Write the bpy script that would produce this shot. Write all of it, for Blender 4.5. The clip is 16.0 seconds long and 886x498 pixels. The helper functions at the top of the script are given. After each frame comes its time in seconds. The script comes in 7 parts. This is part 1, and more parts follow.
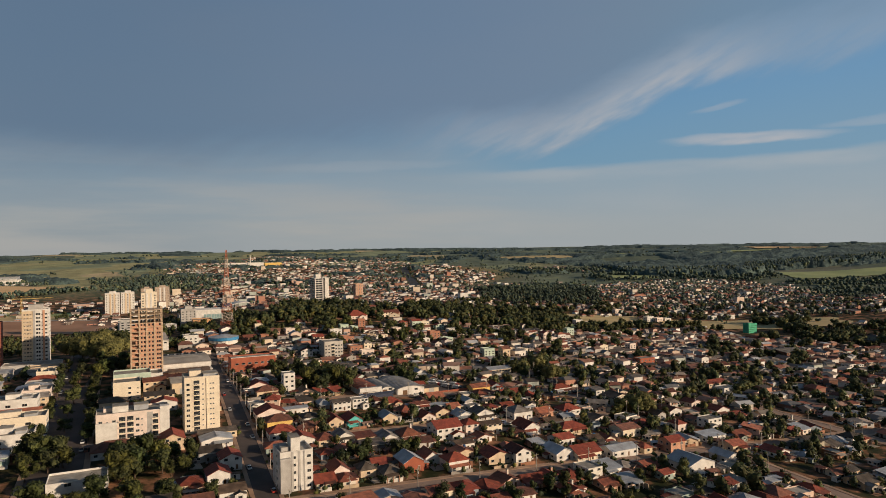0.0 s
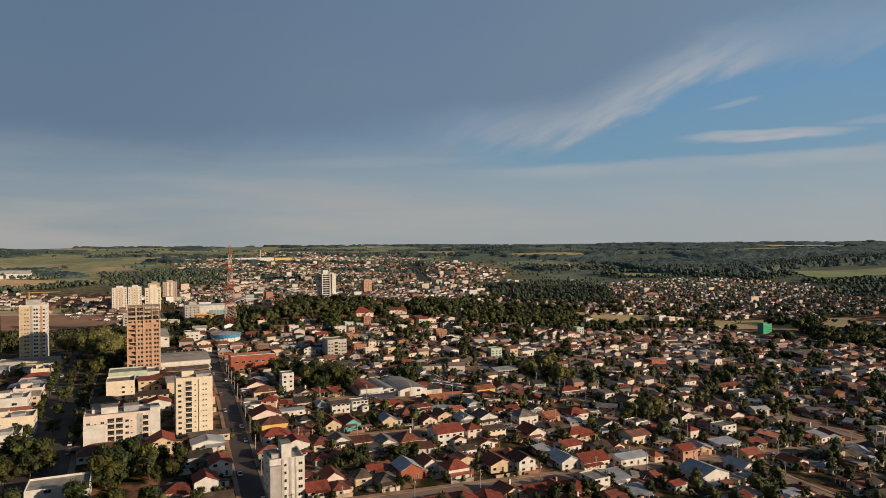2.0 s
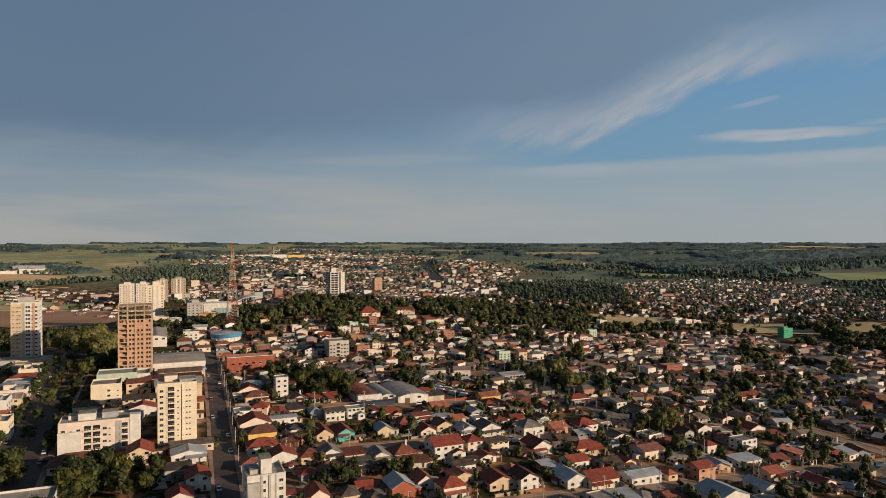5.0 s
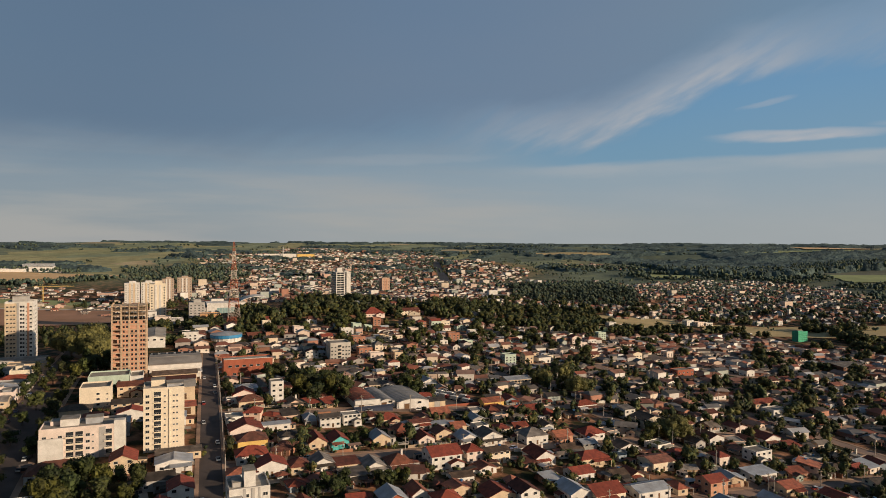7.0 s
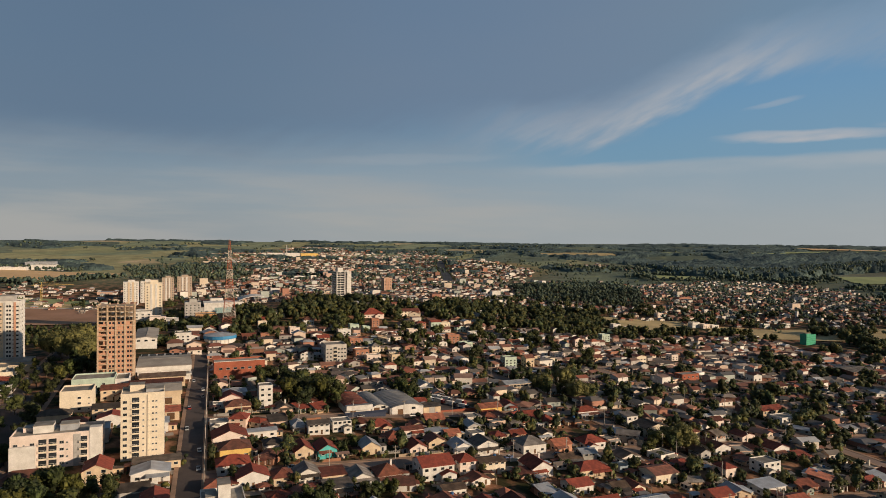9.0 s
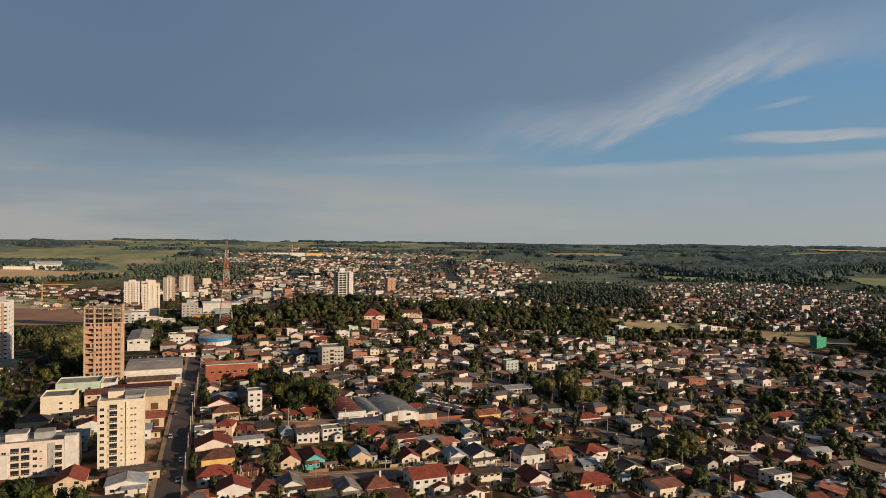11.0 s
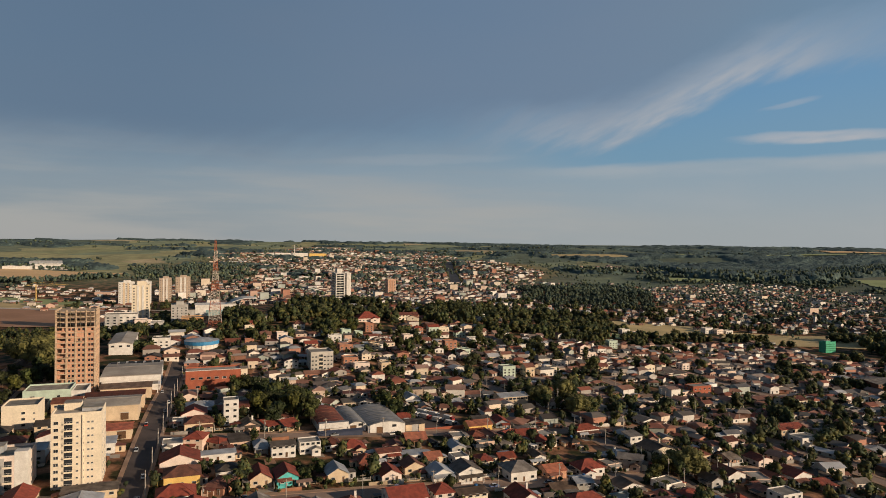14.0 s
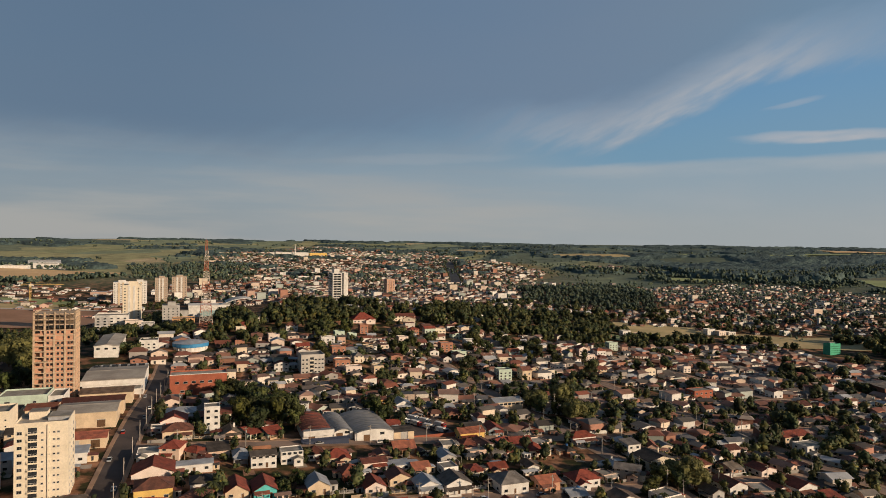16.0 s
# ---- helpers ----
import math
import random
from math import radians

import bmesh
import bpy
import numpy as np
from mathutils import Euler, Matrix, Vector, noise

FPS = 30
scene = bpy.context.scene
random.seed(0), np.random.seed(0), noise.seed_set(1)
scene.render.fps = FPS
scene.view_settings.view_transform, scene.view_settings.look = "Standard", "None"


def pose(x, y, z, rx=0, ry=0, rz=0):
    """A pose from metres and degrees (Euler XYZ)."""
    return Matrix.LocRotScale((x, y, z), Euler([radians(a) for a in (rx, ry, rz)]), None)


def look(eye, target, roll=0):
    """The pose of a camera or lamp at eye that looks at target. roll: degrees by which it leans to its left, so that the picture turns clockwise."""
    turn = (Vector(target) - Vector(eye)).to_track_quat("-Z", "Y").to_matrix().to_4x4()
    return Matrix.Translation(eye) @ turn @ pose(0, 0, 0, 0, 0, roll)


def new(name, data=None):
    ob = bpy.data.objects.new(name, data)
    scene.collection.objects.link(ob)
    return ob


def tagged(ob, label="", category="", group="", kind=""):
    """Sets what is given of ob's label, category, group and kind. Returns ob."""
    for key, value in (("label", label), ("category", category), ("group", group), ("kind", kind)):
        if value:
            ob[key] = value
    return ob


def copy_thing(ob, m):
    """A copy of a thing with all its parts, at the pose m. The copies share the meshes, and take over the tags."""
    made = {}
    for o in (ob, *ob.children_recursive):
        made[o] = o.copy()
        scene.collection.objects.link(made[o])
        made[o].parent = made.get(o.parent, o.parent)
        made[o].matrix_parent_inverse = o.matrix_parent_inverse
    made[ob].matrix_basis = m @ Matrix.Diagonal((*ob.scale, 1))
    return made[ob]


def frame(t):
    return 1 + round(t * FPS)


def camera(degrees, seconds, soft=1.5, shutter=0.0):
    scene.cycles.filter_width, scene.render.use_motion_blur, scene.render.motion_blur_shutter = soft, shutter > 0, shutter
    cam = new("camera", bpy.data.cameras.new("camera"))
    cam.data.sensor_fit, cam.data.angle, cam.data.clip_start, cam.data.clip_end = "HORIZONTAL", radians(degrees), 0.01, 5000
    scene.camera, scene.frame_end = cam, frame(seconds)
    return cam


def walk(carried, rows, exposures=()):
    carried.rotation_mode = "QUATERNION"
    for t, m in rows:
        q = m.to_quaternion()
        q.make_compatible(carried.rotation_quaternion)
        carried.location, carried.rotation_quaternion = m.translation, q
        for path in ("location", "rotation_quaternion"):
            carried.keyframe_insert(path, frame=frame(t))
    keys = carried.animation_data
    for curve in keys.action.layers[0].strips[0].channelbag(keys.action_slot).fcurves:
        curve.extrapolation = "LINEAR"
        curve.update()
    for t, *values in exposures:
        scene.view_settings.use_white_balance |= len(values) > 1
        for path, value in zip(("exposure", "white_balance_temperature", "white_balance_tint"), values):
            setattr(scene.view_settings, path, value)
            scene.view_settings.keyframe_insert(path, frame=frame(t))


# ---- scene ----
cam = camera(67.2, 16.0, soft=0.85)
PATH = [
    (0, (0.002, -9.573, 88.502), (-0.0090, -7.5731, 88.5018), -0.83),
    (0.5, (1.113, -5.960, 88.690), (1.0948, -3.9603, 88.6866), -0.75),
    (1, (2.227, -2.343, 88.860), (2.2026, -0.3433, 88.8527), -0.65),
    (1.5, (3.346, 1.278, 89.012), (3.3136, 3.2772, 89.0032), -0.52),
    (2, (4.470, 4.901, 89.149), (4.4245, 6.9006, 89.1374), -0.46),
    (2.5, (5.597, 8.527, 89.270), (5.5396, 10.5263, 89.2571), -0.39),
    (3, (6.728, 12.155, 89.378), (6.6604, 14.1536, 89.3639), -0.28),
    (3.5, (7.864, 15.783, 89.474), (7.7858, 17.7819, 89.4577), -0.21),
    (4, (9.004, 19.413, 89.558), (8.9254, 21.4110, 89.5411), -0.11),
    (6.5, (14.766, 37.542, 89.850), (14.6468, 39.5383, 89.8334), 0.21),
    (7, (15.931, 41.160, 89.891), (15.8080, 43.1563, 89.8738), 0.26),
    (7.5, (17.100, 44.774, 89.929), (16.9754, 46.7703, 89.9111), 0.30),
    (8, (18.274, 48.384, 89.965), (18.1428, 50.3794, 89.9470), 0.38),
    (8.5, (19.451, 51.988, 90.000), (19.3168, 53.9833, 89.9823), 0.43),
    (9, (20.634, 55.586, 90.036), (20.4946, 57.5812, 90.0177), 0.49),
    (11.5, (26.609, 73.465, 90.266), (26.4446, 75.4585, 90.2477), 0.64),
    (12, (27.817, 77.014, 90.330), (27.6487, 79.0073, 90.3116), 0.69),
    (12.5, (29.030, 80.553, 90.402), (28.8587, 82.5457, 90.3843), 0.69),
    (13, (30.247, 84.081, 90.485), (30.0747, 86.0733, 90.4678), 0.75),
    (13.5, (31.468, 87.597, 90.579), (31.2938, 89.5890, 90.5613), 0.73),
    (14, (32.694, 91.100, 90.685), (32.5173, 93.0925, 90.6678), 0.73),
    (14.5, (33.924, 94.591, 90.805), (33.7457, 96.5830, 90.7878), 0.76),
    (15, (35.159, 98.068, 90.940), (34.9789, 100.0599, 90.9214), 0.78),
    (15.5, (36.398, 101.531, 91.090), (36.2172, 103.5227, 91.0715), 0.76),
    (16, (37.641, 104.979, 91.258), (37.4569, 106.9703, 91.2390), 0.79),
]
walk(cam, [(t, look(eye, target, roll)) for t, eye, target, roll in PATH])
# light: low warm sun from the right, a little behind, high thin cloud
SUN_EL, SUN_AZ = 14.0, 109.5          # degrees; azimuth clockwise from +y
EXPOSURE = 0.0


def sun_and_sky():
    sun = bpy.data.lights.new("sun", "SUN")
    sun.energy, sun.angle, sun.color = 5.0, radians(0.6), (1.0, 0.78, 0.55)
    a, e = radians(SUN_AZ), radians(SUN_EL)
    to_sun = Vector((math.sin(a) * math.cos(e), math.cos(a) * math.cos(e), math.sin(e)))
    ob = new("sun", sun)
    ob.matrix_world = look(to_sun * 300, (0, 0, 0))
    w = bpy.data.worlds.new("world")
    scene.world = w
    w.use_nodes = True
    nt = w.node_tree
    N, L = nt.nodes, nt.links
    N.clear()

    def m(op, a, b=None, c=None, clamp=False):
        n = N.new("ShaderNodeMath")
        n.operation, n.use_clamp = op, clamp
        for i, q in enumerate((a, b, c)):
            if q is None:
                continue
            if isinstance(q, (int, float)):
                n.inputs[i].default_value = q
            else:
                L.new(q, n.inputs[i])
        return n.outputs[0]

    def step(v, a, b):
        n = N.new("ShaderNodeMapRange")
        n.interpolation_type = "SMOOTHSTEP"
        L.new(v, n.inputs[0])
        n.inputs[1].default_value, n.inputs[2].default_value = a, b
        return n.outputs[0]

    def noise_at(vec, scale, detail, stretch=(1, 1, 1), shift=(0, 0, 0)):
        mp = N.new("ShaderNodeMapping")
        mp.inputs["Scale"].default_value, mp.inputs["Location"].default_value = stretch, shift
        L.new(vec, mp.inputs[0])
        n = N.new("ShaderNodeTexNoise")
        n.inputs["Scale"].default_value, n.inputs["Detail"].default_value = scale, detail
        L.new(mp.outputs[0], n.inputs[0])
        return n.outputs[0]

    def mix(f, a, b):
        n = N.new("ShaderNodeMix")
        n.data_type = "RGBA"
        for s, q in ((n.inputs[0], f), (n.inputs[6], a), (n.inputs[7], b)):
            if isinstance(q, tuple):
                s.default_value = (*q, 1)
            elif isinstance(q, (int, float)):
                s.default_value = q
            else:
                L.new(q, s)
        return n.outputs[2]

    sky = N.new("ShaderNodeTexSky")
    sky.sky_type, sky.sun_disc = "NISHITA", False
    sky.sun_elevation, sky.sun_rotation = e, a
    sky.air_density, sky.dust_density, sky.ozone_density = 1.0, 0.6, 1.6
    tc = N.new("ShaderNodeTexCoord").outputs["Generated"]
    xyz = N.new("ShaderNodeSeparateXYZ")
    L.new(tc, xyz.inputs[0])
    x, y, z = xyz.outputs
    az = m("MULTIPLY", m("ARCTAN2", x, y), 57.296)
    el = m("MULTIPLY", m("ARCSINE", z), 57.296)
    # the cloud plane, seen in perspective
    zz = m("MAXIMUM", m("ADD", z, 0.06), 0.03)
    cp = N.new("ShaderNodeCombineXYZ")
    L.new(m("DIVIDE", x, zz), cp.inputs[0])
    L.new(m("DIVIDE", y, zz), cp.inputs[1])
    ang = N.new("ShaderNodeCombineXYZ")
    L.new(az, ang.inputs[0])
    L.new(el, ang.inputs[1])
    ang = ang.outputs[0]
    n_big = noise_at(cp.outputs[0], 0.35, 5, (1, 1.6, 1))
    n_fine = noise_at(ang, 0.22, 9, (0.42, 1.5, 1), (3, 1, 0))
    n_hair = noise_at(ang, 0.75, 8, (0.30, 1.6, 1), (1, 7, 0))
    # wisps that run up along the edge of the sheet
    tilt = N.new("ShaderNodeCombineXYZ")
    L.new(m("ADD", m("MULTIPLY", az, 0.90), m("MULTIPLY", el, 0.44)), tilt.inputs[0])
    L.new(m("SUBTRACT", m("MULTIPLY", el, 0.90), m("MULTIPLY", az, 0.44)), tilt.inputs[1])
    n_wisp = noise_at(tilt.outputs[0], 0.9, 10, (0.22, 1.0, 1), (2, 5, 0))
    n_soft = noise_at(ang, 0.05, 4, (0.6, 1.8, 1), (9, 4, 0))
    wob = m("ADD", m("MULTIPLY", m("SUBTRACT", n_fine, 0.5), 1.0), m("MULTIPLY", m("SUBTRACT", n_hair, 0.5), 0.55))
    # lower edge of the cloud sheet: it climbs towards the right
    edge = m("ADD", m("MULTIPLY", step(az, 7, 23), 5.0), 8.6)
    edge = m("ADD", edge, m("MULTIPLY", step(az, 22, 60), 3.2))
    edge = m("ADD", edge, m("MULTIPLY", step(az, 2, -26), -3.4))
    ragged = m("ADD", m("MULTIPLY", m("SUBTRACT", n_fine, 0.5), 0.8), m("MULTIPLY", m("SUBTRACT", n_wisp, 0.5), 0.75))
    over = m("ADD", m("SUBTRACT", el, edge), m("MULTIPLY", ragged, 3.0))
    sheet = m("MULTIPLY", step(over, -1.8, 4.5), m("SUBTRACT", 1.0, m("MULTIPLY", step(az, 14, 42), 0.42)))
    # bright fringe of the sheet
    fringe = m("MULTIPLY", step(over, -1.2, 0.7), step(over, 4.2, 0.6))
    fringe = m("MULTIPLY", fringe, m("MULTIPLY", step(az, -7, 13), m("ADD", 0.18, m("MULTIPLY", step(az, 29, 18), 0.82))))
    fringe = m("MULTIPLY", fringe, m("ADD", 0.42, m("MULTIPLY", step(n_wisp, 0.25, 0.75), 0.85)))
    veil = m("MULTIPLY", m("MULTIPLY", step(over, -0.6, 1.4), step(over, 5.0, 1.0)), step(az, 18, 30))

    # lens-shaped streaks in the gap
    def streak(a0, e0, wa, we, tilt=0.0):
        da = m("DIVIDE", m("SUBTRACT", az, a0), wa)
        de = m("DIVIDE", m("ADD", m("SUBTRACT", m("SUBTRACT", el, e0), m("MULTIPLY", m("SUBTRACT", az, a0), tilt)), m("MULTIPLY", wob, 1.1)), we)
        d = m("ADD", m("MULTIPLY", da, da), m("MULTIPLY", de, de))
        return step(d, 1.25, 0.05)
    st = m("MAXIMUM", streak(24.6, 8.25, 6.6, 0.52, -0.01), m("MULTIPLY", streak(33.0, 8.9, 4.2, 0.42, 0.03), 0.36))
    st = m("MAXIMUM", st, m("MULTIPLY", streak(22.2, 10.7, 2.2, 0.30, 0.22), 0.34))
    st = m("MAXIMUM", st, m("MULTIPLY", streak(-7.0, 7.1, 9.0, 0.5, 0.03), 0.22))
    st = m("MULTIPLY", st, m("ADD", 0.10, m("MULTIPLY", n_hair, 1.55)))
    # low bank of haze cloud over the horizon
    low = m("ADD", el, m("MULTIPLY", wob, 0.9))
    bar = m("SUBTRACT", low, m("MULTIPLY", m("SUBTRACT", az, 10.0), 0.015))
    crisp = m("MULTIPLY", step(bar, 6.9, 6.3), step(az, -2, 12))
    rim = m("MULTIPLY", m("MULTIPLY", step(bar, 6.95, 6.4), step(bar, 5.3, 6.3)), step(az, -2, 12))
    soft_top = m("MULTIPLY", step(low, 10.0, 4.5), m("SUBTRACT", 1.0, step(az, -2, 12)))
    bank = m("ADD", m("MULTIPLY", m("ADD", crisp, soft_top), 0.55), m("MULTIPLY", step(el, 7.5, 1.0), 0.40))
    back = step(m("ABSOLUTE", az), 70, 110)

    grey = mix(step(el, 9, 26), (0.140, 0.210, 0.300), (0.114, 0.183, 0.285))
    grey = mix(m("MULTIPLY", step(az, 4, 24), 0.6), grey, (0.125, 0.225, 0.330))
    grey = mix(m("MULTIPLY", step(n_soft, 0.35, 0.7), 0.40), grey, (0.155, 0.205, 0.280))
    grey = mix(m("MULTIPLY", step(n_big, 0.45, 0.75), 0.22), grey, (0.18, 0.225, 0.29))
    grey = mix(m("MULTIPLY", step(az, -10, -32), 0.45), grey, (0.100, 0.160, 0.245))
    grey = mix(m("MULTIPLY", m("MULTIPLY", step(az, -20, -4), step(az, 24, 6)), 0.4), grey, (0.140, 0.212, 0.322))
    # unseen sky overhead darkened so that little fill light reaches the shade
    grey = mix(m("MULTIPLY", step(el, 23, 48), 0.85), grey, (0.028, 0.040, 0.060))
    clear = mix(step(el, 5, 17), (0.150, 0.295, 0.420), (0.088, 0.255, 0.465))
    clear = mix(m("MULTIPLY", step(az, 9, -6), 0.6), clear, (0.185, 0.262, 0.345))
    bg_sky = N.new("ShaderNodeBackground")
    L.new(sky.outputs[0], bg_sky.inputs[0])
    bg_sky.inputs[1].default_value = 0.05
    col = mix(sheet, clear, grey)
    col = mix(m("MULTIPLY", fringe, 0.74), col, (0.42, 0.43, 0.455))
    col = mix(m("MULTIPLY", veil, 0.24), col, (0.30, 0.34, 0.39))
    col = mix(m("MULTIPLY", st, 0.9), col, (0.42, 0.43, 0.46))
    lowcol = mix(step(el, 0.0, 6.5), (0.335, 0.362, 0.370), (0.315, 0.365, 0.400))
    lowcol = mix(m("MULTIPLY", step(n_fine, 0.42, 0.72), 0.40), lowcol, (0.385, 0.395, 0.40))
    lowcol = mix(m("MULTIPLY", step(az, -8, -34), 0.5), lowcol, (0.20, 0.255, 0.305))
    n_band = noise_at(ang, 0.10, 6, (0.35, 3.2, 1), (5, 2, 0))
    lowcol = mix(m("MULTIPLY", m("MULTIPLY", step(n_band, 0.40, 0.62), step(az, 18, 0)), 0.9), lowcol, (0.400, 0.392, 0.375))
    col = mix(bank, col, lowcol)
    col = mix(m("MULTIPLY", rim, m("MULTIPLY", step(n_fine, 0.2, 0.75), 0.5)), col, (0.43, 0.44, 0.455))
    # the sky brightens towards the sun's side
    col = mix(m("MULTIPLY", step(az, -20, 40), 0.10), col, (0.62, 0.66, 0.70))
    bg_cloud = N.new("ShaderNodeBackground")
    L.new(col, bg_cloud.inputs[0])
    bg_cloud.inputs[1].default_value = 1.0
    ms = N.new("ShaderNodeMixShader")
    # behind the view the cloud thins to a dim sky, cutting fill light
    cover = m("SUBTRACT", 1.0, m("MULTIPLY", back, 0.9))
    L.new(m("MULTIPLY", cover, 0.94), ms.inputs[0])
    L.new(bg_sky.outputs[0], ms.inputs[1])
    L.new(bg_cloud.outputs[0], ms.inputs[2])
    out = N.new("ShaderNodeOutputWorld")
    L.new(ms.outputs[0], out.inputs[0])
    scene.view_settings.exposure = EXPOSURE


sun_and_sky()

# ---- materials ----
MATS = {}


def mat(name, a, b=None, scale=0.5, rough=0.85, bump=0.15, vary=0.0, island=False, metal=0.0, fine=12.0, hues=None, bands=0.0, spec=0.3):
    """Two-tone weathered surface. vary: brightness change from object to object (or island to island); hues: colours picked at random."""
    if name in MATS:
        return MATS[name]
    k = bpy.data.materials.new(name)
    k.use_nodes = True
    N, L = k.node_tree.nodes, k.node_tree.links
    p = N["Principled BSDF"]
    b = b or tuple(c * 0.72 for c in a)
    tc = N.new("ShaderNodeTexCoord")
    n1 = N.new("ShaderNodeTexNoise")
    n1.inputs["Scale"].default_value, n1.inputs["Detail"].default_value = scale, 6
    L.new(tc.outputs["Object"], n1.inputs[0])
    r1 = N.new("ShaderNodeValToRGB")
    r1.color_ramp.elements[0].position, r1.color_ramp.elements[1].position = 0.36, 0.66
    r1.color_ramp.elements[0].color, r1.color_ramp.elements[1].color = (*b, 1), (*a, 1)
    L.new(n1.outputs[0], r1.inputs[0])
    col = r1.outputs[0]
    if hues or vary:
        rnd = N.new("ShaderNodeNewGeometry").outputs["Random Per Island"] if island else N.new("ShaderNodeObjectInfo").outputs["Random"]
    if hues:
        hr = N.new("ShaderNodeValToRGB")
        hr.color_ramp.interpolation = "CONSTANT"
        els = hr.color_ramp.elements
        while len(els) < len(hues):
            els.new(0.5)
        for i, h in enumerate(hues):
            els[i].position, els[i].color = i / len(hues), (*h, 1)
        L.new(rnd, hr.inputs[0])
        mx = N.new("ShaderNodeMix")
        mx.data_type, mx.blend_type = "RGBA", "MULTIPLY"
        mx.inputs[0].default_value = 1
        L.new(hr.outputs[0], mx.inputs[6])
        L.new(col, mx.inputs[7])
        col = mx.outputs[2]
    n2 = N.new("ShaderNodeTexNoise")
    n2.inputs["Scale"].default_value, n2.inputs["Detail"].default_value = scale * fine, 4
    L.new(tc.outputs["Object"], n2.inputs[0])
    hsv = N.new("ShaderNodeHueSaturation")
    mr = N.new("ShaderNodeMapRange")
    mr.inputs[3].default_value, mr.inputs[4].default_value = 0.78, 1.22
    L.new(n2.outputs[0], mr.inputs[0])
    val = mr.outputs[0]
    if vary:
        fr = N.new("ShaderNodeMath")
        fr.operation = "FRACT"
        ml = N.new("ShaderNodeMath")
        ml.operation = "MULTIPLY"
        ml.inputs[1].default_value = 7.31
        L.new(rnd, ml.inputs[0])
        L.new(ml.outputs[0], fr.inputs[0])
        m2 = N.new("ShaderNodeMapRange")
        m2.inputs[3].default_value, m2.inputs[4].default_value = 1 - vary, 1 + vary
        L.new(fr.outputs[0], m2.inputs[0])
        m3 = N.new("ShaderNodeMath")
        m3.operation = "MULTIPLY"
        L.new(val, m3.inputs[0])
        L.new(m2.outputs[0], m3.inputs[1])
        val = m3.outputs[0]
    L.new(val, hsv.inputs["Value"])
    L.new(col, hsv.inputs["Color"])
    L.new(hsv.outputs[0], p.inputs["Base Color"])
    p.inputs["Roughness"].default_value, p.inputs["Metallic"].default_value = rough, metal
    p.inputs["Specular IOR Level"].default_value = spec
    h = n2.outputs[0]
    if bands:
        wv = N.new("ShaderNodeTexWave")
        wv.bands_direction = "X"
        wv.inputs["Scale"].default_value = bands
        wv.inputs["Distortion"].default_value = 0.3
        L.new(tc.outputs["Object"], wv.inputs[0])
        h = wv.outputs[1]
    if bump:
        bp = N.new("ShaderNodeBump")
        bp.inputs["Strength"].default_value, bp.inputs["Distance"].default_value = bump, 0.1
        L.new(h, bp.inputs["Height"])
        L.new(bp.outputs[0], p.inputs["Normal"])
    MATS[name] = k
    return k


def glass_mat():
    k = mat("window_glass", (0.035, 0.04, 0.045), (0.02, 0.022, 0.026), 0.7, rough=0.12, bump=0.0, vary=0.5, spec=0.5)
    return k


WALL_HUES = [(0.80, 0.76, 0.70), (0.62, 0.48, 0.34), (0.78, 0.75, 0.71), (0.56, 0.34, 0.25), (0.72, 0.64, 0.50), (0.76, 0.68, 0.60), (0.82, 0.80, 0.76), (0.34, 0.42, 0.38),
             (0.56, 0.40, 0.26), (0.40, 0.38, 0.35), (0.70, 0.52, 0.42), (0.40, 0.20, 0.13), (0.80, 0.77, 0.73), (0.66, 0.48, 0.38), (0.30, 0.36, 0.42), (0.74, 0.70, 0.64)]
M_WALL = mat("painted_render", (1, 1, 1), (0.80, 0.77, 0.72), 0.35, hues=WALL_HUES, vary=0.10)
M_WHITE = mat("white_paint", (0.72, 0.69, 0.65), (0.56, 0.53, 0.49), 0.3)
M_CREAM = mat("cream_paint", (0.76, 0.66, 0.52), (0.66, 0.57, 0.44), 0.15)
M_PINK = mat("pink_paint", (0.76, 0.64, 0.57), (0.64, 0.53, 0.46), 0.25)
M_BEIGE = mat("beige_render", (0.66, 0.52, 0.36), (0.52, 0.40, 0.28), 0.3)
M_YELLOW = mat("yellow_paint", (0.74, 0.50, 0.16), (0.62, 0.40, 0.13), 0.3)
M_GREENP = mat("pale_green_paint", (0.50, 0.60, 0.50), (0.40, 0.48, 0.40), 0.3)
M_TEAL = mat("turquoise_paint", (0.12, 0.52, 0.50), (0.09, 0.42, 0.41), 0.4)
M_GREYP = mat("grey_render", (0.46, 0.44, 0.42), (0.34, 0.32, 0.30), 0.25)
M_REDB = mat("red_brick_wall", (0.38, 0.115, 0.066), (0.29, 0.088, 0.052), 0.25)
M_BROWN = mat("brown_brick_wall", (0.22, 0.10, 0.06), (0.15, 0.07, 0.045), 0.3)
M_BRICK = mat("hollow_brick", (0.60, 0.335, 0.225), (0.45, 0.24, 0.155), 0.5, fine=5)
M_HOLLOW = mat("bare_house_brick", (0.42, 0.20, 0.13), (0.32, 0.145, 0.092), 0.4, fine=6)
M_CONC = mat("bare_concrete", (0.56, 0.42, 0.30), (0.40, 0.29, 0.20), 0.4)
M_ROOFG = mat("weathered_grey_sheets", (0.44, 0.39, 0.33), (0.30, 0.26, 0.22), 0.08, bands=0.7, bump=0.3)
M_TILE = mat("ceramic_roof_tiles", (0.34, 0.105, 0.064), (0.18, 0.062, 0.042), 0.45, bands=1.2, bump=0.35, vary=0.38,
             hues=[(1, 1, 1), (1.0, 0.75, 0.7), (0.8, 0.62, 0.6), (1.1, 1.25, 1.2), (0.55, 0.6, 0.66), (0.75, 1.0, 1.1)])
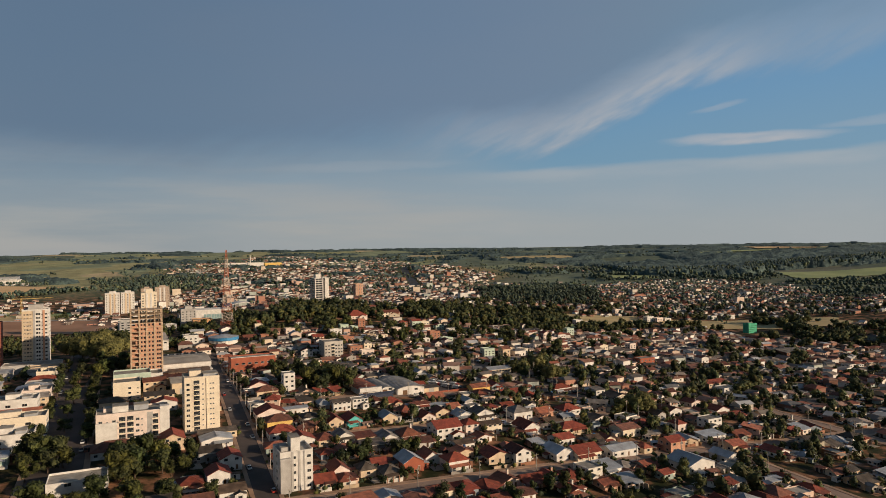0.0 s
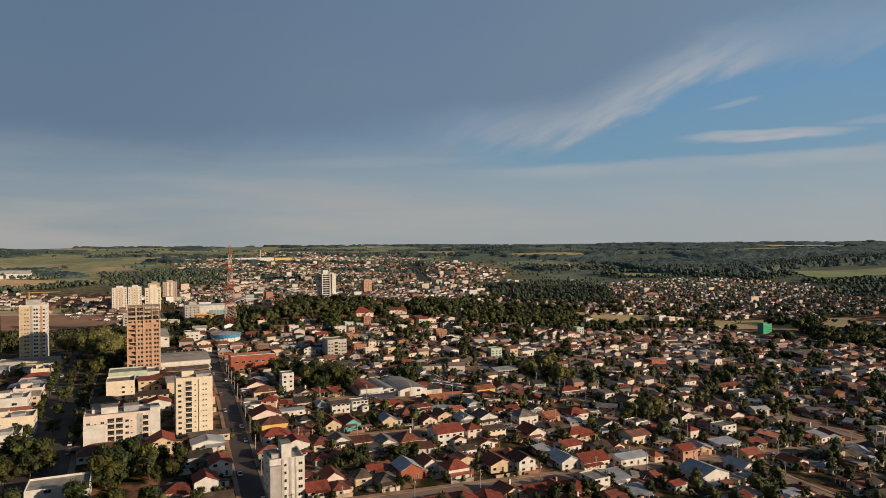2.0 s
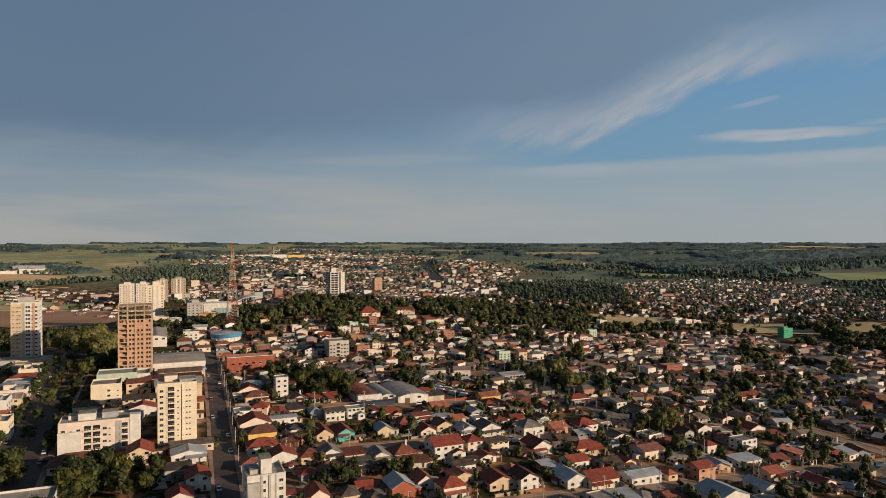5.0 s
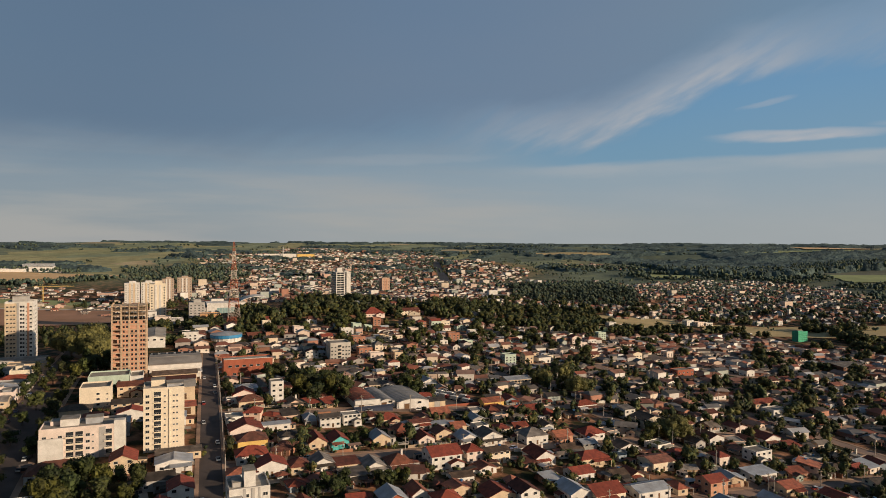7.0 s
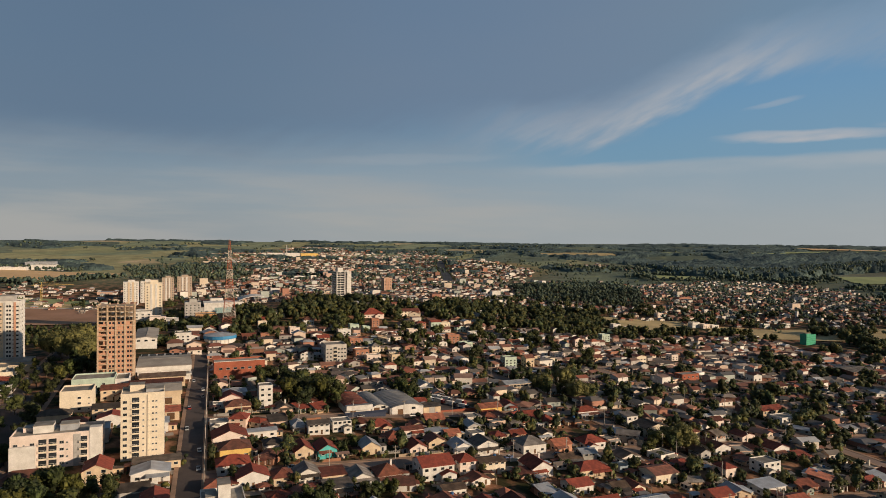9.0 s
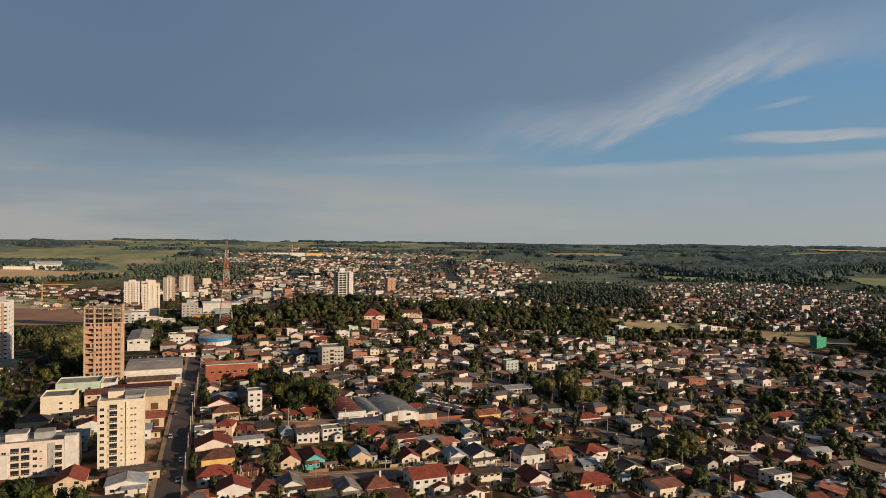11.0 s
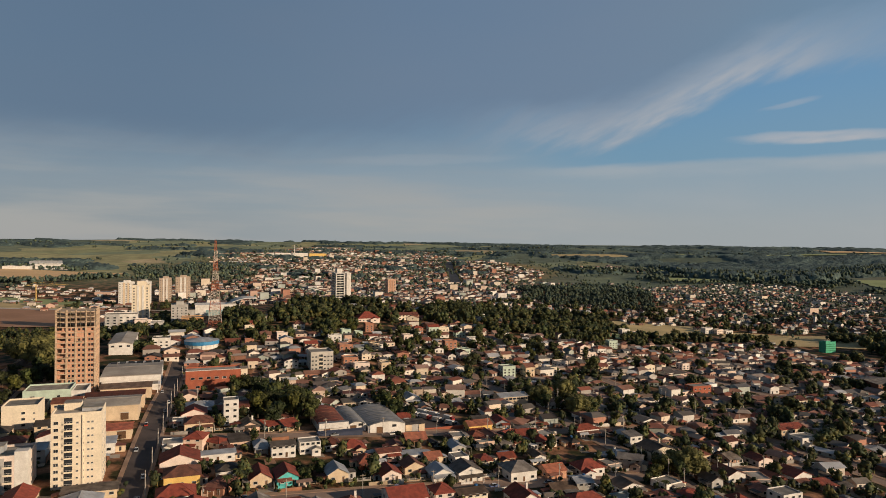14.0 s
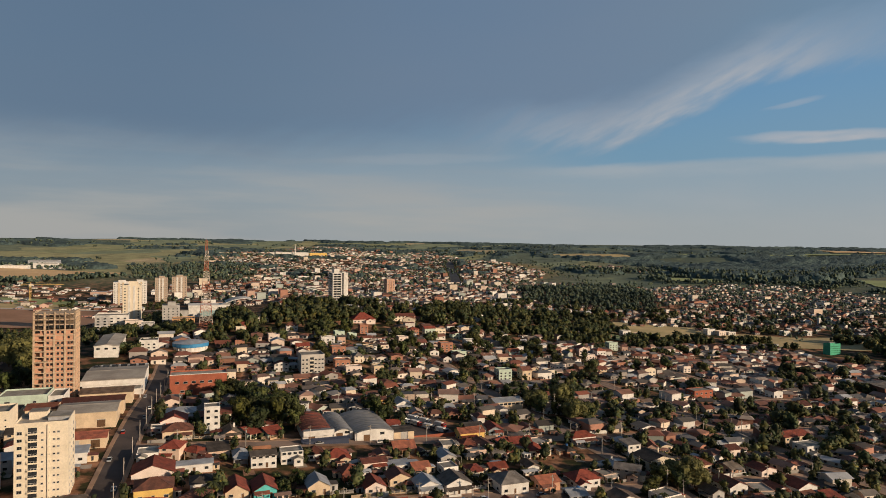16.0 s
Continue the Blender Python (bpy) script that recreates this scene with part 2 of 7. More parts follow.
M_TILEH = mat("bright_red_tiles", (0.30, 0.070, 0.044), (0.19, 0.046, 0.032), 0.6, bands=1.2, bump=0.3, vary=0.15)
M_FIBRE = mat("fibre_cement_sheets", (0.29, 0.255, 0.225), (0.14, 0.12, 0.105), 0.3, bands=0.9, bump=0.4, vary=0.35, hues=[(1, 1, 1), (0.6, 0.55, 0.5), (0.36, 0.33, 0.31), (1.05, 1.06, 1.08), (0.6, 0.46, 0.37), (0.45, 0.43, 0.42)])
M_METAL = mat("galvanised_sheets", (0.40, 0.42, 0.45), (0.28, 0.28, 0.29), 0.25, rough=0.5, bands=0.8, bump=0.3, vary=0.2, spec=0.5)
M_SLAB = mat("weathered_roof_slab", (0.40, 0.36, 0.31), (0.24, 0.215, 0.18), 0.25, vary=0.25)
M_ZINC = mat("aged_zinc_sheets", (0.24, 0.235, 0.235), (0.15, 0.145, 0.14), 0.2, rough=0.55, bands=0.8, bump=0.3, spec=0.4)
M_GLASS = glass_mat()
M_FRAME = mat("window_frame_paint", (0.55, 0.53, 0.50), scale=2.0, vary=0.3)
M_DOOR = mat("door_paint", (0.16, 0.09, 0.05), (0.11, 0.06, 0.03), 1.5, vary=0.4)
M_TANK = mat("blue_plastic", (0.05, 0.16, 0.36), (0.04, 0.12, 0.28), 1.0, rough=0.5)
M_BLUEB = mat("blue_painted_steel", (0.05, 0.24, 0.46), (0.04, 0.19, 0.38), 0.4, rough=0.6)
M_ASPH = mat("asphalt", (0.105, 0.082, 0.074), (0.055, 0.044, 0.040), 0.06, fine=30)
M_LANE = mat("dusty_lane", (0.31, 0.220, 0.172), (0.19, 0.130, 0.102), 0.07, fine=25)
M_PAVE = mat("earthen_pavement", (0.38, 0.25, 0.175), (0.24, 0.155, 0.105), 0.12, fine=20)
M_BARK = mat("bark", (0.13, 0.09, 0.06), (0.07, 0.05, 0.035), 3.0)
M_POLE = mat("pole_concrete", (0.42, 0.38, 0.33), (0.34, 0.30, 0.26), 1.0)
M_STEELR = mat("red_mast_paint", (0.46, 0.150, 0.085), (0.36, 0.12, 0.07), 0.6)
M_TAUPE = mat("taupe_render", (0.46, 0.36, 0.28), (0.36, 0.28, 0.22), 0.3)
M_NAVY = mat("navy_paint", (0.05, 0.06, 0.10), (0.04, 0.05, 0.08), 0.5)
M_STEELW = mat("white_mast_paint", (0.58, 0.50, 0.43), (0.46, 0.39, 0.33), 0.6)
M_NETG = mat("green_safety_netting", (0.085, 0.42, 0.26), (0.06, 0.33, 0.20), 0.3)
M_TYRE = mat("tyre_rubber", (0.02, 0.02, 0.02), scale=4.0)
M_CAR = mat("car_paint", (1, 1, 1), (0.95, 0.95, 0.95), 0.5, rough=0.35, bump=0, spec=0.5,
            hues=[(0.7, 0.7, 0.7), (0.05, 0.05, 0.06), (0.35, 0.36, 0.38), (0.4, 0.04, 0.03), (0.75, 0.74, 0.7), (0.12, 0.16, 0.3)])
M_WOODW = mat("grey_fence_wood", (0.30, 0.24, 0.17), (0.20, 0.15, 0.10), 0.8)
LEAF_HUES = [(1, 1, 1), (0.85, 0.95, 0.75), (1.3, 1.15, 0.7), (0.7, 0.85, 0.8), (1.1, 1.1, 1.0), (1.0, 0.95, 0.6)]
M_LEAF = mat("foliage", (0.078, 0.086, 0.025), (0.014, 0.019, 0.007), 0.55, rough=0.75, bump=0.0, vary=0.35, hues=LEAF_HUES, fine=6)
M_LEAFO = mat("olive_foliage", (0.19, 0.175, 0.055), (0.060, 0.062, 0.020), 0.4, rough=0.75, bump=0.0, fine=6)
M_LEAFY = mat("yellowing_foliage", (0.26, 0.17, 0.03), (0.15, 0.10, 0.02), 0.6, bump=0.0, fine=6)
M_LEAFR = mat("russet_foliage", (0.15, 0.045, 0.02), (0.09, 0.03, 0.015), 0.6, bump=0.0, fine=6)
M_WOODS = mat("woodland_foliage", (0.096, 0.104, 0.040), (0.028, 0.036, 0.015), 0.12, rough=0.8, bump=0.3, vary=0.42, island=True, fine=8,
              hues=[(1, 1, 1), (0.75, 0.9, 0.85), (1.12, 1.06, 0.75), (0.65, 0.8, 0.85), (1.0, 0.98, 0.9), (1.45, 1.2, 0.7), (0.6, 0.72, 0.7), (1.25, 0.95, 0.75)])
# far foliage paled and blued: the haze of distance is put into these colours
M_FARWOODS = mat("haze_tinted_woodland", (0.098, 0.122, 0.086), (0.042, 0.058, 0.046), 0.02, rough=0.9, bump=0.0, vary=0.35, island=True, fine=8,
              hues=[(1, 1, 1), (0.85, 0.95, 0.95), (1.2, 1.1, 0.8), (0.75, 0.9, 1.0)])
M_CANOPY = mat("haze_tinted_canopy", (0.105, 0.150, 0.132), (0.044, 0.068, 0.066), 0.009, rough=0.9, bump=1.0, fine=7)
for node in M_CANOPY.node_tree.nodes:
    if node.type == "BUMP":
        node.inputs["Distance"].default_value = 9.0       # crowns of whole trees
FAR_HUES = [(0.76, 0.71, 0.65), (0.60, 0.48, 0.40), (0.78, 0.75, 0.71), (0.42, 0.21, 0.15), (0.66, 0.56, 0.45), (0.74, 0.71, 0.68), (0.36, 0.33, 0.31), (0.54, 0.37, 0.30), (0.80, 0.78, 0.75), (0.40, 0.44, 0.41), (0.27, 0.14, 0.10), (0.66, 0.60, 0.53)]
M_FARWALL = mat("far_painted_render", (1, 1, 1), (0.85, 0.82, 0.78), 0.1, hues=FAR_HUES, vary=0.15, island=True, bump=0)
M_FARROOF = mat("far_roofs", (1, 1, 1), (0.7, 0.7, 0.7), 0.15, island=True, vary=0.3, bump=0,
                hues=[(0.29, 0.100, 0.064), (0.15, 0.145, 0.148), (0.30, 0.185, 0.145), (0.27, 0.135, 0.095), (0.11, 0.090, 0.082), (0.22, 0.085, 0.060), (0.42, 0.42, 0.43), (0.24, 0.110, 0.078), (0.17, 0.145, 0.125), (0.33, 0.26, 0.215)])
M_FARWIN = mat("far_windows", (0.04, 0.04, 0.045), scale=0.5, rough=0.3, bump=0)


def ground_mat():
    k = bpy.data.materials.new("earth_grass_and_fields")
    k.use_nodes = True
    N, L = k.node_tree.nodes, k.node_tree.links
    p = N["Principled BSDF"]
    p.inputs["Roughness"].default_value = 0.95
    p.inputs["Specular IOR Level"].default_value = 0.1
    tc = N.new("ShaderNodeTexCoord").outputs["Object"]

    def noi(scale, detail=6):
        n = N.new("ShaderNodeTexNoise")
        n.inputs["Scale"].default_value, n.inputs["Detail"].default_value = scale, detail
        L.new(tc, n.inputs[0])
        return n.outputs[0]

    def ramp(v, stops, mode="LINEAR"):
        r = N.new("ShaderNodeValToRGB")
        r.color_ramp.interpolation = mode
        els = r.color_ramp.elements
        while len(els) < len(stops):
            els.new(0.5)
        for i, (q, c) in enumerate(stops):
            els[i].position, els[i].color = q, (*c, 1)
        L.new(v, r.inputs[0])
        return r.outputs[0]

    def mix(f, a, b, mode="MIX"):
        n = N.new("ShaderNodeMix")
        n.data_type, n.blend_type = "RGBA", mode
        if isinstance(f, float):
            n.inputs[0].default_value = f
        else:
            L.new(f, n.inputs[0])
        L.new(a, n.inputs[6])
        L.new(b, n.inputs[7])
        return n.outputs[2]

    town = ramp(noi(0.085), [(0.38, (0.020, 0.025, 0.009)), (0.48, (0.050, 0.042, 0.019)), (0.55, (0.19, 0.094, 0.052)), (0.68, (0.40, 0.206, 0.118))])
    vo = N.new("ShaderNodeTexVoronoi")
    vo.inputs["Scale"].default_value = 0.0034
    mp = N.new("ShaderNodeMapping")
    mp.inputs["Scale"].default_value, mp.inputs["Rotation"].default_value = (1, 0.62, 0.0), (0, 0, 0.4)
    wob = N.new("ShaderNodeVectorMath")
    wn = N.new("ShaderNodeTexNoise")
    wn.inputs["Scale"].default_value = 0.004
    L.new(tc, wn.inputs[0])
    sc = N.new("ShaderNodeVectorMath")
    sc.operation = "SCALE"
    sc.inputs[3].default_value = 220
    L.new(wn.outputs[1], sc.inputs[0])
    L.new(tc, wob.inputs[0])
    L.new(sc.outputs[0], wob.inputs[1])
    L.new(wob.outputs[0], mp.inputs[0])
    L.new(mp.outputs[0], vo.inputs[0])
    sep = N.new("ShaderNodeSeparateColor")
    L.new(vo.outputs["Color"], sep.inputs[0])
    # field tones paled and greyed: far haze is put into them
    fields = ramp(sep.outputs[0], [(0.0, (0.32, 0.325, 0.175)), (0.22, (0.20, 0.225, 0.15)), (0.40, (0.39, 0.36, 0.19)), (0.58, (0.50, 0.40, 0.24)), (0.68, (0.26, 0.29, 0.18)), (0.86, (0.15, 0.18, 0.13))], "CONSTANT")
    var = ramp(noi(0.02), [(0.3, (0.7, 0.7, 0.7)), (0.7, (1.2, 1.2, 1.2))])
    fields = mix(1.0, fields, var, "MULTIPLY")
    ds = N.new("ShaderNodeVectorMath")
    ds.operation = "DISTANCE"
    ds.inputs[1].default_value = (60, 700, 0)
    L.new(tc, ds.inputs[0])
    mr = N.new("ShaderNodeMapRange")
    mr.inputs[1].default_value, mr.inputs[2].default_value = 1000, 1500
    L.new(ds.outputs[1], mr.inputs[0])
    ds2 = N.new("ShaderNodeVectorMath")
    ds2.operation = "DISTANCE"
    ds2.inputs[1].default_value = (-430, 2400, 0)
    L.new(tc, ds2.inputs[0])
    mr2 = N.new("ShaderNodeMapRange")
    mr2.inputs[1].default_value, mr2.inputs[2].default_value = 520, 760
    L.new(ds2.outputs[1], mr2.inputs[0])
    built = N.new("ShaderNodeMath")
    built.operation = "MINIMUM"
    L.new(mr.outputs[0], built.inputs[0])
    L.new(mr2.outputs[0], built.inputs[1])
    col = mix(built.outputs[0], town, fields)
    # closed forest floor on the valley side, its bluish tone holding the far haze
    sx = N.new("ShaderNodeSeparateXYZ")
    L.new(tc, sx.inputs[0])
    ln = N.new("ShaderNodeMath")
    ln.operation = "MULTIPLY_ADD"
    L.new(sx.outputs[1], ln.inputs[0])
    ln.inputs[1].default_value = -0.10
    L.new(sx.outputs[0], ln.inputs[2])
    lm = N.new("ShaderNodeMapRange")
    lm.inputs[1].default_value, lm.inputs[2].default_value, lm.inputs[4].default_value = -150, 250, 0.8
    L.new(ln.outputs[0], lm.inputs[0])
    both = N.new("ShaderNodeMath")
    both.operation = "MULTIPLY"
    L.new(lm.outputs[0], both.inputs[0])
    L.new(mr.outputs[0], both.inputs[1])
    col = mix(both.outputs[0], col, ramp(noi(0.012), [(0.35, (0.075, 0.100, 0.088)), (0.60, (0.11, 0.14, 0.105)), (0.70, (0.22, 0.24, 0.13))]))
    fine = ramp(noi(0.6, 4), [(0.25, (0.75, 0.75, 0.75)), (0.75, (1.25, 1.25, 1.25))])
    col = mix(1.0, col, fine, "MULTIPLY")
    L.new(col, p.inputs["Base Color"])
    bp = N.new("ShaderNodeBump")
    bp.inputs["Strength"].default_value, bp.inputs["Distance"].default_value = 0.4, 0.4
    L.new(noi(0.9, 5), bp.inputs["Height"])
    L.new(bp.outputs[0], p.inputs["Normal"])
    return k
# ---- plan: the town's grid is turned 26 degrees; u runs along the cross streets, v along the main street ----
TH = 26.0
CT, ST = math.cos(radians(TH)), math.sin(radians(TH))


def xy(u, v):
    return u * CT - v * ST, u * ST + v * CT


def uv_of(x, y):
    return x * CT + y * ST, -x * ST + y * CT


HILLS = [(18.8, -210, 480, 240, 330), (20.3, -150, 900, 220, 300), (-26.2, 450, 950, 380, 420), (4.2, 110, 370, 160, 160), (-3.6, -520, 1250, 260, 260), (3.2, 0, 1550, 500, 350),
         (-33.9, 900, 2100, 700, 700), (-13.1, 300, 300, 260, 260), (12.2, -1200, 1500, 700, 700), (-6.9, -20, 620, 130, 160), (-12.3, -150, 540, 75, 85)]


def ground(x, y):
    """Height of the land: a low ridge under the main street, a valley on the right, hills far off."""
    z = -15.2
    for a, cx, cy, wx, wy in HILLS:
        z += a * math.exp(-((x - cx) / wx) ** 2 - ((y - cy) / wy) ** 2)
    r = math.hypot(x - 20, y - 50)
    s = min(max((r - 1500) / 3200, 0), 1)
    z += 100 * s ** 1.35
    if s > 0.03:
        k = min((s - 0.03) / 0.3, 1)
        z += k * (26 * noise.noise((x / 900, y / 520, 3.1)) + 9 * noise.noise((x / 300, y / 220, 7.7))) * (1 - 0.3 * s)
    return z


def gz(u, v):
    return ground(*xy(u, v))


class Mesh:
    """Collects faces of one mesh with several materials."""

    def __init__(self, *mats):
        self.v, self.f, self.i, self.mats = [], [], [], list(mats)

    def face(self, pts, k=0):
        n = len(self.v)
        self.v.extend(pts)
        self.f.append(tuple(range(n, n + len(pts))))
        self.i.append(k)

    def box(self, x0, x1, y0, y1, z0, z1, k=0, bottom=False):
        n = len(self.v)
        self.v += [(x0, y0, z0), (x1, y0, z0), (x1, y1, z0), (x0, y1, z0), (x0, y0, z1), (x1, y0, z1), (x1, y1, z1), (x0, y1, z1)]
        fs = [(0, 1, 5, 4), (1, 2, 6, 5), (2, 3, 7, 6), (3, 0, 4, 7), (4, 5, 6, 7)] + ([(3, 2, 1, 0)] if bottom else [])
        for q in fs:
            self.f.append(tuple(n + j for j in q))
            self.i.append(k)

    def tube(self, p, q, r0, r1, sides=6, k=0):
        p, q = Vector(p), Vector(q)
        d = (q - p).normalized()
        a = d.orthogonal().normalized()
        b = d.cross(a)
        n = len(self.v)
        for c, r in ((p, r0), (q, r1)):
            for j in range(sides):
                t = 2 * math.pi * j / sides
                self.v.append(tuple(c + a * (r * math.cos(t)) + b * (r * math.sin(t))))
        for j in range(sides):
            self.f.append((n + j, n + (j + 1) % sides, n + sides + (j + 1) % sides, n + sides + j))
            self.i.append(k)
        self.f.append(tuple(n + sides + j for j in range(sides)))
        self.i.append(k)

    def data(self, name):
        me = bpy.data.meshes.new(name)
        me.from_pydata(self.v, [], self.f)
        for m in self.mats:
            me.materials.append(m)
        me.polygons.foreach_set("material_index", self.i)
        me.update()
        return me


def part(name, mesh, parent, m=None, label=""):
    """One mesh object under a thing; mesh: a Mesh or shared mesh data; m: its pose within the thing."""
    ob = new(name, mesh.data(name) if isinstance(mesh, Mesh) else mesh)
    ob.parent = parent
    if m is not None:
        ob.matrix_basis = m
    return tagged(ob, label)


def thing(name, u, v, label, category, group="", turn=0.0, z=None, kind=""):
    x, y = xy(u, v)
    ob = new(name)
    ob.empty_display_size = 0.5
    ob.matrix_basis = pose(x, y, ground(x, y) if z is None else z, 0, 0, TH + turn)
    return tagged(ob, label, category, group, kind)


def single(name, mesh, u, v, label, category, group="", turn=0.0, z=None, kind=""):
    x, y = xy(u, v)
    ob = new(name, mesh.data(name) if isinstance(mesh, Mesh) else mesh)
    ob.matrix_basis = pose(x, y, ground(x, y) if z is None else z, 0, 0, TH + turn)
    return tagged(ob, label, category, group, kind)


# ---- land ----
def land():
    me = bpy.data.meshes.new("ground")
    # fine towards the town, coarse behind
    turns = [-48 + 96 * k / 300 for k in range(301)] + [48 + 264 * k / 50 for k in range(1, 50)]
    S = len(turns)
    radii, r = [], 18
    while r < 4900:
        radii.append(r)
        r *= 1.0205
    radii.append(4960)
    v, f = [(20, 50, ground(20, 50))], []
    for r in radii:
        for t in turns:
            a = radians(t)
            x, y = 20 + r * math.sin(a), 50 + r * math.cos(a)
            v.append((x, y, ground(x, y)))
    for j in range(S):
        f.append((0, 1 + (j + 1) % S, 1 + j))
    for i in range(len(radii) - 1):
        for j in range(S):
            a, b = 1 + i * S + j, 1 + i * S + (j + 1) % S
            f.append((a, b, b + S, a + S))
    me.from_pydata(v, [], f)
    me.polygons.foreach_set("use_smooth", [True] * len(f))
    me.materials.append(ground_mat())
    ob = new("ground", me)
    me.flip_normals()
    tagged(ob, "reddish earth and grass land rolling to hills", "ground", kind="structure")


land()


def drape(name, label, u0, u1, v0, v1, material, lift, nu=12, nv=12, skew=0.0, kind="structure", category="field", ragged=0.0):
    """A sheet lying on the land."""
    b = Mesh(material)
    grid = []
    for i in range(nv + 1):
        row = []
        for j in range(nu + 1):
            v = v0 + (v1 - v0) * i / nv
            u = u0 + (u1 - u0) * j / nu + skew * (v - v0)
            if ragged:
                u += ragged * noise.noise((v / 40, u0, 1.0)) * (1 if j in (0, nu) else 0.3)
                v += ragged * noise.noise((u / 40, v0, 5.0)) * (1 if i in (0, nv) else 0.3)
            x, y = xy(u, v)
            row.append((x, y, ground(x, y) + lift))
        grid.append(row)
    b.v = [p for row in grid for p in row]
    w = nu + 1
    for i in range(nv):
        for j in range(nu):
            b.f.append((i * w + j, i * w + j + 1, (i + 1) * w + j + 1, (i + 1) * w + j))
            b.i.append(0)
    return tagged(new(name, b.data(name)), label, category, kind=kind)


# streets: (fixed coordinate, from, to)
CROSS = [248 + 74 * k for k in range(6)]
LONG = [281, 394, 507, 620]


def main_u(v):
    """The main street leans a little to the grid."""
    return 47.5 + (v - 290) * 0.052


def street(name, a, b, width, along, surface=None, label="dark worn asphalt street with earthen edges", side=2.6):
    """A carriageway with raised, kerbed earthen pavements on both sides."""
    n = max(int(abs(b - a) / 9), 2)
    road, walk_l, walk_r = Mesh(surface or M_ASPH), Mesh(M_PAVE), Mesh(M_PAVE)
    rows = []
    for i in range(n + 1):
        s = a + (b - a) * i / n
        c, d = along(s), along(s + 1)
        t = Vector((d[0] - c[0], d[1] - c[1], 0)).normalized()
        nrm = Vector((t.y, -t.x, 0))
        rows.append((Vector((c[0], c[1], 0)), nrm))

    def at(c, nrm, off, lift):
        p = c + nrm * off
        return (p.x, p.y, ground(p.x, p.y) + lift)
    h = width / 2
    for (c0, n0), (c1, n1) in zip(rows, rows[1:]):
        road.face([at(c0, n0, -h, .06), at(c0, n0, h, .06), at(c1, n1, h, .06), at(c1, n1, -h, .06)])
        for w, sg in ((walk_l, -1), (walk_r, 1)):
            q = [at(c0, n0, sg * h, .02), at(c1, n1, sg * h, .02), at(c1, n1, sg * h, .20), at(c0, n0, sg * h, .20)]
            w.face(q)
            w.face([at(c0, n0, sg * h, .20), at(c1, n1, sg * h, .20), at(c1, n1, sg * (h + side), .20), at(c0, n0, sg * (h + side), .20)])
    ob = tagged(new(name, road.data(name)), label, "road", kind="structure")
    for w in (walk_l, walk_r):
        part("pavement", w, ob, label="raised reddish pavement with kerb")
    return ob


street("road_main", 150, 606, 9.0, lambda s: xy(main_u(s), s), side=1.8)
street("road_avenue", 150, 640, 21, lambda s: xy(-31, s))
for k, v in enumerate(CROSS):
    street("road_cross", main_u(v) + 6.3, 700, 7.5, lambda s, v=v: xy(s, v), M_LANE, "dusty reddish side street with earthen edges")
for u in LONG:
    street("road_long", 160, 640, 7.5, lambda s, u=u: xy(u, s), M_LANE, "dusty reddish side street with earthen edges")

# ---- shared window, door and tank meshes ----
def window_mesh(w, h, name="window", frame_mat=None, glazed=True):
    """A window of one piece: projecting frame, reveal and recessed pane."""
    b = Mesh(M_GLASS, frame_mat or M_FRAME)
    t, o = 0.09, -0.08
    a = w / 2
    b.v = [(-a, 0, 0), (a, 0, 0), (a, 0, h), (-a, 0, h), (-a - .05, o - .06, -.04), (a + .05, o - .06, -.04), (a, o, h), (-a, o, h),
           (-a + t, o, t), (a - t, o, t), (a - t, o, h - t), (-a + t, o, h - t), (-a + t, -.02, t), (a - t, -.02, t), (a - t, -.02, h - t), (-a + t, -.02, h - t)]
    for k in range(4):
        n = (k + 1) % 4
        b.f += [(k, n, 4 + n, 4 + k), (4 + k, 4 + n, 8 + n, 8 + k), (8 + k, 8 + n, 12 + n, 12 + k)]
        b.i += [1, 1, 1]
    if glazed:
        b.f.append((12, 13, 14, 15))
        b.i.append(0)
    return b.data(name)


WIN = window_mesh(1.6, 1.2)
WIN_S = window_mesh(0.8, 0.7)
WIN_T = window_mesh(1.3, 1.5)
WIN_W = window_mesh(2.4, 1.4)


def pane_mesh(w, h):
    """The two sashes of a window that stands near enough to show them."""
    b = Mesh(M_GLASS, M_FRAME)
    a, t = w / 2 - .09, .09
    b.box(-a, -.03, -.05, -.02, t, h - t, 0)
    b.box(.03, a, -.05, -.02, t, h - t, 0)
    b.box(-.03, .03, -.07, -.02, t, h - t, 1)
    return b.data("pane")


SPLIT = {me.name: (window_mesh(w, h, "window", None, False), pane_mesh(w, h)) for me, w, h in ((WIN, 1.6, 1.2), (WIN_S, .8, .7), (WIN_T, 1.3, 1.5), (WIN_W, 2.4, 1.4))}


def glazed(nm, me, t, m, near):
    """A window; on the nearest buildings its pane is a piece of its own."""
    if near and me.name in SPLIT:
        part("pane", SPLIT[me.name][1], part(nm, SPLIT[me.name][0], t, m), label="dark glass pane")
    else:
        part(nm, me, t, m)


def door_mesh():
    b = Mesh(M_DOOR, M_FRAME)
    b.box(-0.45, 0.45, -0.05, 0, 0, 2.1, 0)
    b.box(-0.55, -0.45, -0.08, 0, 0, 2.2, 1)
    b.box(0.45, 0.55, -0.08, 0, 0, 2.2, 1)
    b.box(-0.45, 0.45, -0.08, 0, 2.1, 2.2, 1)
    return b.data("door")


DOOR = door_mesh()


def tank_mesh():
    b = Mesh(M_TANK)
    b.tube((0, 0, 0), (0, 0, 0.9), 0.55, 0.68, 10)
    b.tube((0, 0, 0.9), (0, 0, 1.02), 0.72, 0.5, 10)
    return b.data("water_tank")


TANK = tank_mesh()


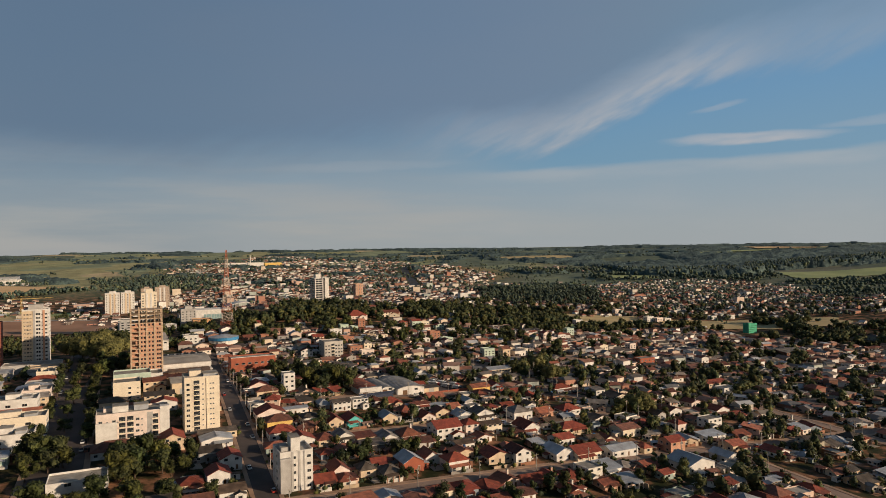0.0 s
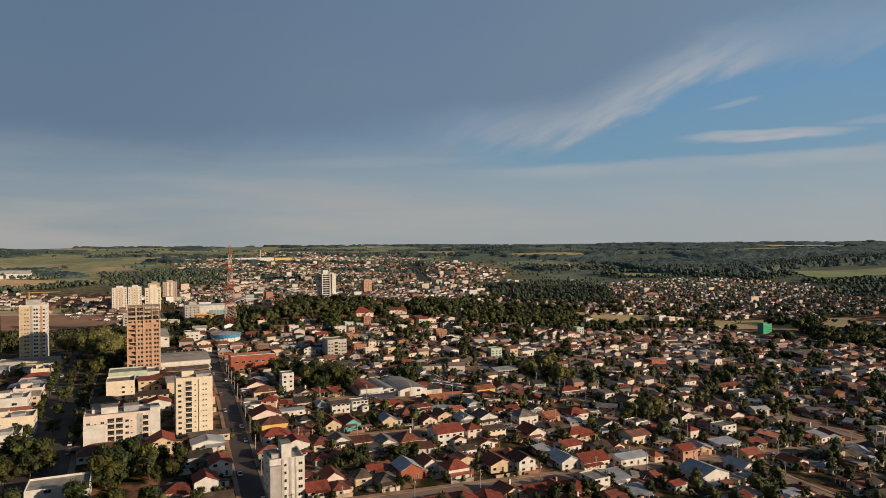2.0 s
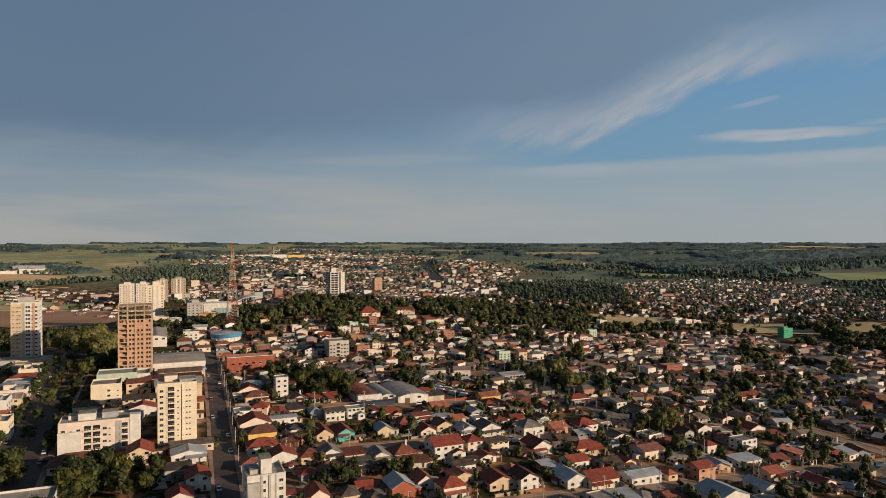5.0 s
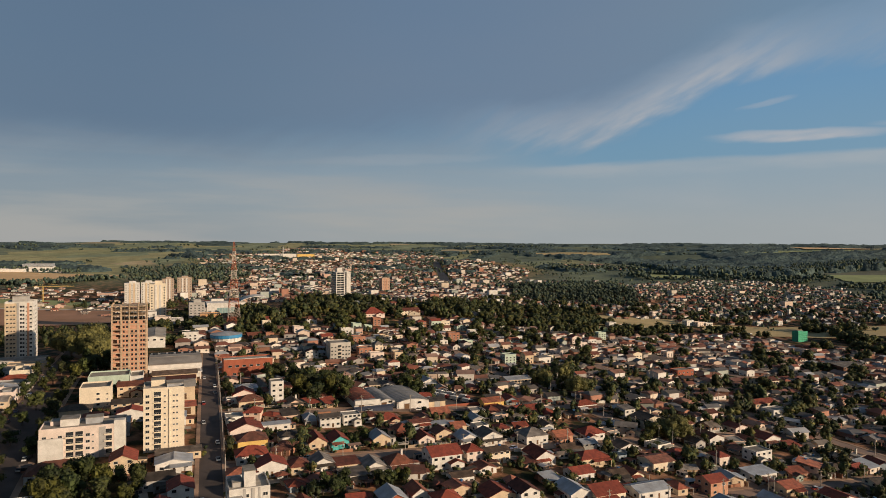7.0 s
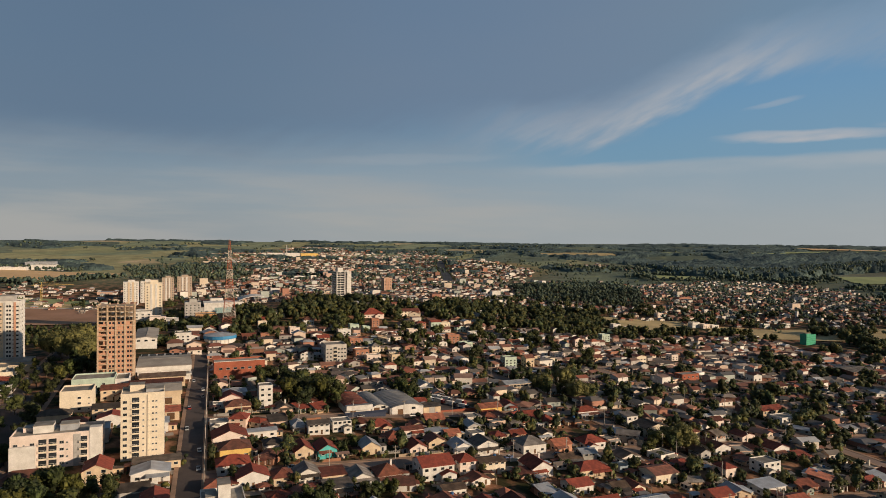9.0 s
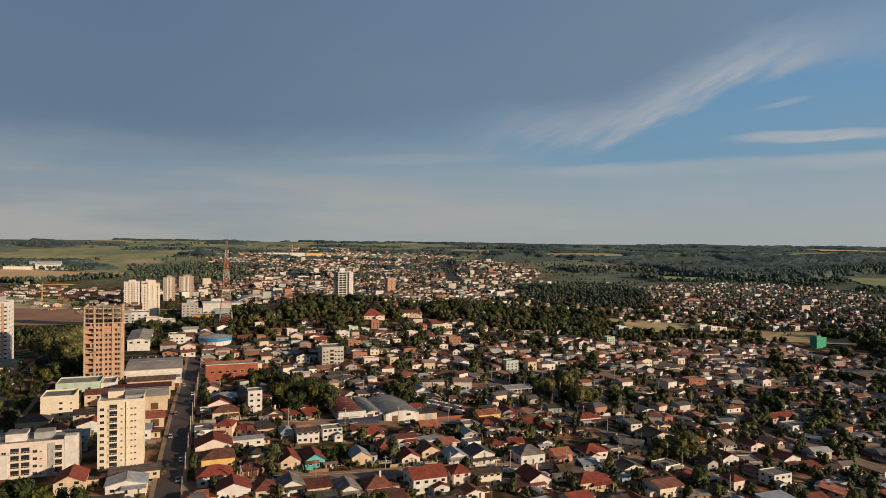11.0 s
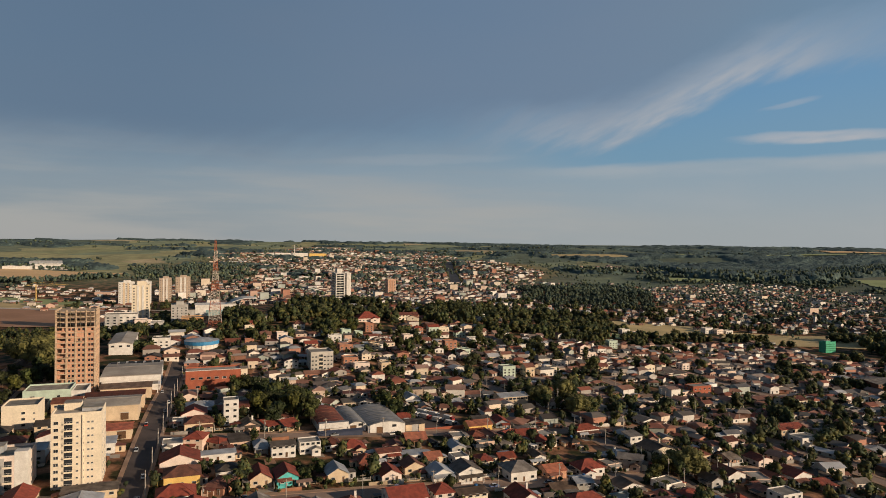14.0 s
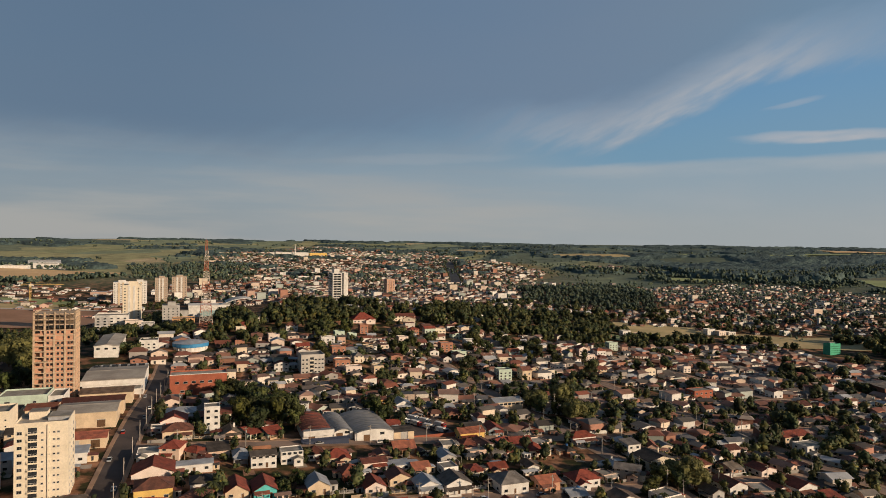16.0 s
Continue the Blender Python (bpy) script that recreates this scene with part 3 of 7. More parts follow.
# ---- roofs ----
def gable(b, w, d, z, rise, over=0.5, th=0.16, k=0, along="y", gk=None):
    """Two slopes with thickness; the ridge runs along y (gable ends front and back) or x. gk: material slot of the gable walls."""
    hw, hd = (w / 2, d / 2) if along == "y" else (d / 2, w / 2)

    def P(x, y, zz):
        return (x, y, zz) if along == "y" else (-y, x, zz)
    s = rise / hw
    e, f = hw + over, hd + over
    ze = z - over * s
    for sg in (-1, 1):
        top = [P(sg * e, -f, ze + th), P(sg * e, f, ze + th), P(0, f, z + rise + th), P(0, -f, z + rise + th)]
        bot = [P(sg * e, -f, ze), P(sg * e, f, ze), P(0, f, z + rise), P(0, -f, z + rise)]
        if sg > 0:
            b.face(top, k), b.face(bot[::-1], k)
        else:
            b.face(top[::-1], k), b.face(bot, k)
        b.face([bot[0], bot[1], top[1], top[0]] if sg < 0 else [bot[1], bot[0], top[0], top[1]], k)
        for a, c in ((0, 3), (2, 1)):
            b.face([bot[a], bot[c], top[c], top[a]], k)
    b.tube(P(0, -f, z + rise + th), P(0, f, z + rise + th), 0.13, 0.13, 5, k)
    return P, hw, hd


def gable_ends(b, w, d, z, rise, along="y", k=0):
    hw, hd = (w / 2, d / 2) if along == "y" else (d / 2, w / 2)

    def P(x, y, zz):
        return (x, y, zz) if along == "y" else (-y, x, zz)
    b.face([P(-hw, -hd, z), P(hw, -hd, z), P(0, -hd, z + rise)], k)
    b.face([P(hw, hd, z), P(-hw, hd, z), P(0, hd, z + rise)], k)


def hip(b, w, d, z, rise, over=0.6, th=0.16, k=0):
    e, f = w / 2 + over, d / 2 + over
    z -= over * rise / (min(w, d) / 2)
    rise *= 1 + over / (min(w, d) / 2)
    if w >= d:
        r0, r1 = (-(e - f), 0), (e - f, 0)
    else:
        r0, r1 = (0, -(f - e)), (0, f - e)
    c = [(-e, -f), (e, -f), (e, f), (-e, f)]
    t = [(x, y, z + th) for x, y in c]
    o = [(x, y, z) for x, y in c]
    a, q = (*r0, z + rise + th), (*r1, z + rise + th)
    if w >= d:
        b.face([t[0], t[1], q, a], k), b.face([t[1], t[2], q], k), b.face([t[2], t[3], a, q], k), b.face([t[3], t[0], a], k)
    else:
        b.face([t[0], t[1], a], k), b.face([t[1], t[2], q, a], k), b.face([t[2], t[3], q], k), b.face([t[3], t[0], a, q], k)
    for i in range(4):
        j = (i + 1) % 4
        b.face([o[i], o[j], t[j], t[i]], k)
        b.tube(t[i], a if (i in (0, 3) if w >= d else i in (0, 1)) else q, 0.1, 0.1, 4, k)
    b.face(o[::-1], k)
    b.tube(a, q, 0.12, 0.12, 4, k)


ROOF_WORDS = {"tile": (M_TILE, "clay-tiled"), "red": (M_TILEH, "bright red tiled"), "fibre": (M_FIBRE, "grey fibre-cement"), "metal": (M_METAL, "pale metal-sheet")}
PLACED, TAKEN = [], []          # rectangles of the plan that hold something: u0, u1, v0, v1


def free(u0, u1, v0, v1, pad=0.0):
    return all(u1 + pad <= a or u0 - pad >= b or v1 + pad <= c or v0 - pad >= d for a, b, c, d in TAKEN)


def take(u0, u1, v0, v1):
    TAKEN.append((u0, u1, v0, v1))


def house(u, v, w, d, h=3.2, roof="tile", shape="gable_y", wall=None, rise=None, turn=0.0, wins=None, tank=False, chimney=False, porch=False, annex=0.0, label="", name="house", z=None, over=0.5, claim=True, side=True, group="houses of the town"):
    """A small building: u, v of its middle, width along u, depth along v, wall height. shape: gable_y (gable to the street), gable_x, hip, flat, lean."""
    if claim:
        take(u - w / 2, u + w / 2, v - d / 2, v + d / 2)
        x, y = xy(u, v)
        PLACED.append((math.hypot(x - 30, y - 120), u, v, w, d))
    wall = wall or M_WALL
    rm, word = ROOF_WORDS[roof] if shape != "flat" else (M_SLAB, "flat-roofed")
    storeys = max(1, round(h / 3.1))
    if not label:
        tone = {"tile": "weathered red-brown tiles", "red": "bright red tiles", "fibre": "grey fibre-cement sheets", "metal": "pale metal sheets"}[roof]
        form = {"gable_y": "gabled", "gable_x": "gabled", "hip": "hipped", "flat": "flat", "lean": "lean-to"}[shape]
        label = ("two-storey" if storeys > 1 else "single-storey") + " rendered house with " + (f"{form} roof of {tone}" if shape != "flat" else "flat parapet roof slab")
    t = thing(name, u, v, label, "house", group, turn, z)
    rise = rise if rise is not None else 0.5 * min(w, d) * 0.42
    b = Mesh(wall)
    b.box(-w / 2, w / 2, -d / 2, d / 2, -2.5, h)
    r = Mesh(rm, wall)
    if shape == "gable_y":
        gable_ends(b, w, d, h, rise, "y")
        gable(r, w, d, h, rise, over)
    elif shape == "gable_x":
        gable_ends(b, w, d, h, rise, "x")
        gable(r, w, d, h, rise, over, along="x")
    elif shape == "hip":
        hip(r, w, d, h, rise, over)
    elif shape == "lean":
        e, f = w / 2 + over, d / 2 + over
        r.v, r.f, r.i = [(-e, -f, h - .1), (e, -f, h - .1), (e, f, h + rise), (-e, f, h + rise), (-e, -f, h + .06), (e, -f, h + .06), (e, f, h + rise + .16), (-e, f, h + rise + .16)], \
            [(0, 1, 5, 4), (1, 2, 6, 5), (2, 3, 7, 6), (3, 0, 4, 7), (4, 5, 6, 7), (3, 2, 1, 0)], [0] * 6
        b.box(-w / 2, w / 2, d / 2 - 0.2, d / 2 - 0.003, h, h + rise * 0.96)
    else:
        r.box(-w / 2 + .18, w / 2 - .18, -d / 2 + .18, d / 2 - .18, h, h + 0.12)
        for q in ((-w / 2, w / 2, -d / 2, -d / 2 + .18), (-w / 2, w / 2, d / 2 - .18, d / 2), (-w / 2, -w / 2 + .18, -d / 2 + .18, d / 2 - .18), (w / 2 - .18, w / 2, -d / 2 + .18, d / 2 - .18)):
            b.box(*q, h, h + 0.55)
    part("wall", b, t)
    part("roof", r, t)
    n = wins if wins is not None else max(1, int(w / 3.6))
    for s in range(storeys):
        zz = 1.0 + s * 3.0
        for i in range(n):
            x = -w / 2 + w * (i + 0.5) / n
            if s == 0 and i == n // 2 and n > 1:
                part("door", DOOR, t, pose(x, -d / 2, 0.02))
            else:
                part("window", WIN, t, pose(x, -d / 2, zz))
        if side:
            for i in range(1 if d < 9 else 2):
                y = -d / 2 + d * (i + 0.6) / (1.2 if d < 9 else 2.2)
                part("window", WIN, t, pose(-w / 2, y, zz, 0, 0, -90))
    q = random.Random(int(u * 31 + v * 17))
    porch = porch or (h < 4.4 and d > 6 and q.random() < .5)
    if shape in ("gable_x", "hip", "flat") and w > 8 and q.random() < .55 and not porch:
        # a front wing with its own low gable
        x0 = q.choice([-w * .48, w * .04])
        ww, dd, hw = w * q.uniform(.38, .46), q.uniform(1.8, 3.2), min(h, 3.0) - .15
        g, rr = Mesh(wall), Mesh(rm)
        g.box(-ww / 2, ww / 2, -dd / 2, dd / 2 - .01, -2.5, hw)
        gable_ends(g, ww, dd, hw, ww * .2, "y")
        gable(rr, ww, dd + .2, hw, ww * .2, .4)
        at = pose(x0 + ww / 2, -d / 2 - dd / 2, 0)
        part("wing", g, t, at)
        part("wing_roof", rr, t, at)
        part("window", WIN, t, pose(x0 + ww / 2, -d / 2 - dd, 1.0))
    if q.random() < .25 and h < 4:
        # open carport on thin posts
        s = q.choice([-1, 1])
        c = Mesh(M_FIBRE, M_POLE)
        x0, x1 = sorted((s * w / 2, s * (w / 2 + 2.8)))
        c.box(x0, x1, -d / 2 - .5, d * .15, 2.35, 2.45)
        for y in (-d / 2 - .3, d * .05):
            xx = s * (w / 2 + 2.65)
            c.box(xx - .07, xx + .07, y - .07, y + .07, -1.5, 2.35, 1)
        part("carport", c, t, label="open carport roof on thin posts")
    if porch:
        p = Mesh(rm, wall)
        lo, hi = min(2.3, h - .4), min(2.9, h)
        a, c = q.choice([(-.49, .18), (-.12, .49), (-.49, .49)])
        a, c, f = a * w, c * w, -d / 2 - q.uniform(1.9, 3.0)
        p.v, p.f, p.i = [(a, f, lo), (c, f, lo), (c, -d / 2, hi), (a, -d / 2, hi), (a, f, lo + .14), (c, f, lo + .14), (c, -d / 2, hi + .14), (a, -d / 2, hi + .14)], \
            [(0, 1, 5, 4), (1, 2, 6, 5), (2, 3, 7, 6), (3, 0, 4, 7), (4, 5, 6, 7), (3, 2, 1, 0)], [0] * 6
        for x in (a + .2, (a + c) / 2, c - .2):
            p.box(x - .13, x + .13, f + .15, f + .41, -2.0, lo + .02, 1)
        if q.random() < .5:
            p.box(a + .34, (a + c) / 2 - .14, f + .2, f + .34, -2.0, .85, 1)
        part("porch", p, t, label="lean-to porch on square posts")
    if annex:
        x0, x1 = (w / 2 - .02, w / 2 + annex) if annex > 0 else (-w / 2 + annex, -w / 2 + .02)
        ya, yb, ha = -d * .3, d / 2 - .4, min(h, 3.0) - .4
        a = Mesh(wall, rm if shape != "flat" else M_FIBRE)
        a.box(x0, x1, ya, yb, -2.5, ha)
        lo, hi = (ha + .5, ha + .08) if annex > 0 else (ha + .08, ha + .5)
        p = [(x0 - .3, ya - .4, lo), (x1 + .3, ya - .4, hi), (x1 + .3, yb + .3, hi), (x0 - .3, yb + .3, lo)]
        q = [(x, y, z + .1) for x, y, z in p]
        a.face(q, 1), a.face(p[::-1], 1)
        for i in range(4):
            j = (i + 1) % 4
            a.face([p[i], p[j], q[j], q[i]], 1)
        part("annex", a, t, label="lean-to side annex")
    # small lean-tos and stores built against the house
    k = random.Random(int(u * 13 + v * 29))
    x, y = xy(u, v)
    if math.hypot(x - 30, y - 120) < 330 and abs(turn) < 12 and v > 200:
        for _ in range(k.choice([1, 2, 2, 3])):
            side, a, c, lo = k.choice("blrb"), k.uniform(2.4, 5.0), k.uniform(2.2, 4.2), k.uniform(2.0, 2.5)
            px, py = {"b": (k.uniform(-.4, .4) * w, d / 2 + c / 2 + .05), "l": (-w / 2 - a / 2 - .05, k.uniform(-.3, .4) * d), "r": (w / 2 + a / 2 + .05, k.uniform(-.3, .4) * d)}[side]
            if not free(u + px - a / 2, u + px + a / 2, v + py - c / 2, v + py + c / 2) or any(abs(v + py - s) < 7.5 for s in CROSS) or abs(u + px - main_u(v)) < 9:
                continue
            take(u + px - a / 2, u + px + a / 2, v + py - c / 2, v + py + c / 2)
            g = Mesh(k.choice([wall, M_GREYP, M_BROWN, M_BEIGE]), k.choice([M_FIBRE, M_TILE, M_METAL, M_TILE, M_FIBRE]), M_GLASS)
            g.box(-a / 2, a / 2, -c / 2, c / 2, -2.0, lo)
            hi = lo + k.uniform(.35, .8)
            zs = {"b": (lo, lo, lo, lo), "l": (lo, hi, hi, lo), "r": (hi, lo, lo, hi)}[side] if side != "b" else (hi, hi, lo, lo)
            e, f = a / 2 + .3, c / 2 + .3
            top = [(px_, py_, z + .14) for (px_, py_), z in zip(((-e, -f), (e, -f), (e, f), (-e, f)), zs)]
            bot = [(px_, py_, z + .02) for px_, py_, z in ((p[0], p[1], p[2] - .14) for p in top)]
            g.face(top, 1), g.face(bot[::-1], 1)
            for i in range(4):
                j = (i + 1) % 4
                g.face([bot[i], bot[j], top[j], top[i]], 1)
            g.face([(-.45, -c / 2 - .03, .1), (.45, -c / 2 - .03, .1), (.45, -c / 2 - .03, 1.9), (-.45, -c / 2 - .03, 1.9)], 2)
            part("lean_to", g, t, pose(px, py, 0), label="small lean-to store")
    if chimney:
        c = Mesh(wall, M_SLAB)
        c.box(-.4, .4, -.4, .4, 0, rise + 1.4)
        c.box(-.5, .5, -.5, .5, rise + 1.4, rise + 1.55, 1)
        part("chimney", c, t, pose(w * .22, d * .1, h))
    if tank:
        part("water_tank", TANK, t, pose(w * .3, d * .2, h + (0.12 if shape == "flat" else rise * 0.45)), label="blue plastic water tank")
    return t
# ---- high buildings ----
def balcony_mesh(w=2.8, h=2.3):
    b = Mesh(M_GLASS, M_CREAM, M_FRAME)
    b.box(-w / 2, w / 2, -0.04, 0, 0.1, h, 0)
    b.box(-w / 2 - .1, w / 2 + .1, -0.75, 0, -0.12, 0.1, 1, True)
    b.box(-w / 2 - .1, w / 2 + .1, -0.75, -0.68, 0.1, 0.45, 1)
    b.box(-w / 2 - .1, w / 2 + .1, -0.75, -0.70, 0.95, 1.03, 2)
    for x in (-w / 2, -w / 6, w / 6, w / 2):
        b.box(x - .04, x + .04, -0.74, -0.70, 0.45, 0.95, 2)
    return b.data("balcony")


BALC = balcony_mesh()


def block(name, label, u0, u1, v0, depth, top, floors, wall, front=(), left=(), right=(), first=1.2, group="", plinth=2.5, cat="apartment building", turn=0.0, step=None, roofbits=True):
    """A tall building: front edge from u0 to u1 at v0, roof at height top. front, left, right: (share of the width, mesh, part name) columns of windows."""
    take(u0, u1, v0, v0 + depth)
    w = u1 - u0
    um, vm = (u0 + u1) / 2, v0 + depth / 2
    z = min(gz(um, vm), gz(u0, v0), gz(u1, v0))
    h = top - z
    t = thing(name, um, vm, label, cat, group, turn, z)
    b = Mesh(wall, M_SLAB)
    b.box(-w / 2, w / 2, -depth / 2, depth / 2, -plinth, h)
    part("wall", b, t)
    p = Mesh(wall, M_SLAB)
    p.box(-w / 2 + .22, w / 2 - .22, -depth / 2 + .22, depth / 2 - .22, h, h + .1, 1)
    for q in ((-w / 2, w / 2, -depth / 2, -depth / 2 + .22), (-w / 2, w / 2, depth / 2 - .22, depth / 2), (-w / 2, -w / 2 + .22, -depth / 2 + .22, depth / 2 - .22), (w / 2 - .22, w / 2, -depth / 2 + .22, depth / 2 - .22)):
        p.box(*q, h, h + 0.9)
    part("roof", p, t, label="roof slab with parapet")
    step = step or (h - first - 0.6) / floors
    for f in range(floors):
        zz = first + f * step
        for s, me, nm in front:
            glazed(nm, me, t, pose(-w / 2 + w * s, -depth / 2, zz), v0 < 420)
        for s, me, nm in left:
            glazed(nm, me, t, pose(-w / 2, depth / 2 - depth * s, zz, 0, 0, -90), v0 < 420)
        for s, me, nm in right:
            glazed(nm, me, t, pose(w / 2, -depth / 2 + depth * s, zz, 0, 0, 90), v0 < 420)
    return t, w, depth, h


def roof_box(t, x0, x1, y0, y1, z, h, wall, name="stair_head", label=""):
    b = Mesh(wall, M_SLAB)
    b.box(x0, x1, y0, y1, z, z + h, 0)
    b.box(x0 - .15, x1 + .15, y0 - .15, y1 + .15, z + h, z + h + .2, 1, True)
    part(name, b, t, label=label)


W, WS, WT, WW = (lambda s, m=m: (s, m, "window") for m in (WIN, WIN_S, WIN_T, WIN_W))


def cream_tower():
    t, w, d, h = block("apartment_tower", "cream ten-storey apartment tower with recessed balconies", 22.8, 39.5, 347.0, 15, 25.1, 10, M_CREAM,
                       front=[W(.10), (.34, BALC, "balcony"), WS(.52), WS(.63), WS(.74), WS(.82)], right=[WS(.25), WS(.5), W(.75)], left=[W(.25), W(.6)])
    roof_box(t, -5.3, 0.4, 0.5, 6.0, h, 2.8, M_CREAM)
    roof_box(t, 1.2, 8.2, -2.5, 6.0, h, 1.3, M_METAL, "plant_cover", "low bluish metal roof cover")
    b = Mesh(M_CREAM)
    b.box(0.0, 0.5, -0.35, 0, -2, h)
    part("rib", b, t, pose(1.9, -d / 2, 0))


def white_tower_near():
    t, w, d, h = block("apartment_tower", "white apartment tower with vertical grey ribs by the street", 51.3, 64.6, 259.5, 14, 7.2, 5, M_WHITE,
                       front=[WS(.30), W(.42), W(.88)], left=[WS(.3), W(.6)], step=3.0)
    roof_box(t, -1.6, 2.2, -4.0, 2.5, h, 5.4, M_WHITE, label="white stair tower")
    roof_box(t, -5.2, -2.0, -3.0, 3.5, h, 1.6, M_GREYP)
    for x, wd in ((-1.7, 0.9), (1.1, 0.9), (3.2, 0.5)):
        b = Mesh(M_GREYP)
        b.box(-wd / 2, wd / 2, -0.18, 0, -2, h + .6)
        part("rib", b, t, pose(x, -d / 2, 0))
    # wing toned grey for the side that catches less sun
    b = Mesh(M_GREYP)
    b.box(-w / 2 - 0.12, -w / 2 + 4.0, -d / 2 - 1.6, -d / 2, -2, h - 1.4)
    part("stair_wing", b, t, label="blank wing with its shade put into grey")


def brick_tower():
    """Unfinished tower: concrete frame with brick infill, the top storeys still open."""
    u0, u1, v0, d, top = 0.0, 20.4, 495.0, 17, 49.4
    take(u0, u1, v0, v0 + d)
    um, vm = (u0 + u1) / 2, v0 + d / 2
    z = gz(um, vm) - 0.3
    h, w, n = top - z, u1 - u0, 16
    st = h / n
    t = thing("tower_under_construction", um, vm, "unfinished tower of bare concrete frame and orange brick infill", "building", z=z)
    core = Mesh(M_BRICK)
    core.box(-w / 2 + w * .275, w / 2 - .35, -d / 2 + .35, d / 2 - .35, -2, h - 3 * st)
    core.box(-w / 2 + .35, -w / 2 + w * .275 - .01, -d / 2 + 3.4, d / 2 - .35, -2, h - 4 * st)
    part("wall", core, t, label="orange hollow-brick infill")
    slab = Mesh(M_CONC)
    slab.box(-w / 2 - .1, w / 2 + .1, -d / 2 - .1, d / 2 + .1, -0.38, 0.12, 0, True)
    me = slab.data("floor_slab")
    for f in range(1, n + 1):
        part("floor_slab", me, t, pose(0, 0, f * st - .12))
    col = Mesh(M_CONC)
    col.box(-.45, .45, -.38, .38, -2, h + 0.9)
    cm = col.data("column")
    for s in (0, .27, .5, .76, 1):
        for y in (-d / 2 + .3, d / 2 - .3):
            part("column", cm, t, pose(-w / 2 + .33 + (w - .66) * s, y, 0))
    for s in (.33, .66):
        for x in (-w / 2 + .3, w / 2 - .3):
            part("column", cm, t, pose(x, -d / 2 + .33 + (d - .66) * s, 0))
    # dark sheets on the brick stand for the shade inside open windows
    shade_sheet = Mesh(M_GLASS)
    shade_sheet.box(-.56, .56, -.03, 0, .05, 1.35)
    hm = shade_sheet.data("window_opening")
    low = Mesh(M_BRICK)
    low.box(-w * .12, w * .12, 0, .14, 0, .95)
    lm = low.data("parapet")
    jamb = Mesh(M_BRICK)
    jamb.box(-.9, .9, 0, .14, 0, st - .3)
    jm = jamb.data("brick_panel")
    board = Mesh(M_WOODW)
    board.box(-1.4, 1.4, -.5, -.42, -.1, .5)
    bm_ = board.data("guard_board")
    for f in range(n - 2):
        zz = f * st + .75
        if f % 5 != 3:
            part("parapet", lm, t, pose(-w / 2 + w * .135, -d / 2 + .5 + .8 * (f % 2), f * st + .02))
        if f % 3 != 1:
            part("brick_panel", jm, t, pose(-w / 2 + w * (.08 if f % 2 else .2), -d / 2 + .9, f * st + .02))
        if (f * 5) % 7 < 2:
            part("guard_board", bm_, t, pose(-w / 2 + w * ((f * .37) % .8 + .1), -d / 2, f * st + .3))
        for s in (.345, .435, .585, .69, .84, .91):
            if (f * 7 + int(s * 100)) % 11 == 3:
                continue
            part("window_opening", hm, t, pose(-w / 2 + w * s, -d / 2 + .35, zz))
        for s in (.2, .5, .8):
            part("window_opening", hm, t, pose(-w / 2 + .35, d / 2 - d * s, zz, 0, 0, -90))
            part("window_opening", hm, t, pose(w / 2 - .35, -d / 2 + d * s, zz, 0, 0, 90))
    prop = Mesh(M_WOODW)
    prop.box(-.07, .07, -.07, .07, 0, st - .2)
    pm = prop.data("prop")
    for i in range(26):
        x, y = random.uniform(-w / 2 + 1, w / 2 - 1), random.uniform(-d / 2 + 1, d / 2 - 1)
        for k in (1, 2, 3):
            part("prop", pm, t, pose(x, y, h - k * st))
    pole = Mesh(M_WOODW)
    pole.box(-.08, .08, -.08, .08, h - 3 * st, h + 1.1)
    pl = pole.data("scaffold_pole")
    rail = Mesh(M_WOODW)
    rail.box(-w / 2 - .4, w / 2 + .4, -.08, .08, -.06, .06, 0, True)
    rl = rail.data("scaffold_rail")
    for i in range(9):
        part("scaffold_pole", pl, t, pose(-w / 2 + w * i / 8, -d / 2 - .43, 0))
    for k in range(4):
        part("scaffold_rail", rl, t, pose(0, -d / 2 - .44, h + .96 - k * 1.5))
    net = Mesh(M_BLUEB)
    net.box(-.06, .06, -1.4, 1.4, 0.3, 11)
    part("debris_net", net, t, pose(-w / 2 - .3, -d / 2 + 2, 0), label="blue safety netting")


def left_tower():
    t, w, d, h = block("apartment_tower", "white and beige sixteen-storey apartment tower", -72.7, -55.6, 578.0, 18, 46.5, 15, M_WHITE,
                       front=[W(.09), W(.22), W(.33), WT(.57), WT(.66), WS(.77), W(.92)], left=[W(.3), W(.7)], right=[W(.2), W(.5), W(.8)])
    b = Mesh(M_BEIGE)
    b.box(-w / 2 - .1, -w / 2 + w * .43, -d / 2 - .02, -d / 2 + 2, -2, h - .3)
    part("facade_panel", b, t, label="beige half of the front")
    for x in (.46, .83):
        b = Mesh(M_BRICK if x > .8 else M_GREYP)
        b.box(-.7, .7, -.25, 0, -2, h)
        part("rib", b, t, pose(-w / 2 + w * x, -d / 2, 0))
    roof_box(t, -5, 4, -3, 7, h, 4.0, M_GREYP)
    t2, w2, d2, h2 = block("tower_podium", "low wide podium with flat concrete roof", -84, -46, 560.0, 17.5, gz(-60, 570) + 5, 1, M_GREYP, front=[WW(.2), WW(.5), WW(.8)], cat="building")


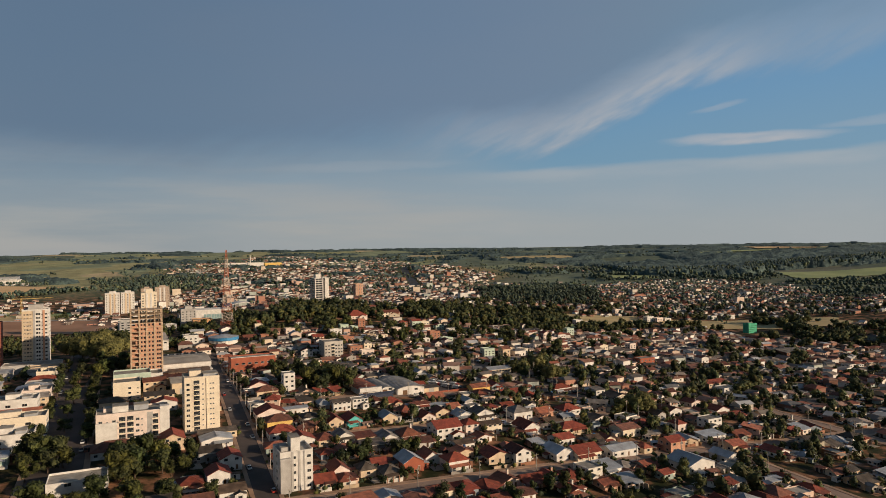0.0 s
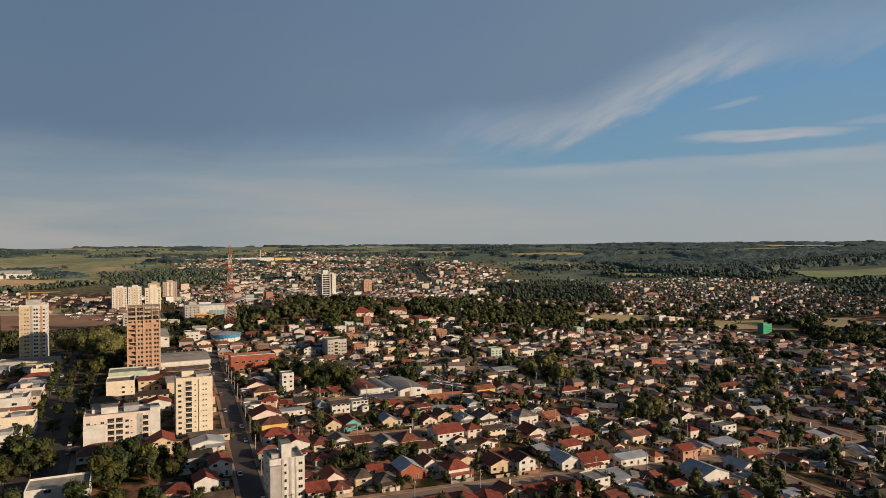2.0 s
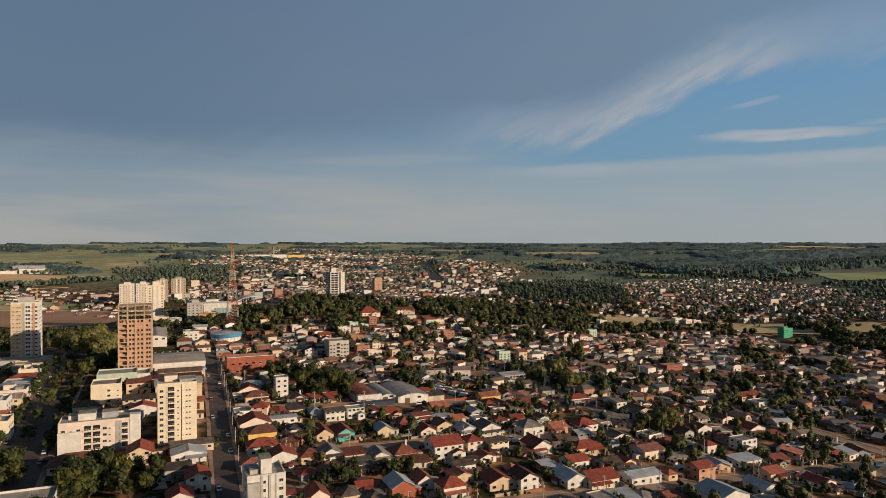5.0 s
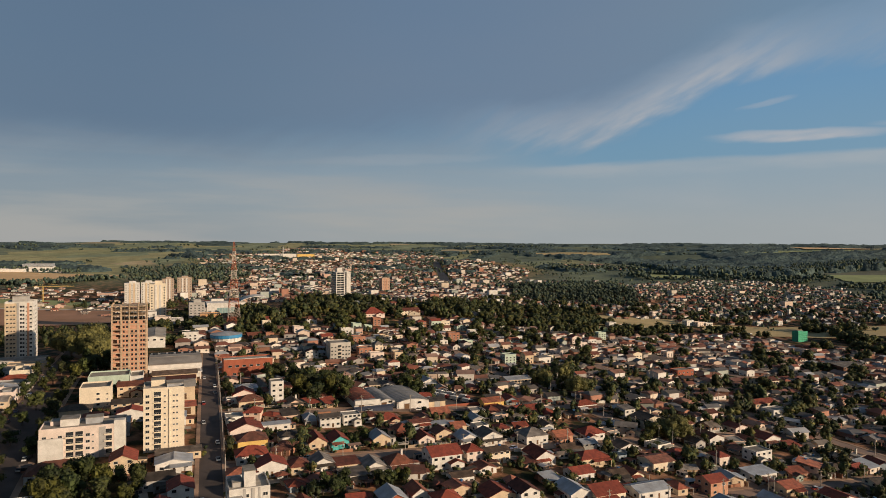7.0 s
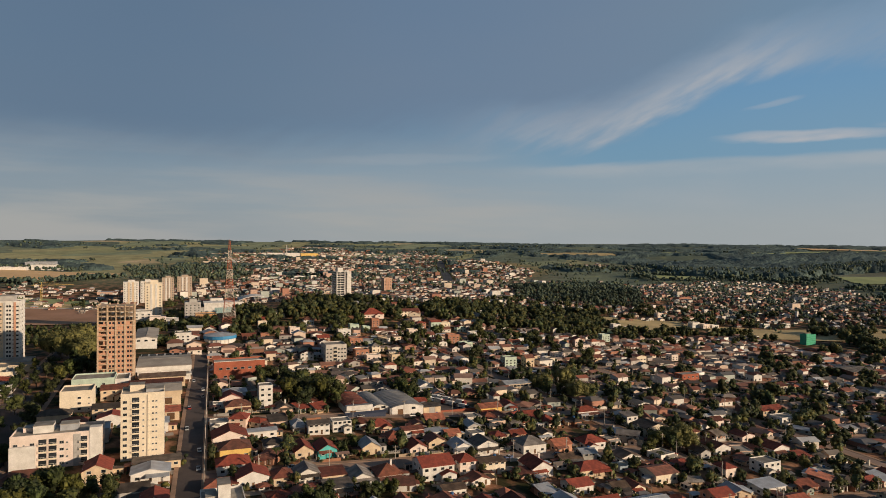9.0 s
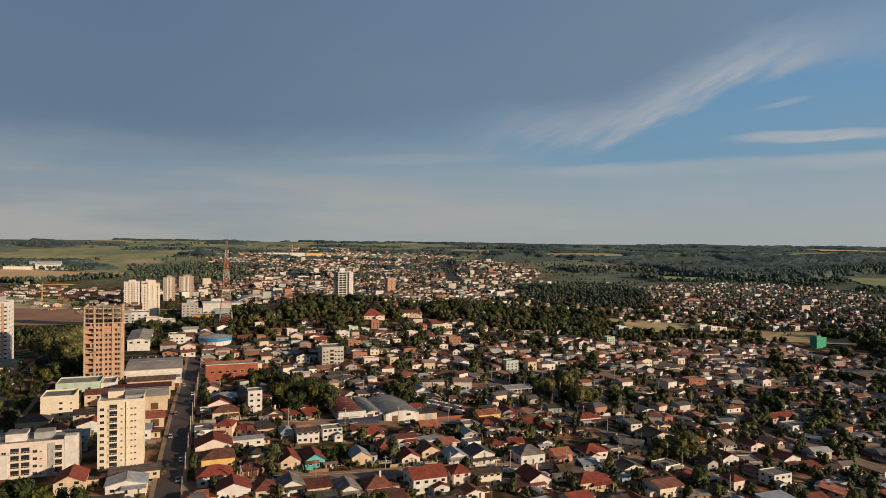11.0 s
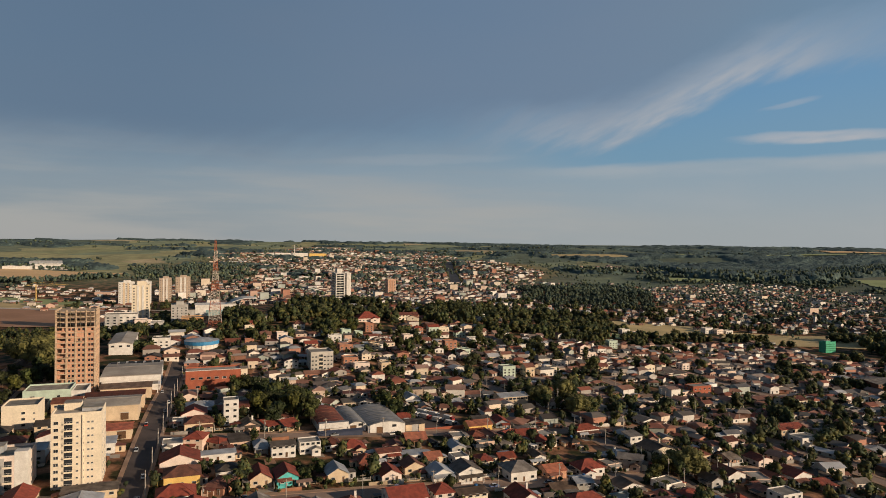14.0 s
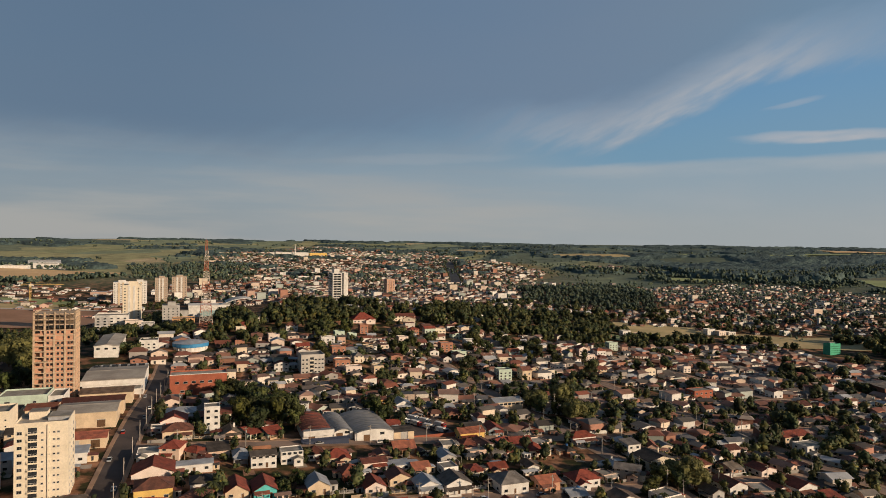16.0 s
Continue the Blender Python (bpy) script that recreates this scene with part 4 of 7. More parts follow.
def slim_tower(name, u0, u1, v0, d, top, floors, label, wall, group="", cols=5, shade=None, cap=3.5):
    w = u1 - u0
    t, w, d, h = block(name, label, u0, u1, v0, d, top, floors, wall, front=[(WT if i % 2 else W)((i + .5) / cols) for i in range(cols)], left=[W(.2), W(.5), W(.8)], group=group)
    roof_box(t, -w * .2, w * .25, -d * .2, d * .25, h, cap, wall)
    if shade:
        for x in (.36, .64):
            b = Mesh(shade)
            b.box(-w * .06, w * .06, -.35, 0, -2, h)
            part("rib", b, t, pose(-w / 2 + w * x, -d / 2, 0))


cream_tower()
white_tower_near()
brick_tower()
left_tower()
# the white tower behind the park, with banded balconies
def park_tower():
    t, w, d, h = block("apartment_tower", "white twelve-storey tower with banded balconies beside the park", 276, 299.5, 1056, 30, 43.5, 12, M_WHITE,
                       front=[W(.68), WS(.93)], left=[WW(.14), WW(.38), WW(.64), WW(.88)])
    roof_box(t, -8, 0, -8, 6, h, 6.5, M_WHITE)
    roof_box(t, 3, 9, -11, 0, h, 2.5, M_WHITE)
    step = (h - 1.8) / 12
    side, front = Mesh(M_WHITE), Mesh(M_WHITE)
    side.box(-1.5, 0, -d / 2 + .5, d / 2 - .5, 0, 1.0, 0, True)
    front.box(-6.6, 6.6, -1.8, 0, 0, 1.0, 0, True)
    # dark glass sheets on the flat wall stand for the balconies' shaded recesses
    dark, deep = Mesh(M_GLASS), Mesh(M_GLASS)
    for y in (-9.6, 0, 9.6):
        dark.box(-.08, 0, y - 3.6, y + 3.6, 0, 2.0)
    deep.box(-6.2, -.3, -.08, 0, 0, 2.1)
    deep.box(.3, 6.2, -.08, 0, 0, 2.1)
    sm, fm, dm, gm = side.data("balcony_band"), front.data("balcony_band"), dark.data("loggia"), deep.data("loggia")
    for f in range(12):
        z = 2.2 + f * step
        part("loggia", dm, t, pose(-w / 2, 0, z + 1))
        part("balcony_band", sm, t, pose(-w / 2, 0, z))
        part("loggia", gm, t, pose(-w * .21, -d / 2, z + 1))
        part("balcony_band", fm, t, pose(-w * .21, -d / 2, z))
    for x, wd, out in ((.80, 2.6, 3.4), (.555, .7, 2.2), (.03, .7, 2.0)):
        b = Mesh(M_WHITE)
        b.box(-wd, wd, -out, 0, -2, h - .5 + (1.4 if wd > 2 else 0))
        part("rib", b, t, pose(-w / 2 + w * x, -d / 2, 0))


park_tower()
slim_tower("apartment_tower", 14.5, 31.5, 838, 18, 42.0, 14, "pale cream fourteen-storey tower with shaded slots", M_CREAM, "towers beyond the park", 4, M_WHITE, 4.5)
for u0, u1, v, top, m, rib, word in ((-30.8, -9, 1212, 23.0, M_WHITE, M_BEIGE, "white tower of twelve storeys with beige ribs"), (-7.5, 13.5, 1250, 21.5, M_WHITE, M_BEIGE, "white tower of twelve storeys with beige ribs"),
                                     (24.5, 43.5, 1290, 25.0, M_TAUPE, M_WHITE, "brown tower of twelve storeys with white ribs"), (49.5, 74, 1333, 24.5, M_TAUPE, M_WHITE, "brown tower of twelve storeys with white ribs")):
    slim_tower("apartment_tower", u0, u1, v, 20, top, 12, word, m, "towers beyond the park", 5, rib)
slim_tower("office_tower", 453, 470, 1384, 20, 14.5, 8, "narrow pinkish brown apartment block", mat("pinkish_render", (0.58, 0.38, 0.28), (0.46, 0.30, 0.22), 0.3), "", 3, M_BRICK, 1.5)
slim_tower("office_block", 54, 70, 790, 20, gz(60, 800) + 21, 7, "grey concrete block with flat roof", M_GREYP, "", 4)


# ---- lattice mast ----
def mast():
    u, v = uv_of(-230, 684)
    take(u - 8, u + 8, v - 8, v + 8)
    z0 = ground(-230, 684)
    H = 90.3 - z0
    t = thing("lattice_mast", u, v, "tall red and white four-legged lattice telecom mast", "mast", z=z0)
    n = 9

    def half(z):
        s = z / H
        return 5.6 * (1 - s) ** 1.2 + 0.7
    for k in range(n):
        b = Mesh(M_STEELR if k % 2 == 0 else M_STEELW)
        za, zb = H * k / n, H * (k + 1) / n
        m = 3 if k < 5 else 4
        for j in range(m):
            p, q = za + (zb - za) * j / m, za + (zb - za) * (j + 1) / m
            a, c = half(p), half(q)
            A = [(-a, -a, p), (a, -a, p), (a, a, p), (-a, a, p)]
            C = [(-c, -c, q), (c, -c, q), (c, c, q), (-c, c, q)]
            for i in range(4):
                o = (i + 1) % 4
                b.tube(A[i], C[i], .20, .20, 5)
                b.tube(A[i], C[o], .095, .095, 4)
                b.tube(A[o], C[i], .095, .095, 4)
                b.tube(C[i], C[o], .095, .095, 4)
        part("mast_section", b, t)
    for k, (a, zz) in enumerate(((0, .86), (2, .82), (4, .74), (1, .7), (5.2, .6))):
        b = Mesh(M_STEELW)
        b.tube((0, 0, 0), (0, 0, 2.4), .35, .35, 8)
        h = half(H * zz) + .4
        part("antenna_panel", b, t, pose(h * math.cos(a), h * math.sin(a), H * zz))
    b = Mesh(M_STEELR)
    b.tube((0, 0, H), (0, 0, H + 1.6), .12, .05, 6)
    part("aerial", b, t)


mast()
# ---- trees ----
def leaf_crown(seed, rx, rz, blobs, leaves, size, material, name="crown"):
    """A crown of leaf clumps gathered in uneven bunches, with dark hearts."""
    rnd = random.Random(seed)
    b = Mesh(material)
    for k in range(blobs):
        a = rnd.uniform(0, 2 * math.pi)
        q = rnd.random() ** 0.6
        zz = rnd.uniform(-0.75, 0.95)
        rr = math.sqrt(max(1 - zz * zz, 0.05)) * q
        c = Vector((rx * rr * math.cos(a) * .78, rx * rr * math.sin(a) * .78, rz * zz * .75))
        r = rx * rnd.uniform(.30, .48)
        # heart
        n = len(b.v)
        hr = r * 0.80
        pts = [(0, 0, 1), (0, 0, -1)] + [(math.cos(i * math.pi / 3), math.sin(i * math.pi / 3), zz2) for zz2 in (.5, -.5) for i in range(6)]
        for x, y, w in pts:
            j = rnd.uniform(.8, 1.15)
            e = math.sqrt(1 - w * w) if abs(w) < 1 else 1
            b.v.append((c.x + hr * x * e * j, c.y + hr * y * e * j, c.z + hr * w * j * .85))
        for i in range(6):
            j = (i + 1) % 6
            b.f += [(n, n + 2 + i, n + 2 + j), (n + 2 + i, n + 8 + i, n + 8 + j, n + 2 + j), (n + 1, n + 8 + j, n + 8 + i)]
            b.i += [0, 0, 0]
        for i in range(leaves):
            d = Vector((rnd.gauss(0, 1), rnd.gauss(0, 1), rnd.gauss(.25, 1))).normalized()
            p = c + Vector((d.x * r, d.y * r, d.z * r * .85)) * rnd.uniform(.82, 1.18)
            t = d.orthogonal().normalized()
            t = Matrix.Rotation(rnd.uniform(0, 6.28), 3, d) @ t
            s = d.cross(t)
            tilt = d * rnd.uniform(-.7, .7)
            l = size * rnd.uniform(.6, 1.25)
            t, s = (t + tilt).normalized() * l, s * l * rnd.uniform(.45, .8)
            b.face([tuple(p - t), tuple(p + s * .8 - t * .1), tuple(p + t), tuple(p - s + t * .1)])
    return b.data(name)


def trunk_mesh(h, r, seed, spread):
    rnd = random.Random(seed)
    b = Mesh(M_BARK)
    b.tube((0, 0, -.6), (0, 0, h * .55), r * 1.25, r * .8, 7)
    for i in range(5):
        a = i * 1.256 + rnd.uniform(-.4, .4)
        b.tube((0, 0, h * rnd.uniform(.4, .54)), (spread * math.cos(a), spread * math.sin(a), h * rnd.uniform(.8, 1.1)), r * .55, r * .2, 5)
    b.tube((0, 0, h * .55), (0.2, 0.1, h * 1.1), r * .8, r * .25, 6)
    return b.data("trunk")




def tree_kind(seed, h, rx, rz, blobs, leaves, size, material, label, name="tree"):
    ob = new(name)
    tagged(ob, label, "tree", "trees of the town")
    part("trunk", trunk_mesh(h, .22 + h * .012, seed, rx * .55), ob)
    part("crown", leaf_crown(seed, rx, rz, blobs, leaves, size, material), ob, pose(0, 0, h + rz * .35))
    ob.matrix_basis = pose(0, -300 - 20 * seed, ground(0, -300 - 20 * seed))
    return ob


KINDS = [tree_kind(1, 3.4, 4.2, 3.2, 13, 44, .45, M_LEAF, "round broad-leaved tree with dense dark green crown"),
         tree_kind(2, 4.2, 5.2, 4.2, 15, 48, .51, M_LEAF, "tall spreading dark green broad-leaved tree"),
         tree_kind(3, 2.4, 2.6, 2.3, 9, 40, .36, M_LEAF, "small bushy green garden tree"),
         tree_kind(4, 4.6, 3.4, 5.0, 14, 42, .45, M_LEAF, "upright deep green tree with uneven crown"),
         tree_kind(5, 2.6, 3.0, 2.4, 10, 46, .36, M_LEAFY, "small tree with yellowing leaves"),
         tree_kind(6, 2.2, 2.9, 1.9, 10, 46, .36, M_LEAFR, "low tree with russet red leaves"),
         tree_kind(7, 5.0, 8.2, 6.2, 24, 96, .52, M_LEAFO, "very large old tree with billowing olive crown")]
STAMPED, GROWN, EXTRA = set(), [0], []


def tree(u, v, kind=0, size=1.0):
    """The nearest trees are things of their own; past that they join the garden trees."""
    x, y = xy(u, v)
    GROWN[0] += 1
    if GROWN[0] > 300:
        h = (6.2, 8.4, 4.6, 9.0, 5.0, 4.0, 12)[kind] * size
        EXTRA.append((x, y, h, h * random.uniform(.9, 1.2)))
        return
    m = pose(x, y, ground(x, y) - .05, 0, 0, random.uniform(0, 360)) @ Matrix.Diagonal((size, size, size * random.uniform(.88, 1.12), 1))
    if kind not in STAMPED:
        STAMPED.add(kind)
        KINDS[kind].matrix_basis = m
        return
    copy_thing(KINDS[kind], Matrix.Identity(4)).matrix_basis = m


def palm_kind():
    ob = new("palm_tree")
    tagged(ob, "slender palm tree with drooping green fronds", "palm", "trees of the town")
    b = Mesh(M_BARK)
    b.tube((0, 0, -.5), (.15, 0, 4), .24, .17, 7)
    b.tube((.15, 0, 4), (.3, .1, 7.6), .17, .13, 7)
    part("trunk", b, ob)
    rnd = random.Random(5)
    for i in range(13):
        a = i * 2.399
        L = rnd.uniform(2.4, 3.2)
        up = rnd.uniform(.1, 1.0)
        f = Mesh(M_LEAF)
        prev = None
        for k in range(6):
            s = k / 5
            r, z = L * s, up * 1.6 * s - 2.3 * s * s
            wd = .55 * math.sin(math.pi * min(s * .9 + .12, 1)) + .04
            c, sn = math.cos(a), math.sin(a)
            row = [(c * r - sn * wd, sn * r + c * wd, z - wd * .5), (c * r, sn * r, z), (c * r + sn * wd, sn * r - c * wd, z - wd * .5)]
            if prev:
                f.face([prev[0], prev[1], row[1], row[0]])
                f.face([prev[1], prev[2], row[2], row[1]])
            prev = row
        part("frond", f, ob, pose(.3, .1, 7.6))
    return ob


PALM = palm_kind()
PALMS = [0]


def palm(u, v, size=1.0):
    x, y = xy(u, v)
    ob = PALM if PALMS[0] == 0 else copy_thing(PALM, Matrix.Identity(4))
    PALMS[0] += 1
    ob.matrix_basis = pose(x, y, ground(x, y), 0, 0, random.uniform(0, 360)) @ Matrix.Diagonal((size, size, size, 1))


# ---- joined woodland ----
def blob_tree(seed, blobs, sub):
    """Arrays of one rough tree, one unit high."""
    rnd = random.Random(seed)
    bm = bmesh.new()
    for k in range(blobs):
        a = rnd.uniform(0, 6.28)
        q = rnd.uniform(0, .3)
        m = Matrix.Translation((q * math.cos(a), q * math.sin(a), rnd.uniform(.42, .80))) @ Matrix.Diagonal((rnd.uniform(.2, .33), rnd.uniform(.2, .33), rnd.uniform(.16, .28), 1))
        bmesh.ops.create_icosphere(bm, subdivisions=sub, radius=1, matrix=m)
    for v in bm.verts:
        v.co += Vector((rnd.gauss(0, 1), rnd.gauss(0, 1), rnd.gauss(0, 1))) * (.035 if sub > 1 else .05)
    bmesh.ops.create_cone(bm, segments=5, radius1=.05, radius2=.03, depth=.6, matrix=Matrix.Translation((0, 0, .2)))
    bmesh.ops.triangulate(bm, faces=bm.faces)
    bm.verts.index_update()
    v = np.array([q.co[:] for q in bm.verts])
    f = np.array([[w.index for w in q.verts] for q in bm.faces])
    bm.free()
    return v, f


def joined(name, label, protos, places, material, category="woods"):
    """ONE mesh of many trees. places: x, y, height, width."""
    V, Fc, n = [], [], 0
    for x, y, h, w in places:
        v, f = protos[random.randrange(len(protos))]
        a = random.uniform(0, 6.28)
        c, s = math.cos(a), math.sin(a)
        q = np.empty_like(v)
        q[:, 0] = (v[:, 0] * c - v[:, 1] * s) * w + x
        q[:, 1] = (v[:, 0] * s + v[:, 1] * c) * w + y
        q[:, 2] = v[:, 2] * h + ground(x, y) - .2
        V.append(q)
        Fc.append(f + n)
        n += len(v)
    V, Fc = np.concatenate(V), np.concatenate(Fc)
    me = bpy.data.meshes.new(name)
    me.vertices.add(len(V))
    me.vertices.foreach_set("co", V.ravel())
    me.loops.add(len(Fc) * 3)
    me.loops.foreach_set("vertex_index", Fc.ravel().astype(np.int32))
    me.polygons.add(len(Fc))
    me.polygons.foreach_set("loop_start", np.arange(0, len(Fc) * 3, 3, dtype=np.int32))
    me.materials.append(material)
    me.update(calc_edges=True)
    return tagged(new(name, me), label, category, kind="stuff")


def leafy_tree(seed, blobs, leaves, size):
    """Arrays of one tree, one unit high, its crown bunches of leaf clumps round dark hearts."""
    rnd = random.Random(seed)
    v, f = [], []
    for k in range(blobs):
        a, q, zz = rnd.uniform(0, 6.28), rnd.random() ** .6, rnd.uniform(-.8, .95)
        rr = math.sqrt(max(1 - zz * zz, .05)) * q
        c = Vector((.34 * rr * math.cos(a), .34 * rr * math.sin(a), .58 + .27 * zz))
        r = rnd.uniform(.18, .27)
        n = len(v)
        for d in ((1, 0, 0), (0, 1, 0), (-1, 0, 0), (0, -1, 0), (0, 0, 1), (0, 0, -1)):
            v.append(tuple(c + Vector(d) * r * rnd.uniform(.8, 1.05)))
        for i in range(4):
            j = (i + 1) % 4
            f += [[n + i, n + j, n + 4], [n + j, n + i, n + 5]]
        for i in range(leaves):
            d = Vector((rnd.gauss(0, 1), rnd.gauss(0, 1), rnd.gauss(.25, 1))).normalized()
            p = c + d * r * rnd.uniform(.8, 1.12)
            t = Matrix.Rotation(rnd.uniform(0, 6.28), 3, d) @ d.orthogonal().normalized()
            s = d.cross(t)
            l = size * rnd.uniform(.6, 1.2)
            t, s = (t + d * rnd.uniform(-.6, .6)).normalized() * l, s * l * rnd.uniform(.5, .9)
            n = len(v)
            v += [tuple(p - t), tuple(p + s), tuple(p + t), tuple(p - s)]
            f += [[n, n + 1, n + 2], [n, n + 2, n + 3]]
    n = len(v)
    v += [(.04 * math.cos(k * 1.2566), .04 * math.sin(k * 1.2566), z) for z in (-.08, .45) for k in range(5)]
    for k in range(5):
        j = (k + 1) % 5
        f += [[n + k, n + j, n + 5 + j], [n + k, n + 5 + j, n + 5 + k]]
    return np.array(v), np.array(f)




def mound_tree(seed, blobs, leaves, size):
    """Arrays of one broad tree, one unit high, its crown reaching well down."""
    v, f = leafy_tree(seed, blobs, leaves, size)
    crown = v[:-10]
    crown[:, 2] = .53 + (crown[:, 2] - .58) * 1.22
    crown[:, 0:2] *= 1.08 + .18 * np.sin(np.arctan2(crown[:, 1:2], crown[:, 0:1]) * 2 + seed)
    return v, f


MOUND = [mound_tree(130 + k, 6, 18, .082) for k in range(8)]
FAR = [blob_tree(40 + k, 3, 1) for k in range(6)]


def inside(x, y, poly):
    c = False
    for (x0, y0), (x1, y1) in zip(poly, poly[1:] + poly[:1]):
        if (y0 > y) != (y1 > y) and x < (x1 - x0) * (y - y0) / (y1 - y0) + x0:
            c = not c
    return c


def fill(poly, n, h0, h1, clear=True):
    """Random spots within a polygon of the plan, off the buildings."""
    xs, ys = [p[0] for p in poly], [p[1] for p in poly]
    out = []
    for _ in range(n * 8):
        if len(out) >= n:
            break
        x, y = random.uniform(min(xs), max(xs)), random.uniform(min(ys), max(ys))
        if not inside(x, y, poly):
            continue
        u, v = uv_of(x, y)
        if clear and not free(u - 2, u + 2, v - 2, v + 2):
            continue
        h = random.uniform(h0, h1)
        out.append((x, y, h, h * random.uniform(.75, 1.15)))
    return out


def clumps(poly, n, h0, h1, spread=11):
    """Trees gathered in uneven groups, broad ones among small ones."""
    out = []
    for x, y, _, _ in fill(poly, n // 4, h0, h1):
        for _ in range(random.choice([1, 2, 3, 5, 8])):
            a, r = random.uniform(0, 6.28), random.uniform(0, spread)
            q, w = x + r * math.cos(a), y + r * math.sin(a)
            u, v = uv_of(q, w)
            if free(u - 1.2, u + 1.2, v - 1.2, v + 1.2) and len(out) < n:
                h = random.uniform(h0, h1)
                out.append((q, w, h, h * random.uniform(.95, 1.5)))
    return out
# ---- larger buildings of the centre ----
def pink_block():
    top = 11.2
    t, w, d, h = block("apartment_block", "pale pink four-storey apartment block with small balconies", -16.6, 15.6, 347, 15, top, 4, M_PINK,
                       front=[W(.06), WS(.15), W(.24), (.35, BALC, "balcony"), (.46, BALC, "balcony"), W(.56), WS(.62), (.80, BALC, "balcony"), W(.91)], left=[W(.3), W(.7)], right=[W(.4)])
    roof_box(t, -9, -2, -2, 5, h, 3.0, M_WHITE)
    roof_box(t, 0.5, 7, -1, 5, h, 2.6, M_METAL, "plant_cover", "bluish tank housing")
    roof_box(t, -13, -8, 1, 6, h, 1.8, M_PINK)
    b = Mesh(M_WHITE)
    b.box(w / 2 - 4.2, w / 2 + .15, -d / 2 - .15, -d / 2 + 4, -2, h + 2.2)
    part("stair_tower", b, t, label="bluish white stair tower")
    b = Mesh(M_WHITE)
    b.box(-w / 2 - .1, -w / 2 + 9, -d / 2 - 1.2, -d / 2 + .02, -2, h - 3.2)
    part("front_wing", b, t, label="lower white front wing")
    # flat grey strip stands for the shade in the gap by the stair
    b = Mesh(M_GREYP)
    b.box(-1.3, 1.3, -.1, 0, -2, h)
    part("recess", b, t, pose(w * .23, -d / 2, 0), label="flat grey strip for the shade of a stair gap")


pink_block()


def hall(name, label, u0, u1, v0, d, h, wall, roof, rise=1.6, along="y", doors=2, cat="warehouse", wins=0, group=""):
    u, v, w = (u0 + u1) / 2, v0 + d / 2, u1 - u0
    take(u0, u1, v0, v0 + d)
    t = thing(name, u, v, label, cat, group)
    b = Mesh(wall)
    b.box(-w / 2, w / 2, -d / 2, d / 2, -4, h)
    gable_ends(b, w, d, h, rise, along)
    part("wall", b, t)
    r = Mesh(roof)
    gable(r, w, d, h, rise, .7, .2, along=along)
    part("roof", r, t)
    for i in range(doors):
        g = Mesh(M_DOOR if i else M_GREYP, M_FRAME)
        g.box(-1.8, 1.8, -.07, 0, 0, 3.4, 0)
        g.box(-2, 2, -.12, 0, 3.4, 3.65, 1)
        part("gate", g, t, pose(-w / 2 + w * (i + .5) / max(doors, 1), -d / 2, 0))
    for i in range(wins):
        part("window", WIN_W, t, pose(-w / 2 + w * (i + .5) / wins, -d / 2, h - 2.2))
    return t, w, d


def market():
    t, w, d = hall("market_hall", "wide market hall with weathered grey roof and white fascia", 21.5, 54, 514, 46, 8.0, M_WHITE, M_ROOFG, 1.3, "x", 0)
    f = Mesh(M_WHITE)
    f.box(-w / 2 - 1, w / 2 + .4, -.6, 0, 5.0, 7.8)
    part("fascia", f, t, pose(0, -d / 2, 0), label="deep white fascia band")
    c = Mesh(M_WHITE, M_SLAB, M_GLASS)
    c.box(-w / 2 + 4, w / 2 + .2, -11, -.6, 3.5, 4.1, 0, True)
    c.box(-w / 2 + 5, w / 2 - 1, -10.2, -.7, 4.1, 4.2, 1)
    for i in range(6):
        x = -w / 2 + 5 + i * (w - 6) / 5
        c.box(x - .25, x + .25, -10.6, -10.1, -4, 3.5, 0)
    part("canopy", c, t, pose(0, -d / 2, 0), label="flat white canopy on posts")
    for i in range(6):
        v = Mesh(M_ROOFG, M_GLASS)
        p = [(-1.9, 0, 0), (1.9, 0, 0), (1.9, 2.6, 2.0), (-1.9, 2.6, 2.0), (1.9, 6, .2), (-1.9, 6, .2)]
        v.face([p[0], p[1], p[2], p[3]], 1)
        v.face([p[3], p[2], p[4], p[5]], 0)
        v.face([p[1], p[4], p[2]], 0)
        v.face([p[0], p[3], p[5]], 0)
        part("rooflight", v, t, pose(-w / 2 + 3 + i * 5.2, d / 2 - 6.4, 7.7), label="dark sloping rooflight")
    b = Mesh(M_WHITE)
    b.box(-w / 2, w / 2, d / 2 - .01, d / 2 + 10, -4, 7.4)
    part("rear_wing", b, t)


market()
hall("low_hall", "low brown-roofed commercial hall", 24, 50, 486, 15, 5.5, M_BEIGE, M_FIBRE, 1.2, "x", 1)
hall("low_hall", "low hall with broad grey roof and beige walls", 22, 47, 431, 22, 7.2, M_BEIGE, M_ROOFG, 1.3, "x", 2)
hall("low_hall", "long narrow hall with rusty brown roof", 20, 48, 458, 12, 6.5, M_BEIGE, M_TILE, 1.0, "x", 1)
hall("low_hall", "small beige shop with brown tiled roof", 30, 46, 400, 12, 4.2, M_BEIGE, M_TILE, 1.4, "x", 2)
t, w, d, h = block("red_hall", "big brick-red painted hall with high small windows", 68.6, 101.8, 514, 15, 7.3, 1, M_REDB, front=[WW((i + .9) / 7) for i in range(6)], left=[WW(.3), WW(.7)], first=10.4, cat="building")
for s in (.22, .36):
    glazed("window", WW(s)[1], t, pose(-w / 2 + w * s, -d / 2, 5.0), False)
b = Mesh(M_WHITE)
b.box(-w / 2 - .05, w / 2 + .05, -.06, .3, 0, .35, 0, True)
part("coping", b, t, pose(0, -d / 2, h + .9), label="pale coping along the parapet")
